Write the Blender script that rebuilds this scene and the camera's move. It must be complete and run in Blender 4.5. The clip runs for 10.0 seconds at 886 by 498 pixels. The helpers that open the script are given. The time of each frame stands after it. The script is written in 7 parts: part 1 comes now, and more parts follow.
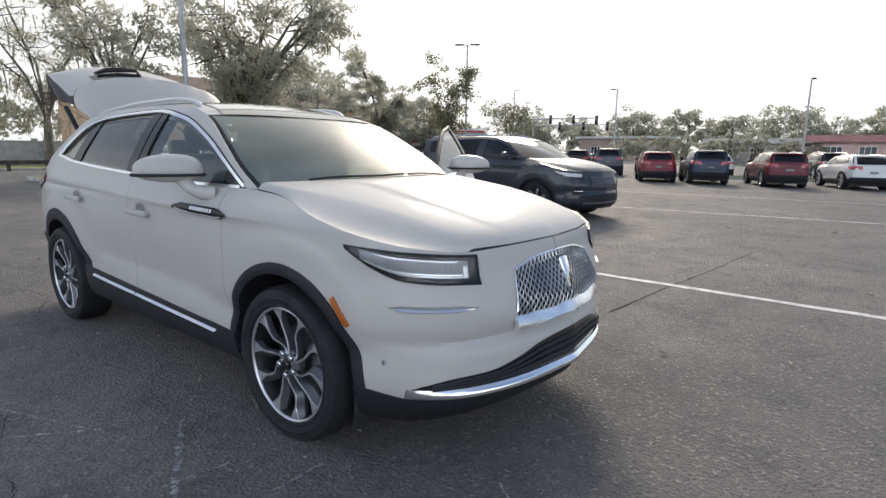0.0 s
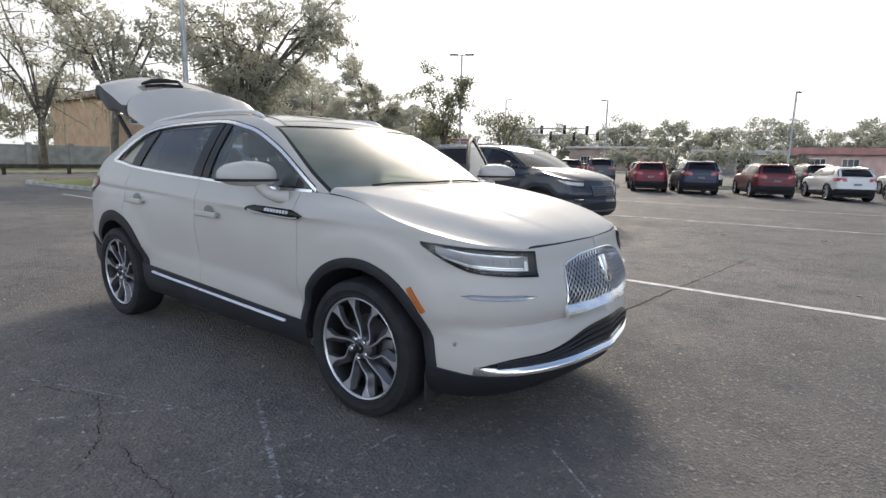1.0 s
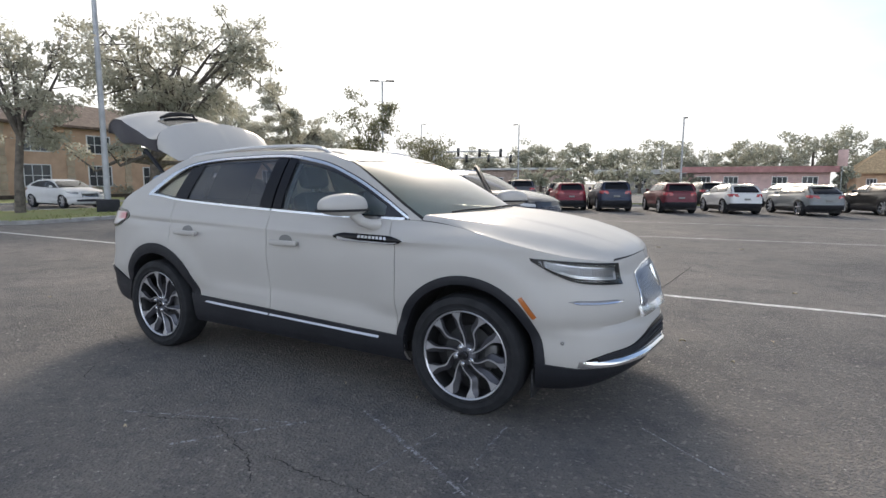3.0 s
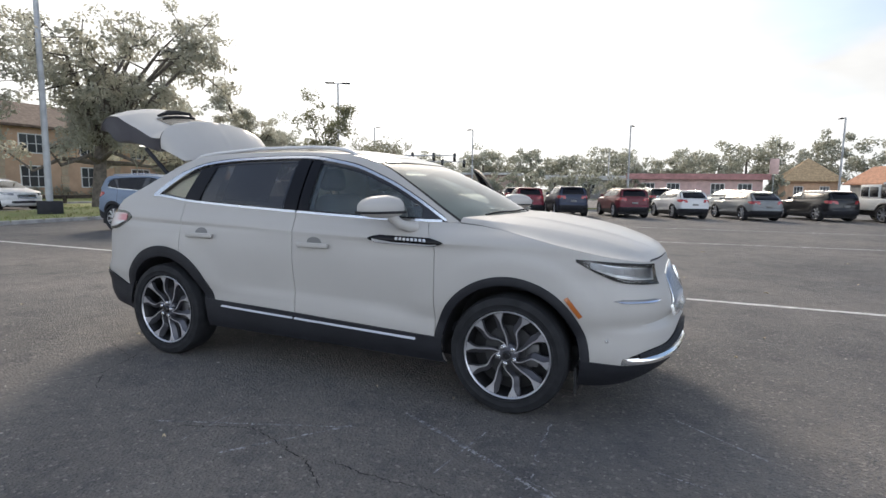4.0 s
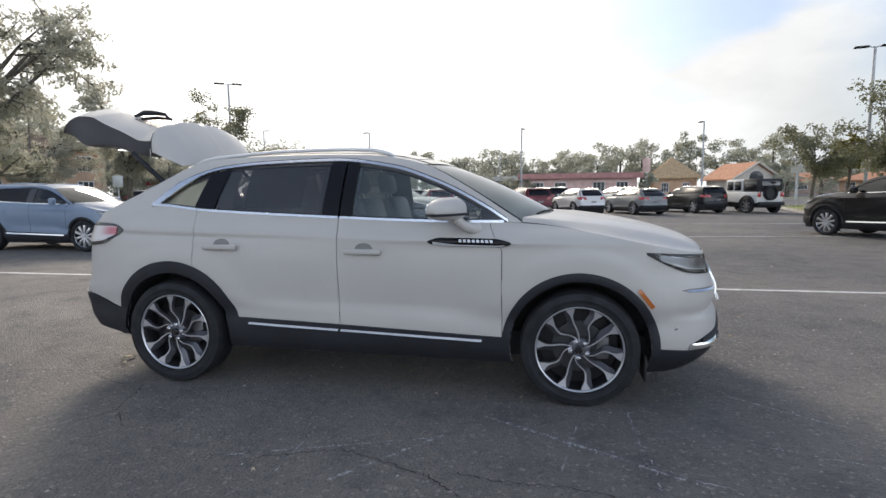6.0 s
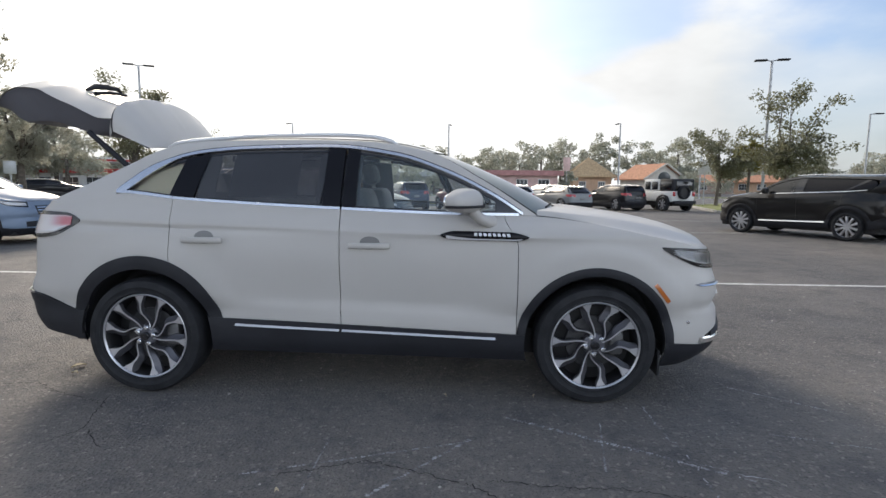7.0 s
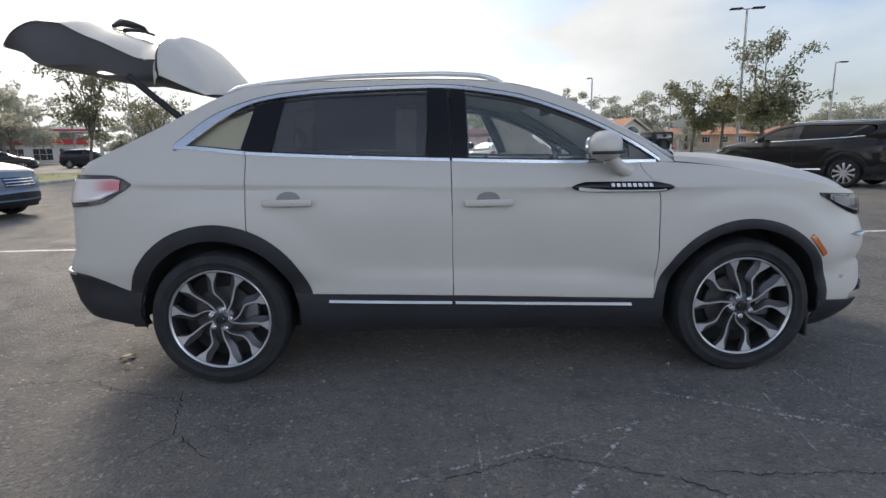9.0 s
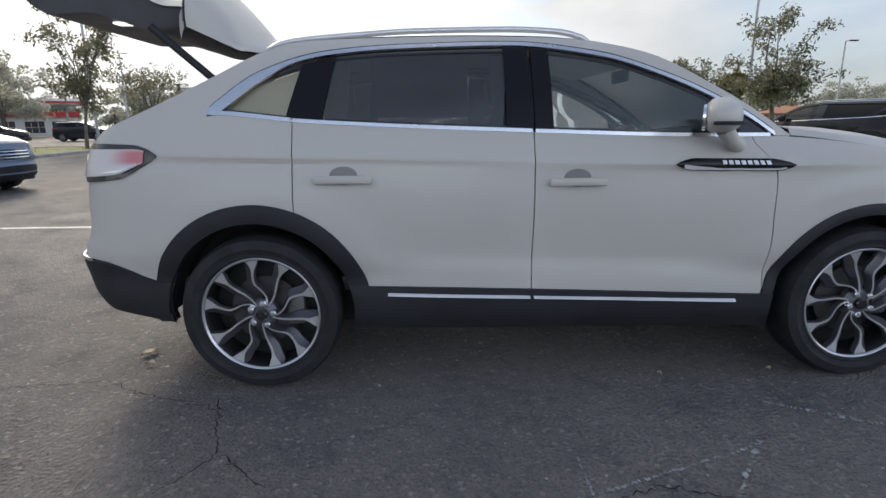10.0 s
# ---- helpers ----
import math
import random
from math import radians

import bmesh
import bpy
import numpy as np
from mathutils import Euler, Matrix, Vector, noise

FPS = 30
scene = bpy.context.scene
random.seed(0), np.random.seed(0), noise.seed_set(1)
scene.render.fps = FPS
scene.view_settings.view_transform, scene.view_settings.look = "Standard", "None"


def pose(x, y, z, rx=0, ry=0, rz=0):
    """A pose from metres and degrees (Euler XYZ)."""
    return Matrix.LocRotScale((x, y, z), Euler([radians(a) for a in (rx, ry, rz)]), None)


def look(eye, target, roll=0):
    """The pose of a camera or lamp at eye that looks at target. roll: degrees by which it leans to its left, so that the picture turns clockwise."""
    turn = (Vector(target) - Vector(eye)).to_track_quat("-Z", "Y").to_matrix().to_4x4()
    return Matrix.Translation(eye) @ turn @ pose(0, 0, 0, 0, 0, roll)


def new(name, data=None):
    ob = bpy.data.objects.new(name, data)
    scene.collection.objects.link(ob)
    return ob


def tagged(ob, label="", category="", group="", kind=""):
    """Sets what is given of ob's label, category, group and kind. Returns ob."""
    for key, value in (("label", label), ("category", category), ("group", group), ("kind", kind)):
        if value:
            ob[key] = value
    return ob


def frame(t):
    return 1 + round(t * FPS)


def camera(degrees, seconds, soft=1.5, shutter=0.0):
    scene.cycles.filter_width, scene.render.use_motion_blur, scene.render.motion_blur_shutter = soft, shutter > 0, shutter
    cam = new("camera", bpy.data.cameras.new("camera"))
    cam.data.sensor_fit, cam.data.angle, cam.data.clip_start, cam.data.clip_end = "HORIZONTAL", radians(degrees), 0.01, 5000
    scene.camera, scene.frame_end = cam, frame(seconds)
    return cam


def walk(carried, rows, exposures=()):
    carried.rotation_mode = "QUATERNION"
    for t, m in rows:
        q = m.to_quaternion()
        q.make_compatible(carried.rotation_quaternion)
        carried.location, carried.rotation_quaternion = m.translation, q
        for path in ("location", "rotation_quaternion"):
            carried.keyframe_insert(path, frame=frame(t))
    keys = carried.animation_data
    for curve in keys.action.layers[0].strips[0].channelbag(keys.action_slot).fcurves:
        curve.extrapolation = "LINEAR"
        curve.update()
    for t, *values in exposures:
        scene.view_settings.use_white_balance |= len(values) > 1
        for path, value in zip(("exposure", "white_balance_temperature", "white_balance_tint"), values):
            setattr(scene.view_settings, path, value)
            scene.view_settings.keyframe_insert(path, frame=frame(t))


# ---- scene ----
cam = camera(79.0, 10.0)
PATH = [
    (0, (3.457, -2.35, 1.366), (2.243, -0.802, 1.004), 0.7),
    (0.5, (3.454, -2.537, 1.362), (2.233, -0.995, 0.997), 0.7),
    (1, (3.393, -2.835, 1.371), (2.208, -1.258, 1.038), 1.3),
    (1.5, (3.27, -3.057, 1.379), (2.116, -1.457, 1.049), 1.1),
    (2, (3.086, -3.25, 1.402), (2.037, -1.573, 1.11), 0.6),
    (2.5, (2.95, -3.545, 1.408), (1.963, -1.825, 1.146), 0.1),
    (4, (2.272, -4.03, 1.389), (1.515, -2.193, 1.159), 0.8),
    (4.5, (2.032, -4.201, 1.404), (1.364, -2.33, 1.178), -0.0),
    (5, (1.775, -4.253, 1.387), (1.193, -2.354, 1.153), -0.6),
    (6.5, (0.92, -4.318, 1.366), (0.679, -2.344, 1.149), -0.1),
    (7, (0.628, -4.193, 1.347), (0.538, -2.209, 1.111), 0.5),
    (7.5, (0.37, -4.126, 1.337), (0.395, -2.143, 1.079), 0.5),
    (8, (0.131, -4.071, 1.335), (0.251, -2.096, 1.044), 0.2),
    (8.5, (-0.065, -3.918, 1.297), (0.03, -1.945, 0.982), -0.7),
    (9, (-0.258, -3.742, 1.27), (-0.226, -1.778, 0.894), -1.2),
    (9.5, (-0.489, -3.537, 1.254), (-0.455, -1.581, 0.838), -0.7),
    (10, (-0.629, -3.329, 1.235), (-0.584, -1.382, 0.779), -0.6),
]
walk(cam, [(t, look(eye, target, roll)) for t, eye, target, roll in PATH], [(0, 1.04, 6500, 10), (5, 1.04, 6500, 10), (8, 0.98, 6450, 10), (10, 0.91, 6420, 10)])

# ---- light: hazy morning, low sun behind the car ----
SUN_AZ, SUN_EL = radians(119), radians(27)      # direction to the sun, from +x towards +y
sun_way = Vector((math.cos(SUN_AZ) * math.cos(SUN_EL), math.sin(SUN_AZ) * math.cos(SUN_EL), math.sin(SUN_EL)))
sun = new("sun", bpy.data.lights.new("sun", "SUN"))
sun.data.energy, sun.data.angle, sun.data.color = 1.45, radians(16), (1.0, 0.86, 0.70)
sun.matrix_world = look((0, 0, 60), Vector((0, 0, 60)) - sun_way)

world = bpy.data.worlds.new("hazy_sky")
scene.world = world
world.use_nodes = True
wn, wl = world.node_tree.nodes, world.node_tree.links
wn.clear()


def wnode(kind, **values):
    n = wn.new(kind)
    for k, v in values.items():
        n.inputs[k].default_value = v
    return n


sky = wn.new("ShaderNodeTexSky")
sky.sky_type, sky.sun_disc = "NISHITA", False
sky.sun_elevation, sky.sun_rotation = SUN_EL, radians(90) - SUN_AZ
sky.dust_density, sky.ozone_density = 2.5, 2.0
wcoord = wn.new("ShaderNodeTexCoord")
wmap = wnode("ShaderNodeMapping", Scale=(1.0, 1.0, 2.4), Location=(0.35, 0.1, 0.0))
wl.new(wcoord.outputs["Generated"], wmap.inputs["Vector"])
cloud = wnode("ShaderNodeTexNoise", Scale=2.3, Detail=6.0, Roughness=0.5)
wl.new(wmap.outputs["Vector"], cloud.inputs["Vector"])
toward = wn.new("ShaderNodeVectorMath")
toward.operation = "DOT_PRODUCT"
toward.inputs[1].default_value = sun_way
wl.new(wcoord.outputs["Generated"], toward.inputs[0])
glow = wnode("ShaderNodeMapRange", **{"From Min": 0.52, "From Max": 0.95, "To Min": 0.0, "To Max": 0.80})
wl.new(toward.outputs["Value"], glow.inputs["Value"])
cover = wn.new("ShaderNodeMath")
cover.operation = "ADD"
wl.new(cloud.outputs["Fac"], cover.inputs[0])
wl.new(glow.outputs["Result"], cover.inputs[1])
low = wn.new("ShaderNodeSeparateXYZ")
wl.new(wcoord.outputs["Generated"], low.inputs["Vector"])
lowcover = wnode("ShaderNodeMapRange", **{"From Min": 0.10, "From Max": 0.72, "To Min": 0.32, "To Max": -0.35})
wl.new(low.outputs["Z"], lowcover.inputs["Value"])
cover2 = wn.new("ShaderNodeMath")
cover2.operation = "ADD"
wl.new(cover.outputs[0], cover2.inputs[0])
wl.new(lowcover.outputs["Result"], cover2.inputs[1])
gapway = wn.new("ShaderNodeVectorMath")
gapway.operation = "DOT_PRODUCT"
gapway.inputs[1].default_value = Vector((0.72, 0.60, 0.34)).normalized()
wl.new(wcoord.outputs["Generated"], gapway.inputs[0])
opening = wnode("ShaderNodeMapRange", **{"From Min": 0.80, "From Max": 0.985, "To Min": 0.0, "To Max": -0.30})
wl.new(gapway.outputs["Value"], opening.inputs["Value"])
cover3 = wn.new("ShaderNodeMath")
cover3.operation = "ADD"
wl.new(cover2.outputs[0], cover3.inputs[0])
wl.new(opening.outputs["Result"], cover3.inputs[1])
veil = wnode("ShaderNodeMapRange", **{"From Min": 0.32, "From Max": 0.72, "To Min": 0.2, "To Max": 1.0})
wl.new(cover3.outputs[0], veil.inputs["Value"])
# haze: bright round the sun and over against it, duller abeam
haze = wn.new("ShaderNodeValToRGB")
half = wnode("ShaderNodeMapRange", **{"From Min": -1.0, "From Max": 1.0})
wl.new(toward.outputs["Value"], half.inputs["Value"])
wl.new(half.outputs["Result"], haze.inputs["Fac"])
stops = haze.color_ramp.elements
for at_, c_ in ((0.0, (1.1, 1.19, 1.32)), (0.28, (1.02, 1.11, 1.22)), (0.50, (0.58, 0.61, 0.64)), (0.70, (0.385, 0.41, 0.425)), (0.78, (0.43, 0.445, 0.45)), (0.85, (0.54, 0.54, 0.535)), (0.90, (0.64, 0.635, 0.62)), (1.0, (0.80, 0.79, 0.765))):
    e_ = stops[0] if at_ == 0.0 else stops[-1] if at_ == 1.0 else stops.new(at_)
    e_.position, e_.color = at_, (*c_, 1)
puff = wnode("ShaderNodeMapRange", **{"From Min": 0.3, "From Max": 0.7, "To Min": 7.2, "To Max": 11.6})
wl.new(cloud.outputs["Fac"], puff.inputs["Value"])
hazeup = wn.new("ShaderNodeVectorMath")
hazeup.operation = "SCALE"
wl.new(haze.outputs["Color"], hazeup.inputs[0])
wl.new(puff.outputs["Result"], hazeup.inputs["Scale"])


def wmath(op, a, b=None):
    n = wn.new("ShaderNodeMath")
    n.operation = op
    for k, v in enumerate((a, b)):
        if isinstance(v, (int, float)):
            n.inputs[k].default_value = v
        elif v is not None:
            wl.new(v, n.inputs[k])
    return n.outputs[0]


# gaps of blue between the cloud banks over the houses: azimuth and height in degrees, half widths
azim = wmath("ARCTAN2", low.outputs["Y"], low.outputs["X"])
elev = wmath("ARCSINE", low.outputs["Z"])
wisp = wnode("ShaderNodeTexNoise", Scale=9.0, Detail=7.0, Roughness=0.55)
wl.new(wmap.outputs["Vector"], wisp.inputs["Vector"])
ragged = wmath("ADD", wmath("MULTIPLY", wmath("SUBTRACT", cloud.outputs["Fac"], 0.5), 0.9), wmath("MULTIPLY", wmath("SUBTRACT", wisp.outputs["Fac"], 0.5), 0.5))
gaps_blue = 0.0
for a0, e0, da, de, tilt in ((86, 8.4, 10, 2.4, 0.05), (76, 17.5, 13, 5.0, -0.22), (50, 15.0, 16, 5.0, 0.12), (100, 33, 16, 6, 0.0), (20, 30, 30, 10, 0.1), (62, 32, 14, 6, 0.1)):
    da_ = wmath("SUBTRACT", azim, radians(a0))
    du = wmath("DIVIDE", da_, radians(da))
    dv = wmath("DIVIDE", wmath("SUBTRACT", wmath("SUBTRACT", elev, radians(e0)), wmath("MULTIPLY", da_, tilt)), radians(de))
    d2 = wmath("ADD", wmath("ADD", wmath("MULTIPLY", du, du), wmath("MULTIPLY", dv, dv)), wmath("MULTIPLY", ragged, 2.4))
    edge_ = wnode("ShaderNodeMapRange", **{"From Min": 0.35, "From Max": 1.35, "To Min": 0.68, "To Max": 0.0})
    edge_.interpolation_type = "SMOOTHSTEP"
    wl.new(d2, edge_.inputs["Value"])
    gaps_blue = wmath("MAXIMUM", edge_.outputs["Result"], gaps_blue)
veiled = wmath("MULTIPLY", veil.outputs["Result"], wmath("SUBTRACT", 1.0, gaps_blue))
skymix = wn.new("ShaderNodeMix")
skymix.data_type = "RGBA"
wl.new(veiled, skymix.inputs["Factor"])
deep = wn.new("ShaderNodeMix")
deep.data_type, deep.blend_type = "RGBA", "MULTIPLY"
deep.inputs["Factor"].default_value = 1.0
deep.inputs["B"].default_value = (0.70, 0.78, 0.90, 1)
wl.new(sky.outputs["Color"], deep.inputs["A"])
wl.new(deep.outputs["Result"], skymix.inputs["A"])
wl.new(hazeup.outputs["Vector"], skymix.inputs["B"])
wback = wnode("ShaderNodeBackground", Strength=0.1)
wl.new(skymix.outputs["Result"], wback.inputs["Color"])
wout = wn.new("ShaderNodeOutputWorld")
wl.new(wback.outputs["Background"], wout.inputs["Surface"])


# ---- materials ----
def mat(name, colour, rough=0.5, metal=0.0, coat=0.0, alpha=1.0, var=0.0, vscale=4.0, bump=0.0, bscale=60.0, spec=0.5, trans=0.0, colour2=None, per=0.0):
    """A surface: colour varied at two scales, fine relief, roughness with wear."""
    m = bpy.data.materials.new(name)
    m.use_nodes = True
    nt = m.node_tree
    p = nt.nodes["Principled BSDF"]
    p.inputs["Base Color"].default_value = (*colour, 1)
    p.inputs["Roughness"].default_value = rough
    p.inputs["Metallic"].default_value = metal
    p.inputs["Coat Weight"].default_value = coat
    p.inputs["Coat Roughness"].default_value = 0.04
    p.inputs["Specular IOR Level"].default_value = spec
    p.inputs["Transmission Weight"].default_value = trans
    tc = nt.nodes.new("ShaderNodeTexCoord")
    if var > 0:
        n1 = nt.nodes.new("ShaderNodeTexNoise")
        n1.inputs["Scale"].default_value = vscale
        n1.inputs["Detail"].default_value = 8.0
        nt.links.new(tc.outputs["Object"], n1.inputs["Vector"])
        mix = nt.nodes.new("ShaderNodeMix")
        mix.data_type = "RGBA"
        c2 = colour2 or [c * (1 - var) for c in colour]
        mix.inputs["A"].default_value = (*[min(1, c * (1 + var * 0.5)) for c in colour], 1)
        mix.inputs["B"].default_value = (*c2, 1)
        ramp = nt.nodes.new("ShaderNodeMapRange")
        ramp.inputs["From Min"].default_value, ramp.inputs["From Max"].default_value = 0.35, 0.65
        nt.links.new(n1.outputs["Fac"], ramp.inputs["Value"])
        nt.links.new(ramp.outputs["Result"], mix.inputs["Factor"])
        last = mix.outputs["Result"]
        if per > 0:
            info = nt.nodes.new("ShaderNodeNewGeometry")
            hs = nt.nodes.new("ShaderNodeHueSaturation")
            mr = nt.nodes.new("ShaderNodeMapRange")
            mr.inputs["To Min"].default_value, mr.inputs["To Max"].default_value = 1 - per, 1 + per
            nt.links.new(info.outputs["Random Per Island"], mr.inputs["Value"])
            nt.links.new(mr.outputs["Result"], hs.inputs["Value"])
            nt.links.new(last, hs.inputs["Color"])
            last = hs.outputs["Color"]
        nt.links.new(last, p.inputs["Base Color"])
        rr = nt.nodes.new("ShaderNodeMapRange")
        rr.inputs["To Min"].default_value, rr.inputs["To Max"].default_value = max(0.02, rough * 0.85), min(1, rough * 1.15)
        nt.links.new(n1.outputs["Fac"], rr.inputs["Value"])
        nt.links.new(rr.outputs["Result"], p.inputs["Roughness"])
    if bump > 0:
        n2 = nt.nodes.new("ShaderNodeTexNoise")
        n2.inputs["Scale"].default_value = bscale
        n2.inputs["Detail"].default_value = 4.0
        nt.links.new(tc.outputs["Object"], n2.inputs["Vector"])
        b = nt.nodes.new("ShaderNodeBump")
        b.inputs["Strength"].default_value = bump
        b.inputs["Distance"].default_value = 0.02
        nt.links.new(n2.outputs["Fac"], b.inputs["Height"])
        nt.links.new(b.outputs["Normal"], p.inputs["Normal"])
    return m


def glass_mat(name, tint, mirror=0.12, film=0.0, haze=(0.80, 0.86, 0.80), blur=0.02):
    """Thin tinted window glass: a see-through sheet with a mirror coat that grows with the slant."""
    m = bpy.data.materials.new(name)
    m.use_nodes = True
    nt = m.node_tree
    nt.nodes.clear()
    out = nt.nodes.new("ShaderNodeOutputMaterial")
    see = nt.nodes.new("ShaderNodeBsdfTransparent")
    see.inputs["Color"].default_value = (*tint, 1)
    gl = nt.nodes.new("ShaderNodeBsdfGlossy")
    gl.inputs["Roughness"].default_value = blur
    fr = nt.nodes.new("ShaderNodeFresnel")
    fr.inputs["IOR"].default_value = 1.5 + mirror
    mx = nt.nodes.new("ShaderNodeMixShader")
    nt.links.new(fr.outputs["Fac"], mx.inputs["Fac"])
    base = see
    # pale scattering film, stands in for glare and a bright cabin behind the glass
    if film > 0:
        film_thru = nt.nodes.new("ShaderNodeBsdfTranslucent")
        film_thru.inputs["Color"].default_value = (*haze, 1)
        back = nt.nodes.new("ShaderNodeBsdfDiffuse")
        back.inputs["Color"].default_value = (*haze, 1)
        scatter = nt.nodes.new("ShaderNodeMixShader")
        scatter.inputs["Fac"].default_value = 0.5
        nt.links.new(film_thru.outputs["BSDF"], scatter.inputs[1])
        nt.links.new(back.outputs["BSDF"], scatter.inputs[2])
        film_noise = nt.nodes.new("ShaderNodeTexNoise")
        film_noise.inputs["Scale"].default_value = 2.2
        film_noise.inputs["Detail"].default_value = 5.0
        amount = nt.nodes.new("ShaderNodeMapRange")
        amount.inputs["To Min"].default_value, amount.inputs["To Max"].default_value = film * 0.6, film * 1.4
        nt.links.new(film_noise.outputs["Fac"], amount.inputs["Value"])
        base = nt.nodes.new("ShaderNodeMixShader")
        nt.links.new(amount.outputs["Result"], base.inputs["Fac"])
        nt.links.new(see.outputs["BSDF"], base.inputs[1])
        nt.links.new(scatter.outputs["Shader"], base.inputs[2])
    nt.links.new(base.outputs[0], mx.inputs[1])
    nt.links.new(gl.outputs["BSDF"], mx.inputs[2])
    nt.links.new(mx.outputs["Shader"], out.inputs["Surface"])
    return m


def paint(name, colour, metal=0.15, rough=0.5, coat=0.15):
    """Car paint; the darkest colours keep a glossier clear coat."""
    coat = max(coat, 0.7) if max(colour) < 0.06 else coat
    return mat(name, colour, rough, metal, coat=coat, var=0.03, vscale=1.5, spec=0.5 if max(colour) > 0.06 else 0.15)


M_WHITE = paint("pearl_white_paint", (0.48, 0.462, 0.438), 0.0, 0.6, 0.32)
M_WHITE.node_tree.nodes["Principled BSDF"].inputs["Coat Roughness"].default_value = 0.12
M_WHITE.node_tree.nodes["Principled BSDF"].inputs["Specular IOR Level"].default_value = 0.3
M_CLAD = mat("dark_plastic_cladding", (0.017, 0.018, 0.023), 0.6, spec=0.35, bump=0.12, bscale=400, var=0.15, vscale=6)
M_BLACK = mat("gloss_black", (0.012, 0.012, 0.014), 0.12, coat=0.5)
M_DARKGLOSS = mat("lamp_surround", (0.006, 0.006, 0.008), 0.25, spec=0.25)
M_DARK = mat("black_liner", (0.020, 0.020, 0.022), 0.8, var=0.2, vscale=9)
M_CHROME = mat("chrome", (0.86, 0.87, 0.88), 0.09, 1.0)
M_GRILLE = mat("grille_silver", (0.50, 0.50, 0.51), 0.28, 0.9)
M_SATIN = mat("satin_silver", (0.84, 0.85, 0.87), 0.26, 1.0, var=0.05, vscale=20)
M_RIM = mat("machined_alloy", (0.60, 0.60, 0.63), 0.30, 0.75, var=0.08, vscale=14)
M_RIMDARK = mat("dark_alloy", (0.02, 0.02, 0.022), 0.5, 0.4)
M_TYRE = mat("tyre_rubber", (0.020, 0.021, 0.024), 0.7, spec=0.25, bump=0.2, bscale=90, var=0.25, vscale=12)
# film tints below paint brightness into side glass and glare into the windscreen
M_GLASS = glass_mat("clear_glass", (0.80, 0.89, 0.91), 0.15, 0.10, (0.62, 0.78, 0.82))
M_QUART = glass_mat("lightly_tinted_glass", (0.80, 0.79, 0.74), 0.12)
M_SHIELD = glass_mat("windscreen_glass", (0.78, 0.86, 0.78), -0.16, 0.26, (0.80, 0.94, 0.87), 0.42)
M_LAMPGLASS = glass_mat("lamp_cover", (0.96, 0.97, 0.98), 0.0)
M_PRIV = glass_mat("privacy_glass", (0.22, 0.22, 0.235), 0.25, 0.085, (0.7, 0.72, 0.76))
M_TINT = glass_mat("dark_tinted_glass", (0.10, 0.10, 0.11), 0.2)
M_AMBER = mat("amber_reflector", (0.42, 0.12, 0.02), 0.25, coat=0.6)
M_RED = mat("red_lamp", (0.35, 0.02, 0.025), 0.2, coat=0.8)
M_LAMPW = mat("lamp_lens", (0.78, 0.78, 0.80), 0.12, 0.3, coat=0.8)
M_CREAM = mat("cream_leather", (0.50, 0.47, 0.40), 0.55, bump=0.2, bscale=120, var=0.1)
M_SEAT = mat("grey_leather", (0.12, 0.125, 0.135), 0.5, bump=0.2, bscale=120, var=0.1)
M_GREYIN = mat("grey_interior", (0.09, 0.095, 0.11), 0.6, bump=0.15, bscale=150, var=0.15)
M_LAMPIN = mat("lamp_reflector", (0.17, 0.18, 0.20), 0.3, 0.6)
M_TAILW = mat("smoky_clear_lens", (0.70, 0.63, 0.63), 0.14, coat=0.8, var=0.12, vscale=7)
tl_nt = M_TAILW.node_tree
tl_tc, tl_xyz, tl_mix = tl_nt.nodes.new("ShaderNodeTexCoord"), tl_nt.nodes.new("ShaderNodeSeparateXYZ"), tl_nt.nodes.new("ShaderNodeMix")
tl_nt.links.new(tl_tc.outputs["Object"], tl_xyz.inputs[0])
tl_a, tl_b, tl_c, tl_m, tl_n = (tl_nt.nodes.new(k) for k in ("ShaderNodeMapRange", "ShaderNodeMapRange", "ShaderNodeMapRange", "ShaderNodeMath", "ShaderNodeMath"))
for node_, axis_, lo_v, hi_v in ((tl_a, "X", -2.10, -1.95), (tl_b, "Z", 1.055, 1.085), (tl_c, "Z", 1.150, 1.115)):
    node_.interpolation_type = "SMOOTHSTEP"
    node_.inputs["From Min"].default_value, node_.inputs["From Max"].default_value = lo_v, hi_v
    tl_nt.links.new(tl_xyz.outputs[axis_], node_.inputs["Value"])
tl_m.operation = tl_n.operation = "MULTIPLY"
tl_nt.links.new(tl_a.outputs["Result"], tl_m.inputs[0])
tl_nt.links.new(tl_b.outputs["Result"], tl_m.inputs[1])
tl_nt.links.new(tl_m.outputs[0], tl_n.inputs[0])
tl_nt.links.new(tl_c.outputs["Result"], tl_n.inputs[1])
tl_mix.data_type = "RGBA"
tl_mix.inputs["A"].default_value, tl_mix.inputs["B"].default_value = (0.58, 0.54, 0.54, 1), (0.48, 0.13, 0.16, 1)
tl_nt.links.new(tl_n.outputs[0], tl_mix.inputs["Factor"])
tl_nt.links.new(tl_mix.outputs["Result"], tl_nt.nodes["Principled BSDF"].inputs["Base Color"])
M_PALEPANEL = mat("pale_cream_panel", (0.74, 0.71, 0.60), 0.6, bump=0.1, bscale=120, var=0.06)
M_PAPER = mat("dark_paper", (0.035, 0.036, 0.042), 0.7, var=0.1)
# grey for the shade painted into the handle cups; also plain number plates
M_CUP = mat("cup_shade_plate_grey", (0.19, 0.188, 0.185), 0.5, var=0.05)
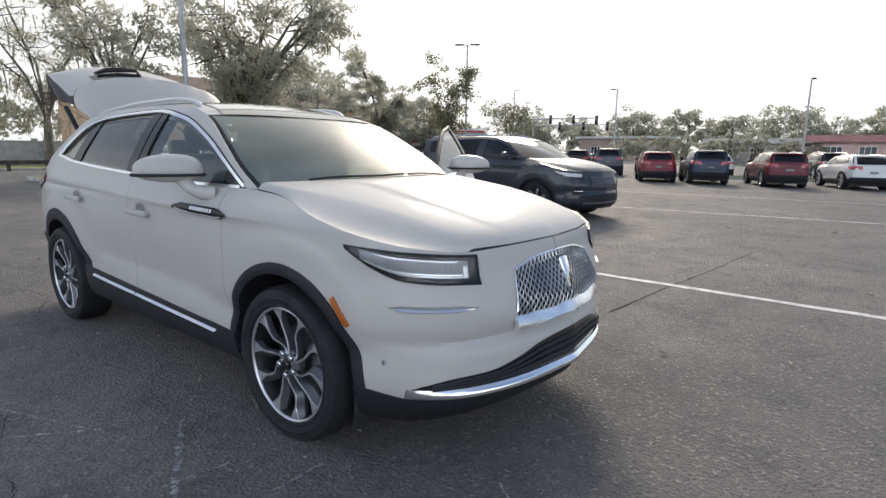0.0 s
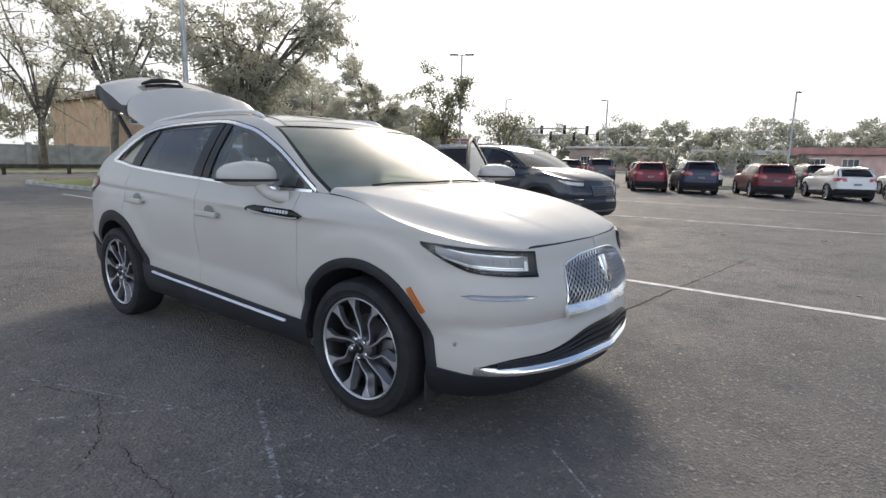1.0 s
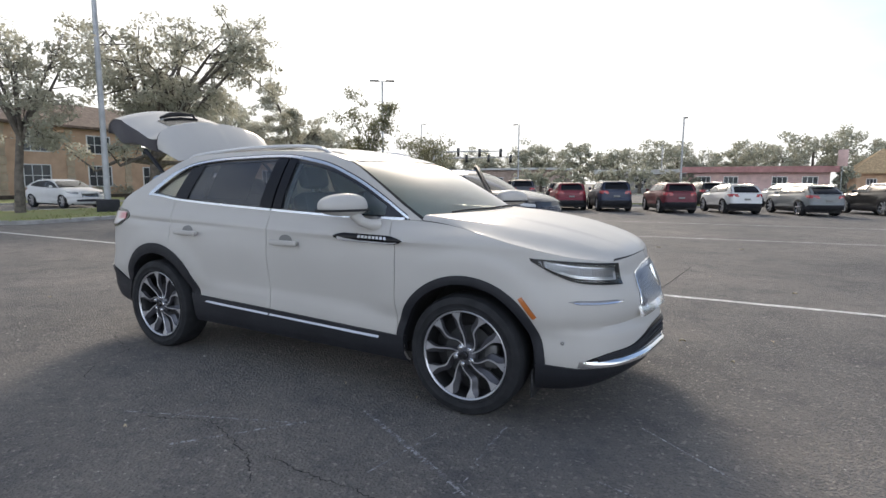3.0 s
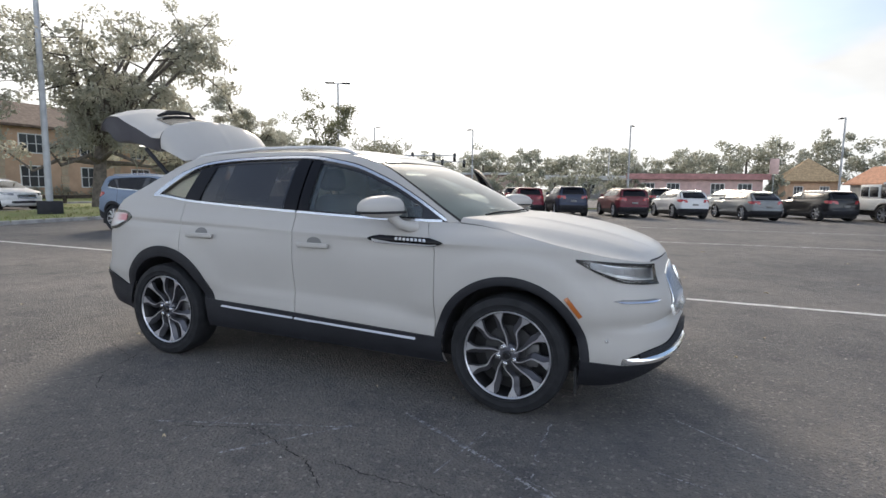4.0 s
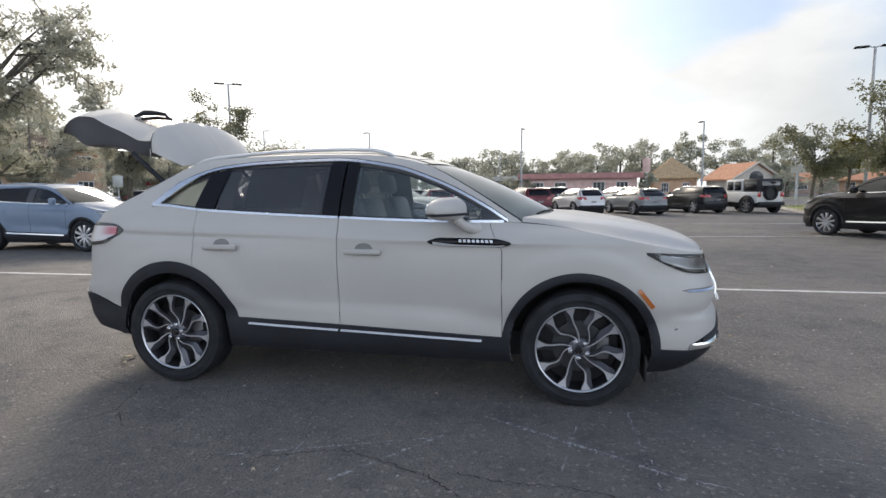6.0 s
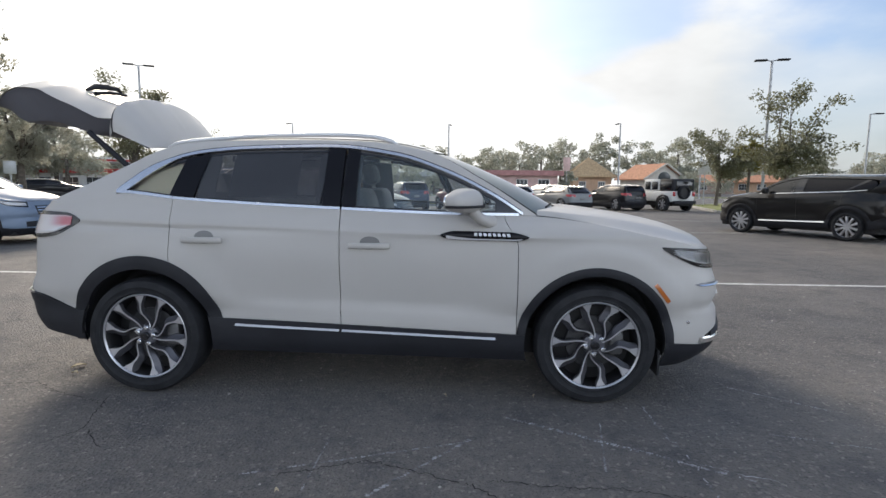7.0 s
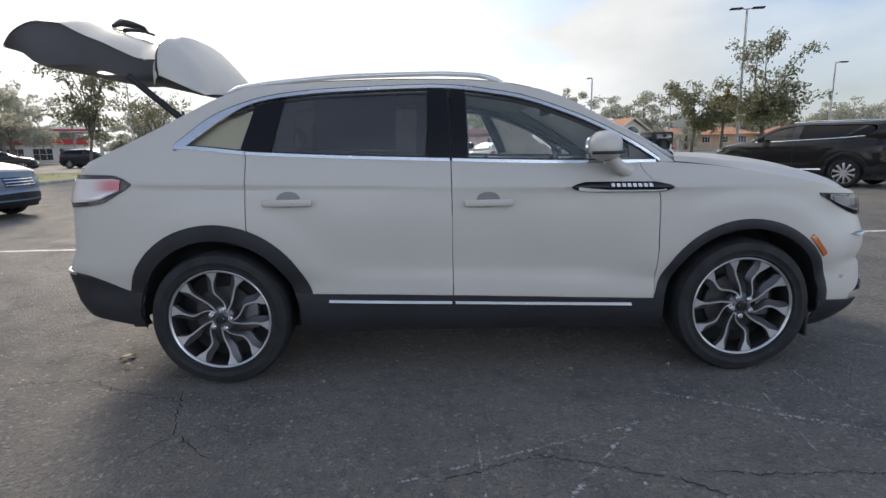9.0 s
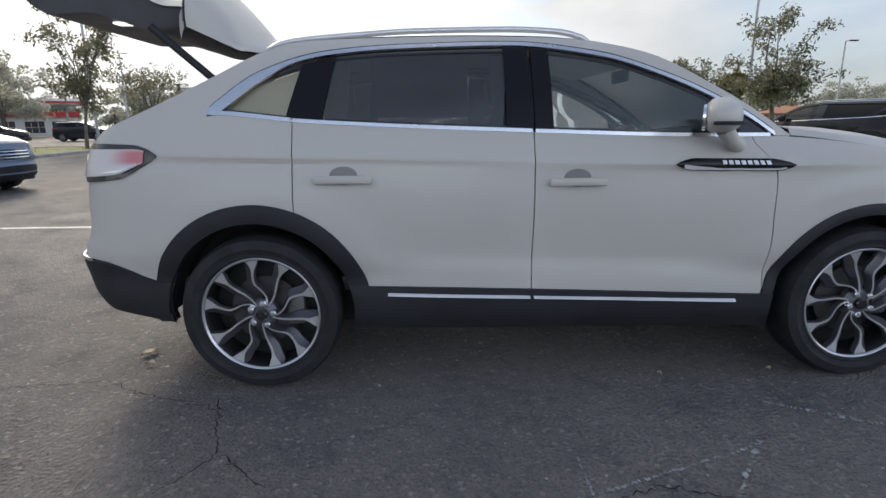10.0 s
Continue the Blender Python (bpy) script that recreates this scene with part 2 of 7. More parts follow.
M_STRIP = mat("bright_sill_trim", (0.82, 0.83, 0.86), 0.25, 0.4)
M_LAMPDIM = mat("dull_lamp_lens", (0.30, 0.31, 0.33), 0.15, 0.3, coat=0.6)
M_RAIL = mat("satin_roof_rail", (0.66, 0.66, 0.67), 0.35, 0.6)
M_BLADE = mat("grey_alloy", (0.17, 0.17, 0.185), 0.36, 0.6, var=0.08, vscale=14)
M_SPOKE = mat("dark_grey_alloy", (0.115, 0.115, 0.13), 0.40, 0.5, var=0.1, vscale=14)
M_DISC = mat("dull_disc", (0.07, 0.07, 0.075), 0.45, 0.5, var=0.1, vscale=30)
M_CALIPER = mat("cast_caliper", (0.13, 0.13, 0.135), 0.5, 0.4, var=0.2, vscale=20)
M_GLOWLAMP = mat("small_lamp_lens", (0.9, 0.9, 0.85), 0.3)
M_GLOWLAMP.node_tree.nodes["Principled BSDF"].inputs["Emission Color"].default_value = (1, 0.97, 0.9, 1)
M_GLOWLAMP.node_tree.nodes["Principled BSDF"].inputs["Emission Strength"].default_value = 0.8
M_TRIMGREY = mat("grey_boot_trim", (0.10, 0.10, 0.115), 0.55, bump=0.1, bscale=200, var=0.1)


# ---- mesh helpers ----
def thing(name, label, category, group="", at=None):
    ob = new(name)
    ob.empty_display_size = 0.2
    if at is not None:
        ob.matrix_world = at
    return tagged(ob, label, category, group)


def mesh_of(name, verts, faces, material, smooth=True):
    me = bpy.data.meshes.new(name)
    me.from_pydata([tuple(v) for v in verts], [], faces)
    for m in (material if isinstance(material, (list, tuple)) else [material]):
        me.materials.append(m)
    if smooth:
        me.polygons.foreach_set("use_smooth", [True] * len(me.polygons))
        me.set_sharp_from_angle(angle=radians(38))
    me.update()
    return me


def put(name, me, parent=None, label="", m=None):
    ob = new(name, me)
    if parent is not None:
        ob.parent = parent
    if m is not None:
        ob.matrix_local = m
    if label:
        ob["label"] = label
    return ob


def part(name, bm, material, parent=None, label="", smooth=True, m=None):
    me = bpy.data.meshes.new(name)
    bmesh.ops.recalc_face_normals(bm, faces=bm.faces)
    bm.to_mesh(me)
    bm.free()
    for mm in (material if isinstance(material, (list, tuple)) else [material]):
        me.materials.append(mm)
    if smooth:
        me.polygons.foreach_set("use_smooth", [True] * len(me.polygons))
        me.set_sharp_from_angle(angle=radians(38))
    return put(name, me, parent, label, m)


def box(bm, lo, hi, bevel=0.0, m=None):
    vs = [bm.verts.new((x, y, z)) for x in (lo[0], hi[0]) for y in (lo[1], hi[1]) for z in (lo[2], hi[2])]
    fs = [(0, 1, 3, 2), (4, 6, 7, 5), (0, 4, 5, 1), (2, 3, 7, 6), (0, 2, 6, 4), (1, 5, 7, 3)]
    faces = [bm.faces.new([vs[i] for i in f]) for f in fs]
    if bevel > 0:
        edges = list({e for f in faces for e in f.edges})
        r = bmesh.ops.bevel(bm, geom=edges, offset=bevel, segments=2, affect="EDGES", profile=0.5)
        vs = list({v for f in r["faces"] for v in f.verts} | {v for v in vs if v.is_valid})
    if m is not None:
        bmesh.ops.transform(bm, matrix=m, verts=[v for v in vs if v.is_valid])
    return vs


def tube(bm, pts, radii, seg=8, cap=True):
    """A round bar along points."""
    pts = [Vector(p) for p in pts]
    if not isinstance(radii, (list, tuple)):
        radii = [radii] * len(pts)
    rings = []
    for i, p in enumerate(pts):
        d = (pts[min(i + 1, len(pts) - 1)] - pts[max(i - 1, 0)]).normalized()
        a = d.orthogonal().normalized() if abs(d.z) > 0.95 else d.cross(Vector((0, 0, 1))).normalized()
        b = d.cross(a)
        rings.append([bm.verts.new(p + radii[i] * (math.cos(k * math.tau / seg) * a + math.sin(k * math.tau / seg) * b)) for k in range(seg)])
    for r0, r1 in zip(rings, rings[1:]):
        for k in range(seg):
            bm.faces.new((r0[k], r0[(k + 1) % seg], r1[(k + 1) % seg], r1[k]))
    if cap:
        bm.faces.new(rings[0])
        bm.faces.new(rings[-1])


def lathe(bm, prof, seg=32, axis="y", close=False):
    """Turn a profile of (radius, offset along the axis) round that axis."""
    rings = []
    for r, o in prof:
        ring = []
        for k in range(seg):
            a = k * math.tau / seg
            c, s = r * math.cos(a), r * math.sin(a)
            ring.append(bm.verts.new((c, o, s) if axis == "y" else (c, s, o)))
        rings.append(ring)
    pairs = list(zip(rings, rings[1:])) + ([(rings[-1], rings[0])] if close else [])
    for r0, r1 in pairs:
        for k in range(seg):
            bm.faces.new((r0[k], r0[(k + 1) % seg], r1[(k + 1) % seg], r1[k]))
    return rings


def curve(*pts):
    """A smooth monotone curve through (x, y) knots."""
    xs = np.array([p[0] for p in pts], float)
    ys = np.array([p[1] for p in pts], float)
    h, d = np.diff(xs), np.diff(ys) / np.diff(xs)
    k = np.zeros(len(xs))
    for i in range(1, len(xs) - 1):
        if d[i - 1] * d[i] > 0:
            w1, w2 = 2 * h[i] + h[i - 1], h[i] + 2 * h[i - 1]
            k[i] = (w1 + w2) / (w1 / d[i - 1] + w2 / d[i])
    k[0], k[-1] = d[0], d[-1]

    def f(x):
        x = min(max(x, xs[0]), xs[-1])
        i = min(int(np.searchsorted(xs, x, "right")) - 1, len(xs) - 2)
        t = (x - xs[i]) / h[i]
        return float(ys[i] * (1 + 2 * t) * (1 - t) ** 2 + k[i] * h[i] * t * (1 - t) ** 2 + ys[i + 1] * t * t * (3 - 2 * t) + k[i + 1] * h[i] * t * t * (t - 1))
    return f


def lerp(a, b, t):
    return a + (b - a) * t


def sstep(t):
    t = min(max(t, 0.0), 1.0)
    return t * t * (3 - 2 * t)


# ---- the shape of a sport utility car: half outlines at each height ----
class Shape:
    AX, R = 1.424, 0.372
    width = staticmethod(curve((0.18, 0.80), (0.28, 0.875), (0.36, 0.912), (0.45, 0.920), (0.54, 0.908), (0.60, 0.922), (0.65, 0.934), (0.78, 0.944), (0.9, 0.945), (1.0, 0.938), (1.035, 0.938), (1.07, 0.922), (1.12, 0.908), (1.2, 0.882), (1.28, 0.853), (1.4, 0.79), (1.5, 0.73), (1.565, 0.685), (1.62, 0.625), (1.68, 0.55)))
    nose = staticmethod(curve((0.18, 2.20), (0.26, 2.33), (0.34, 2.405), (0.42, 2.425), (0.52, 2.425), (0.56, 2.415), (0.59, 2.395), (0.63, 2.402), (0.68, 2.405), (0.82, 2.345), (0.865, 2.318), (0.955, 2.295), (1.0, 2.26), (1.1, 2.2)))
    tail = staticmethod(curve((0.25, -2.15), (0.36, -2.30), (0.5, -2.38), (0.60, -2.40), (0.66, -2.395), (0.75, -2.35), (0.95, -2.33), (1.15, -2.29), (1.25, -2.22), (1.4, -2.05), (1.65, -1.7)))
    fd = (curve((0, 1), (.25, .70), (.45, .46), (.6, .285), (.7, .18), (.78, .11), (.88, .045), (1, 0)), curve((0, 1), (.25, .70), (.45, .45), (.6, .26), (.7, .15), (.78, .08), (.88, .03), (1, 0)))
    fr = (curve((0, 1), (.25, .999), (.45, .984), (.6, .925), (.7, .815), (.78, .66), (.88, .40), (1, 0)), curve((0, 1), (.25, .995), (.45, .965), (.6, .90), (.7, .78), (.78, .62), (.88, .38), (1, 0)))
    bd = staticmethod(curve((0, 1), (.25, .7), (.5, .4), (.65, .22), (.76, .10), (.86, .035), (.93, .01), (1, 0)))
    br = staticmethod(curve((0, 1), (.25, .985), (.5, .94), (.65, .90), (.76, .82), (.86, .62), (.93, .35), (1, 0)))
    taper = staticmethod(curve((0.1, 0), (0.6, 0.035), (0.9, 0.065), (1.06, 0.10), (1.3, 0.12), (2.6, 0.12)))
    top = staticmethod(curve((-2.7, 1.17), (-2.2, 1.195), (-1.9, 1.24), (-1.6, 1.283), (-1.2, 1.246), (-0.2, 1.195), (0.6, 1.167), (1.0, 1.163), (1.3, 1.135), (1.55, 1.10), (1.83, 1.045), (2.04, 1.0), (2.18, 0.972), (2.29, 0.955), (2.43, 0.96), (2.6, 0.965)))
    dlo = staticmethod(curve((-1.63, 1.287), (-1.40, 1.459), (-1.10, 1.553), (-0.76, 1.583), (-0.27, 1.595), (0.17, 1.542), (0.486, 1.439), (0.809, 1.279), (0.985, 1.165)))
    edge = staticmethod(curve((-2.22, 1.19), (-2.0, 1.27), (-1.62, 1.447), (-1.4, 1.56), (-1.25, 1.612), (-1.0, 1.628), (-0.5, 1.638), (-0.1, 1.630), (0.15, 1.607), (0.40, 1.55), (0.7, 1.395), (1.063, 1.163)))
    hoodc = staticmethod(curve((1.0, 1.215), (1.3, 1.205), (1.5, 1.190), (1.9, 1.128), (2.15, 1.056), (2.26, 1.002), (2.295, 0.967)))
    bottom = staticmethod(curve((-2.7, 0.40), (-2.2, 0.36), (-1.85, 0.31), (-1.0, 0.29), (1.0, 0.26), (1.9, 0.22), (2.6, 0.24)))

    def crease(self, x):
        return 1.034 + 0.071 * min(1.0, max(0.0, (1.0 - x) / 2.85))

    def xy(self, s, z):
        w = self.width(z)
        if s > 1.2:
            q, b = (s - 1.2) / 1.4, sstep((z - 0.65) / 0.25)
            x = 1.2 + (self.nose(z) - 1.2) * (1 - lerp(self.fd[0](q), self.fd[1](q), b))
            y = w * lerp(self.fr[0](q), self.fr[1](q), b)
        elif s < -1.3:
            q = (-1.3 - s) / 1.4
            x = -1.3 + (self.tail(z) + 1.3) * (1 - self.bd(q))
            y = w * self.br(q)
        else:
            x, y = s, w
        # shoulder line: full above, tucked in sharply below
        d = z - self.crease(x)
        step = max(0.0, 1 - d / 0.09) if d > 0 else max(0.0, 1 + d / 0.024)
        y += 0.013 * step * sstep((2.0 + x) / 0.3) * sstep((1.5 - x) / 0.7)
        y -= 0.007 * max(0.0, 1 - abs(d + 0.035) / 0.06) * sstep((1.95 + x) / 0.3) * sstep((0.1 - x) / 0.9)
        # doors: a scooped flank that runs out onto a crisp ledge
        e = z - (0.548 - 0.022 * x)
        doors = sstep((x + 0.98) / 0.40) * sstep((0.90 - x) / 0.35)
        if e < 0:
            y += doors * 0.014 * max(0.0, 1 + e / 0.11)
        else:
            y += doors * (0.014 - 0.034 * sstep((e + 0.02) / 0.11) + 0.020 * sstep((e - 0.10) / 0.24))
        # haunches round the wheels
        for cx in (-self.AX, self.AX):
            r = math.hypot(x - cx, z - self.R)
            if r < 0.70 and z > 0.5:
                y += 0.012 * sstep((0.655 - r) / 0.075) * sstep((z - 0.5) / 0.15)
        # hollow that runs round the front bumper
        if x > 1.85:
            dip = math.exp(-((z - 0.600) / 0.026) ** 2) * sstep((x - 1.85) / 0.2)
            y -= 0.010 * dip
            x -= 0.012 * dip * sstep((x - 2.1) / 0.2)
        return x, y * (1 - self.taper(x) * sstep((z - 1.06) / 0.1))

    def at(self, s, z, off=0.0):
        """A point of the right flank, off metres outside the skin."""
        x, y = self.xy(s, z)
        if off:
            x1, y1 = self.xy(min(s + 0.004, 2.6), z)
            x0, y0 = self.xy(max(s - 0.004, -2.7), z)
            _, yu = self.xy(s, z + 0.01)
            _, yd = self.xy(s, z - 0.01)
            t = Vector((x1 - x0, -(y1 - y0), 0)).normalized()
            u = Vector((0, -(yu - yd), 0.02)).normalized()
            n = t.cross(u)
            if n.length > 1e-6:
                n.normalize()
                return Vector((x, -y, z)) + off * n
        return Vector((x, -y, z))

    def s_of_x(self, x, z):
        a, b = -2.68, 2.59
        for _ in range(30):
            m = (a + b) / 2
            if self.xy(m, z)[0] < x:
                a = m
            else:
                b = m
        return (a + b) / 2

    def s_of_y(self, y, z):
        """The place on the nose where the half width is y."""
        a, b = 1.5, 2.6
        for _ in range(30):
            m = (a + b) / 2
            if self.xy(m, z)[1] > y:
                a = m
            else:
                b = m
        return (a + b) / 2


def grid_faces(n, m, flip=False):
    fs = []
    for i in range(n - 1):
        for j in range(m - 1):
            f = (i * m + j, (i + 1) * m + j, (i + 1) * m + j + 1, i * m + j + 1)
            fs.append(f[::-1] if flip else f)
    return fs


def skirted(pts, n, m, depth):
    """A grid sheet with its border folded inwards, as a pressed panel: pts are rows of (point, inward way)."""
    verts = [p for p, _ in pts]
    faces = grid_faces(n, m)
    ring = [(i, 0) for i in range(n)] + [(n - 1, j) for j in range(1, m)] + [(i, m - 1) for i in range(n - 2, -1, -1)] + [(0, j) for j in range(m - 2, 0, -1)]
    ids = [i * m + j for i, j in ring]
    base = len(verts)
    for k in ids:
        verts.append(pts[k][0] + depth * pts[k][1])
    for k in range(len(ids)):
        a, b = ids[k], ids[(k + 1) % len(ids)]
        faces.append((b, a, base + k, base + (k + 1) % len(ids)))
    return verts, faces


def skin(sh, ss, lo, hi, off=0.0, rows=12, depth=0.012, rowf=None, tilt=0.0, heights=None):
    """A piece of the flank between two heights, both functions of the station."""
    pts = []
    for s in ss:
        z0, z1 = lo(s), hi(s)
        zs = heights(s, z0, z1) if heights else None
        for j in range(rows):
            t = j / (rows - 1)
            z = zs[j] if zs else lerp(z0, z1, rowf(t) if rowf else t)
            e = s - 0.085 * sstep((z - 0.97) / 0.2) * max(0.0, 1 - abs(s - 0.94) / 0.3)
            p = sh.at(e, z, off - tilt * t)
            q = sh.at(e, z, off - tilt * t - 0.01)
            w = (q - p)
            pts.append((p, w.normalized() if w.length > 1e-6 else Vector((0, 1, 0))))
    return skirted(pts, len(ss), rows, depth)


def cut_arches(sh, verts, faces, r=0.435):
    """Open the wheel arches in a sheet: drop what lies inside, pull the rest onto the circle."""
    gone = [False] * len(verts)
    near = {}
    for i, v in enumerate(verts):
        for cx in (-sh.AX, sh.AX):
            dx, dz = v[0] - cx, v[2] - sh.R
            d = math.hypot(dx, dz)
            if d < r and (abs(v[1]) > 0.55):
                gone[i] = True
                near[i] = (cx, d)
    keep = [f for f in faces if not all(gone[i] for i in f)]
    for f in keep:
        for i in f:
            if gone[i]:
                cx, d = near[i]
                k = r / max(d, 0.05)
                verts[i] = Vector((cx + (verts[i][0] - cx) * k, verts[i][1], sh.R + (verts[i][2] - sh.R) * k))
                gone[i] = False
    used = sorted({i for f in keep for i in f})
    idx = {k: n for n, k in enumerate(used)}
    return [verts[i] for i in used], [tuple(idx[i] for i in f) for f in keep]


def mirrored(verts, faces):
    return [Vector((v[0], -v[1], v[2])) for v in verts], [tuple(reversed(f)) for f in faces]


def both(name, vf, material, parent, label=""):
    """The same piece on the right and on the left."""
    v, f = vf
    a = put(name, mesh_of(name, v, f, material), parent, label)
    b = put(name, mesh_of(name, *mirrored(v, f), material), parent, label)
    return a, b


def span(a, b, n):
    return [lerp(a, b, i / (n - 1)) for i in range(n)]


def join(*vfs):
    V, F = [], []
    for v, f in vfs:
        o = len(V)
        V += list(v)
        F += [tuple(i + o for i in g) for g in f]
    return V, F


def patch(fn, n, m, flip=False):
    return [fn(i / (n - 1), j / (m - 1)) for i in range(n) for j in range(m)], grid_faces(n, m, flip)


def sym_patch(fn, n, m):
    """A sheet across the whole width: fn(u, v) with v from -1 (right) to 1 (left)."""
    return patch(lambda u, v: fn(u, 2 * v - 1), n, m)


# ---- pieces of the car ----
SH = Shape()


def xpt(x, z, off=0.0):
    return SH.at(SH.s_of_x(x, z), z, off)


def xskin(xs, lo, hi, off=0.0, rows=4, depth=0.01, shear=0.0):
    pts = []
    for x in xs:
        for j in range(rows):
            z = lerp(lo(x), hi(x), j / (rows - 1))
            xx = x + shear * (z - 1.4)
            p, q = xpt(xx, z, off), xpt(xx, z, off - 0.01)
            pts.append((p, (q - p).normalized()))
    return skirted(pts, len(xs), rows, depth)


def nose_pt(y, z, off=0.0):
    p = SH.at(SH.s_of_y(abs(y), z) if abs(y) > 0.004 else 2.597, z, off)
    return Vector((p.x, y, p.z))


def nose_skin(ys, lo, hi, off=0.0, rows=5, depth=0.012, tilt=0.0):
    pts = []
    for y in ys:
        for j in range(rows):
            t = j / (rows - 1)
            z = lerp(lo(abs(y)), hi(abs(y)), t)
            pts.append((nose_pt(y, z, off - tilt * t * t), Vector((-1, 0, 0))))
    return skirted(pts, len(ys), rows, depth)


def hood_pt(u, v):
    a = abs(v)
    z1 = SH.top(2.29)
    s = SH.s_of_x(lerp(1.06, SH.xy(2.29, z1)[0], u), lerp(1.15, z1, u))
    ze = SH.top(s)
    ye = SH.xy(s, ze)[1]
    fx = SH.xy(SH.s_of_y(max(a, 0.01) * SH.xy(2.29, z1)[1], 0.96), 0.96)[0]
    x = lerp(lerp(1.27, 1.06, a * a), lerp(fx, SH.xy(s, ze)[0], a ** 6), u) if u < 1 else fx
    x = lerp(x, SH.xy(s, ze)[0], a ** 8)
    zc = SH.hoodc(lerp(1.27, 2.295, u))
    # a crease runs straight from the lamp to the screen; outside it the sheet rolls down to the wing
    ac = min(0.95, lerp(0.80, 0.555, u) / ye)
    z = ze + (zc - ze) * ((1 - 0.24 * (a / ac) ** 2) if a < ac else 0.76 * (1 - ((a - ac) / (1 - ac)) ** 1.35))
    ar = 0.50 - 0.10 * u
    z += 0.007 * (1 - sstep((a - ar) / 0.07) if a > ar else 1 - sstep((ar - a) / 0.30)) * min(1.0, 5 * u) * min(1.0, 2.2 * (1 - u))
    return Vector((x, v * ye, z))


def roof_pt(u, v, up=0.0):
    a = abs(v)
    x = lerp(lerp(0.47, 0.40, a * a), -1.27 - 0.22 * (1 - a * a), u)
    z = SH.edge(max(x, -1.25)) - 0.12 * max(0.0, -1.25 - x)
    ye = SH.xy(SH.s_of_x(max(x, -1.27), z), z)[1]
    return Vector((x, v * ye, z + 0.042 * (1 - a ** 2.4) + up))


def shield_pt(u, v, up=0.0):
    a = abs(v)
    xe = lerp(1.063, 0.40, u)
    ze = SH.edge(xe)
    ye = SH.xy(SH.s_of_x(xe, ze), ze)[1]
    zc = lerp(1.20, SH.edge(0.47) + 0.042, u) + 0.10 * u * (1 - u)
    x = lerp(lerp(1.27, 0.47, u), xe, a * a)
    return Vector((x, v * ye, lerp(zc, ze, a ** 2.4) + up))


S_ALL = sorted(set(span(-2.7, -1.3, 26) + span(-1.3, 1.2, 60) + span(1.2, 2.6, 34)))


def flank_rows(s, z0, z1):
    """Heights of the mesh rows of a flank, close together at the ledge and at the shoulder line."""
    x = SH.xy(s, 1.07)[0]
    zc = min(SH.crease(x), lerp(z0, z1, 0.88))
    zl = min(0.548 - 0.022 * x, lerp(z0, zc, 0.45))
    k = (zc - zl) / 0.5
    low = [lerp(z0, zl, t) for t in (0, 0.25, 0.5, 0.72, 0.88, 1.0)]
    mid_ = [zl + k * d for d in (0.02, 0.04, 0.06, 0.08, 0.10, 0.13, 0.16, 0.20, 0.25, 0.30, 0.35, 0.39, 0.42)] + [zc - k * d for d in (0.055, 0.035, 0.024, 0.012, 0.003)]
    return low + mid_ + [lerp(zc, z1, t) for t in (0.0, 0.12, 0.25, 0.4, 0.55, 0.7, 0.85, 1.0)]


def flank(s0, s1, off=0.0, depth=0.012, gap=0.0025):
    ss = [s for s in S_ALL if s0 + 0.02 < s < s1 - 0.02]
    ss = [s0 + gap] + ss + [s1 - gap]
    return cut_arches(SH, *skin(SH, ss, SH.bottom, SH.top, off, 32, depth, heights=flank_rows))


def arch_lip(cx, off=0.012, r0=0.435, r1=0.508, a0=-6, a1=186, n=40):
    pts = []
    r1 = 0.488 if cx > 0 else 0.520
    for i in range(n):
        a = radians(lerp(a0, a1, i / (n - 1)))
        for j in range(6):
            r = lerp(r0, r1, j / 5)
            x, z = cx + r * math.cos(a), max(SH.R + r * math.sin(a), 0.24)
            o = off * (0.55 + 0.45 * math.sin(math.pi * min(1, max(0.0, j / 5)) * 0.9 + 0.15))
            p = xpt(x, z, o)
            pts.append((p, Vector((0, 1, 0))))
    return skirted(pts, n, 6, 0.05)


def wheel_well(cx):
    bm = bmesh.new()
    prof = [(0.44, -0.90), (0.44, -0.62), (0.36, -0.58), (0.02, -0.57)]
    lathe(bm, prof, 40)
    bmesh.ops.translate(bm, verts=bm.verts, vec=(cx, 0, SH.R))
    bmesh.ops.delete(bm, geom=[v for v in bm.verts if v.co.z < 0.33], context="VERTS")
    me = bpy.data.meshes.new("t")
    bm.to_mesh(me)
    v, f = [x.co.copy() for x in me.vertices], [tuple(p.vertices) for p in me.polygons]
    bm.free()
    bpy.data.meshes.remove(me)
    return v, f


def tail_panel(u, v):
    """The closed tailgate of the cars that stand round about."""
    a = abs(v)
    z = lerp(0.62, 1.62, u)
    x = curve((0.62, -2.39), (0.9, -2.34), (1.12, -2.30), (1.2, -2.22), (1.62, -1.30))(z) if z > 1.1 else SH.tail(z)
    w = curve((0.62, 0.62), (1.0, 0.66), (1.2, 0.74), (1.62, 0.60))(z)
    return Vector((x + 0.10 * a ** 3, v * w, z))


GEO = {}


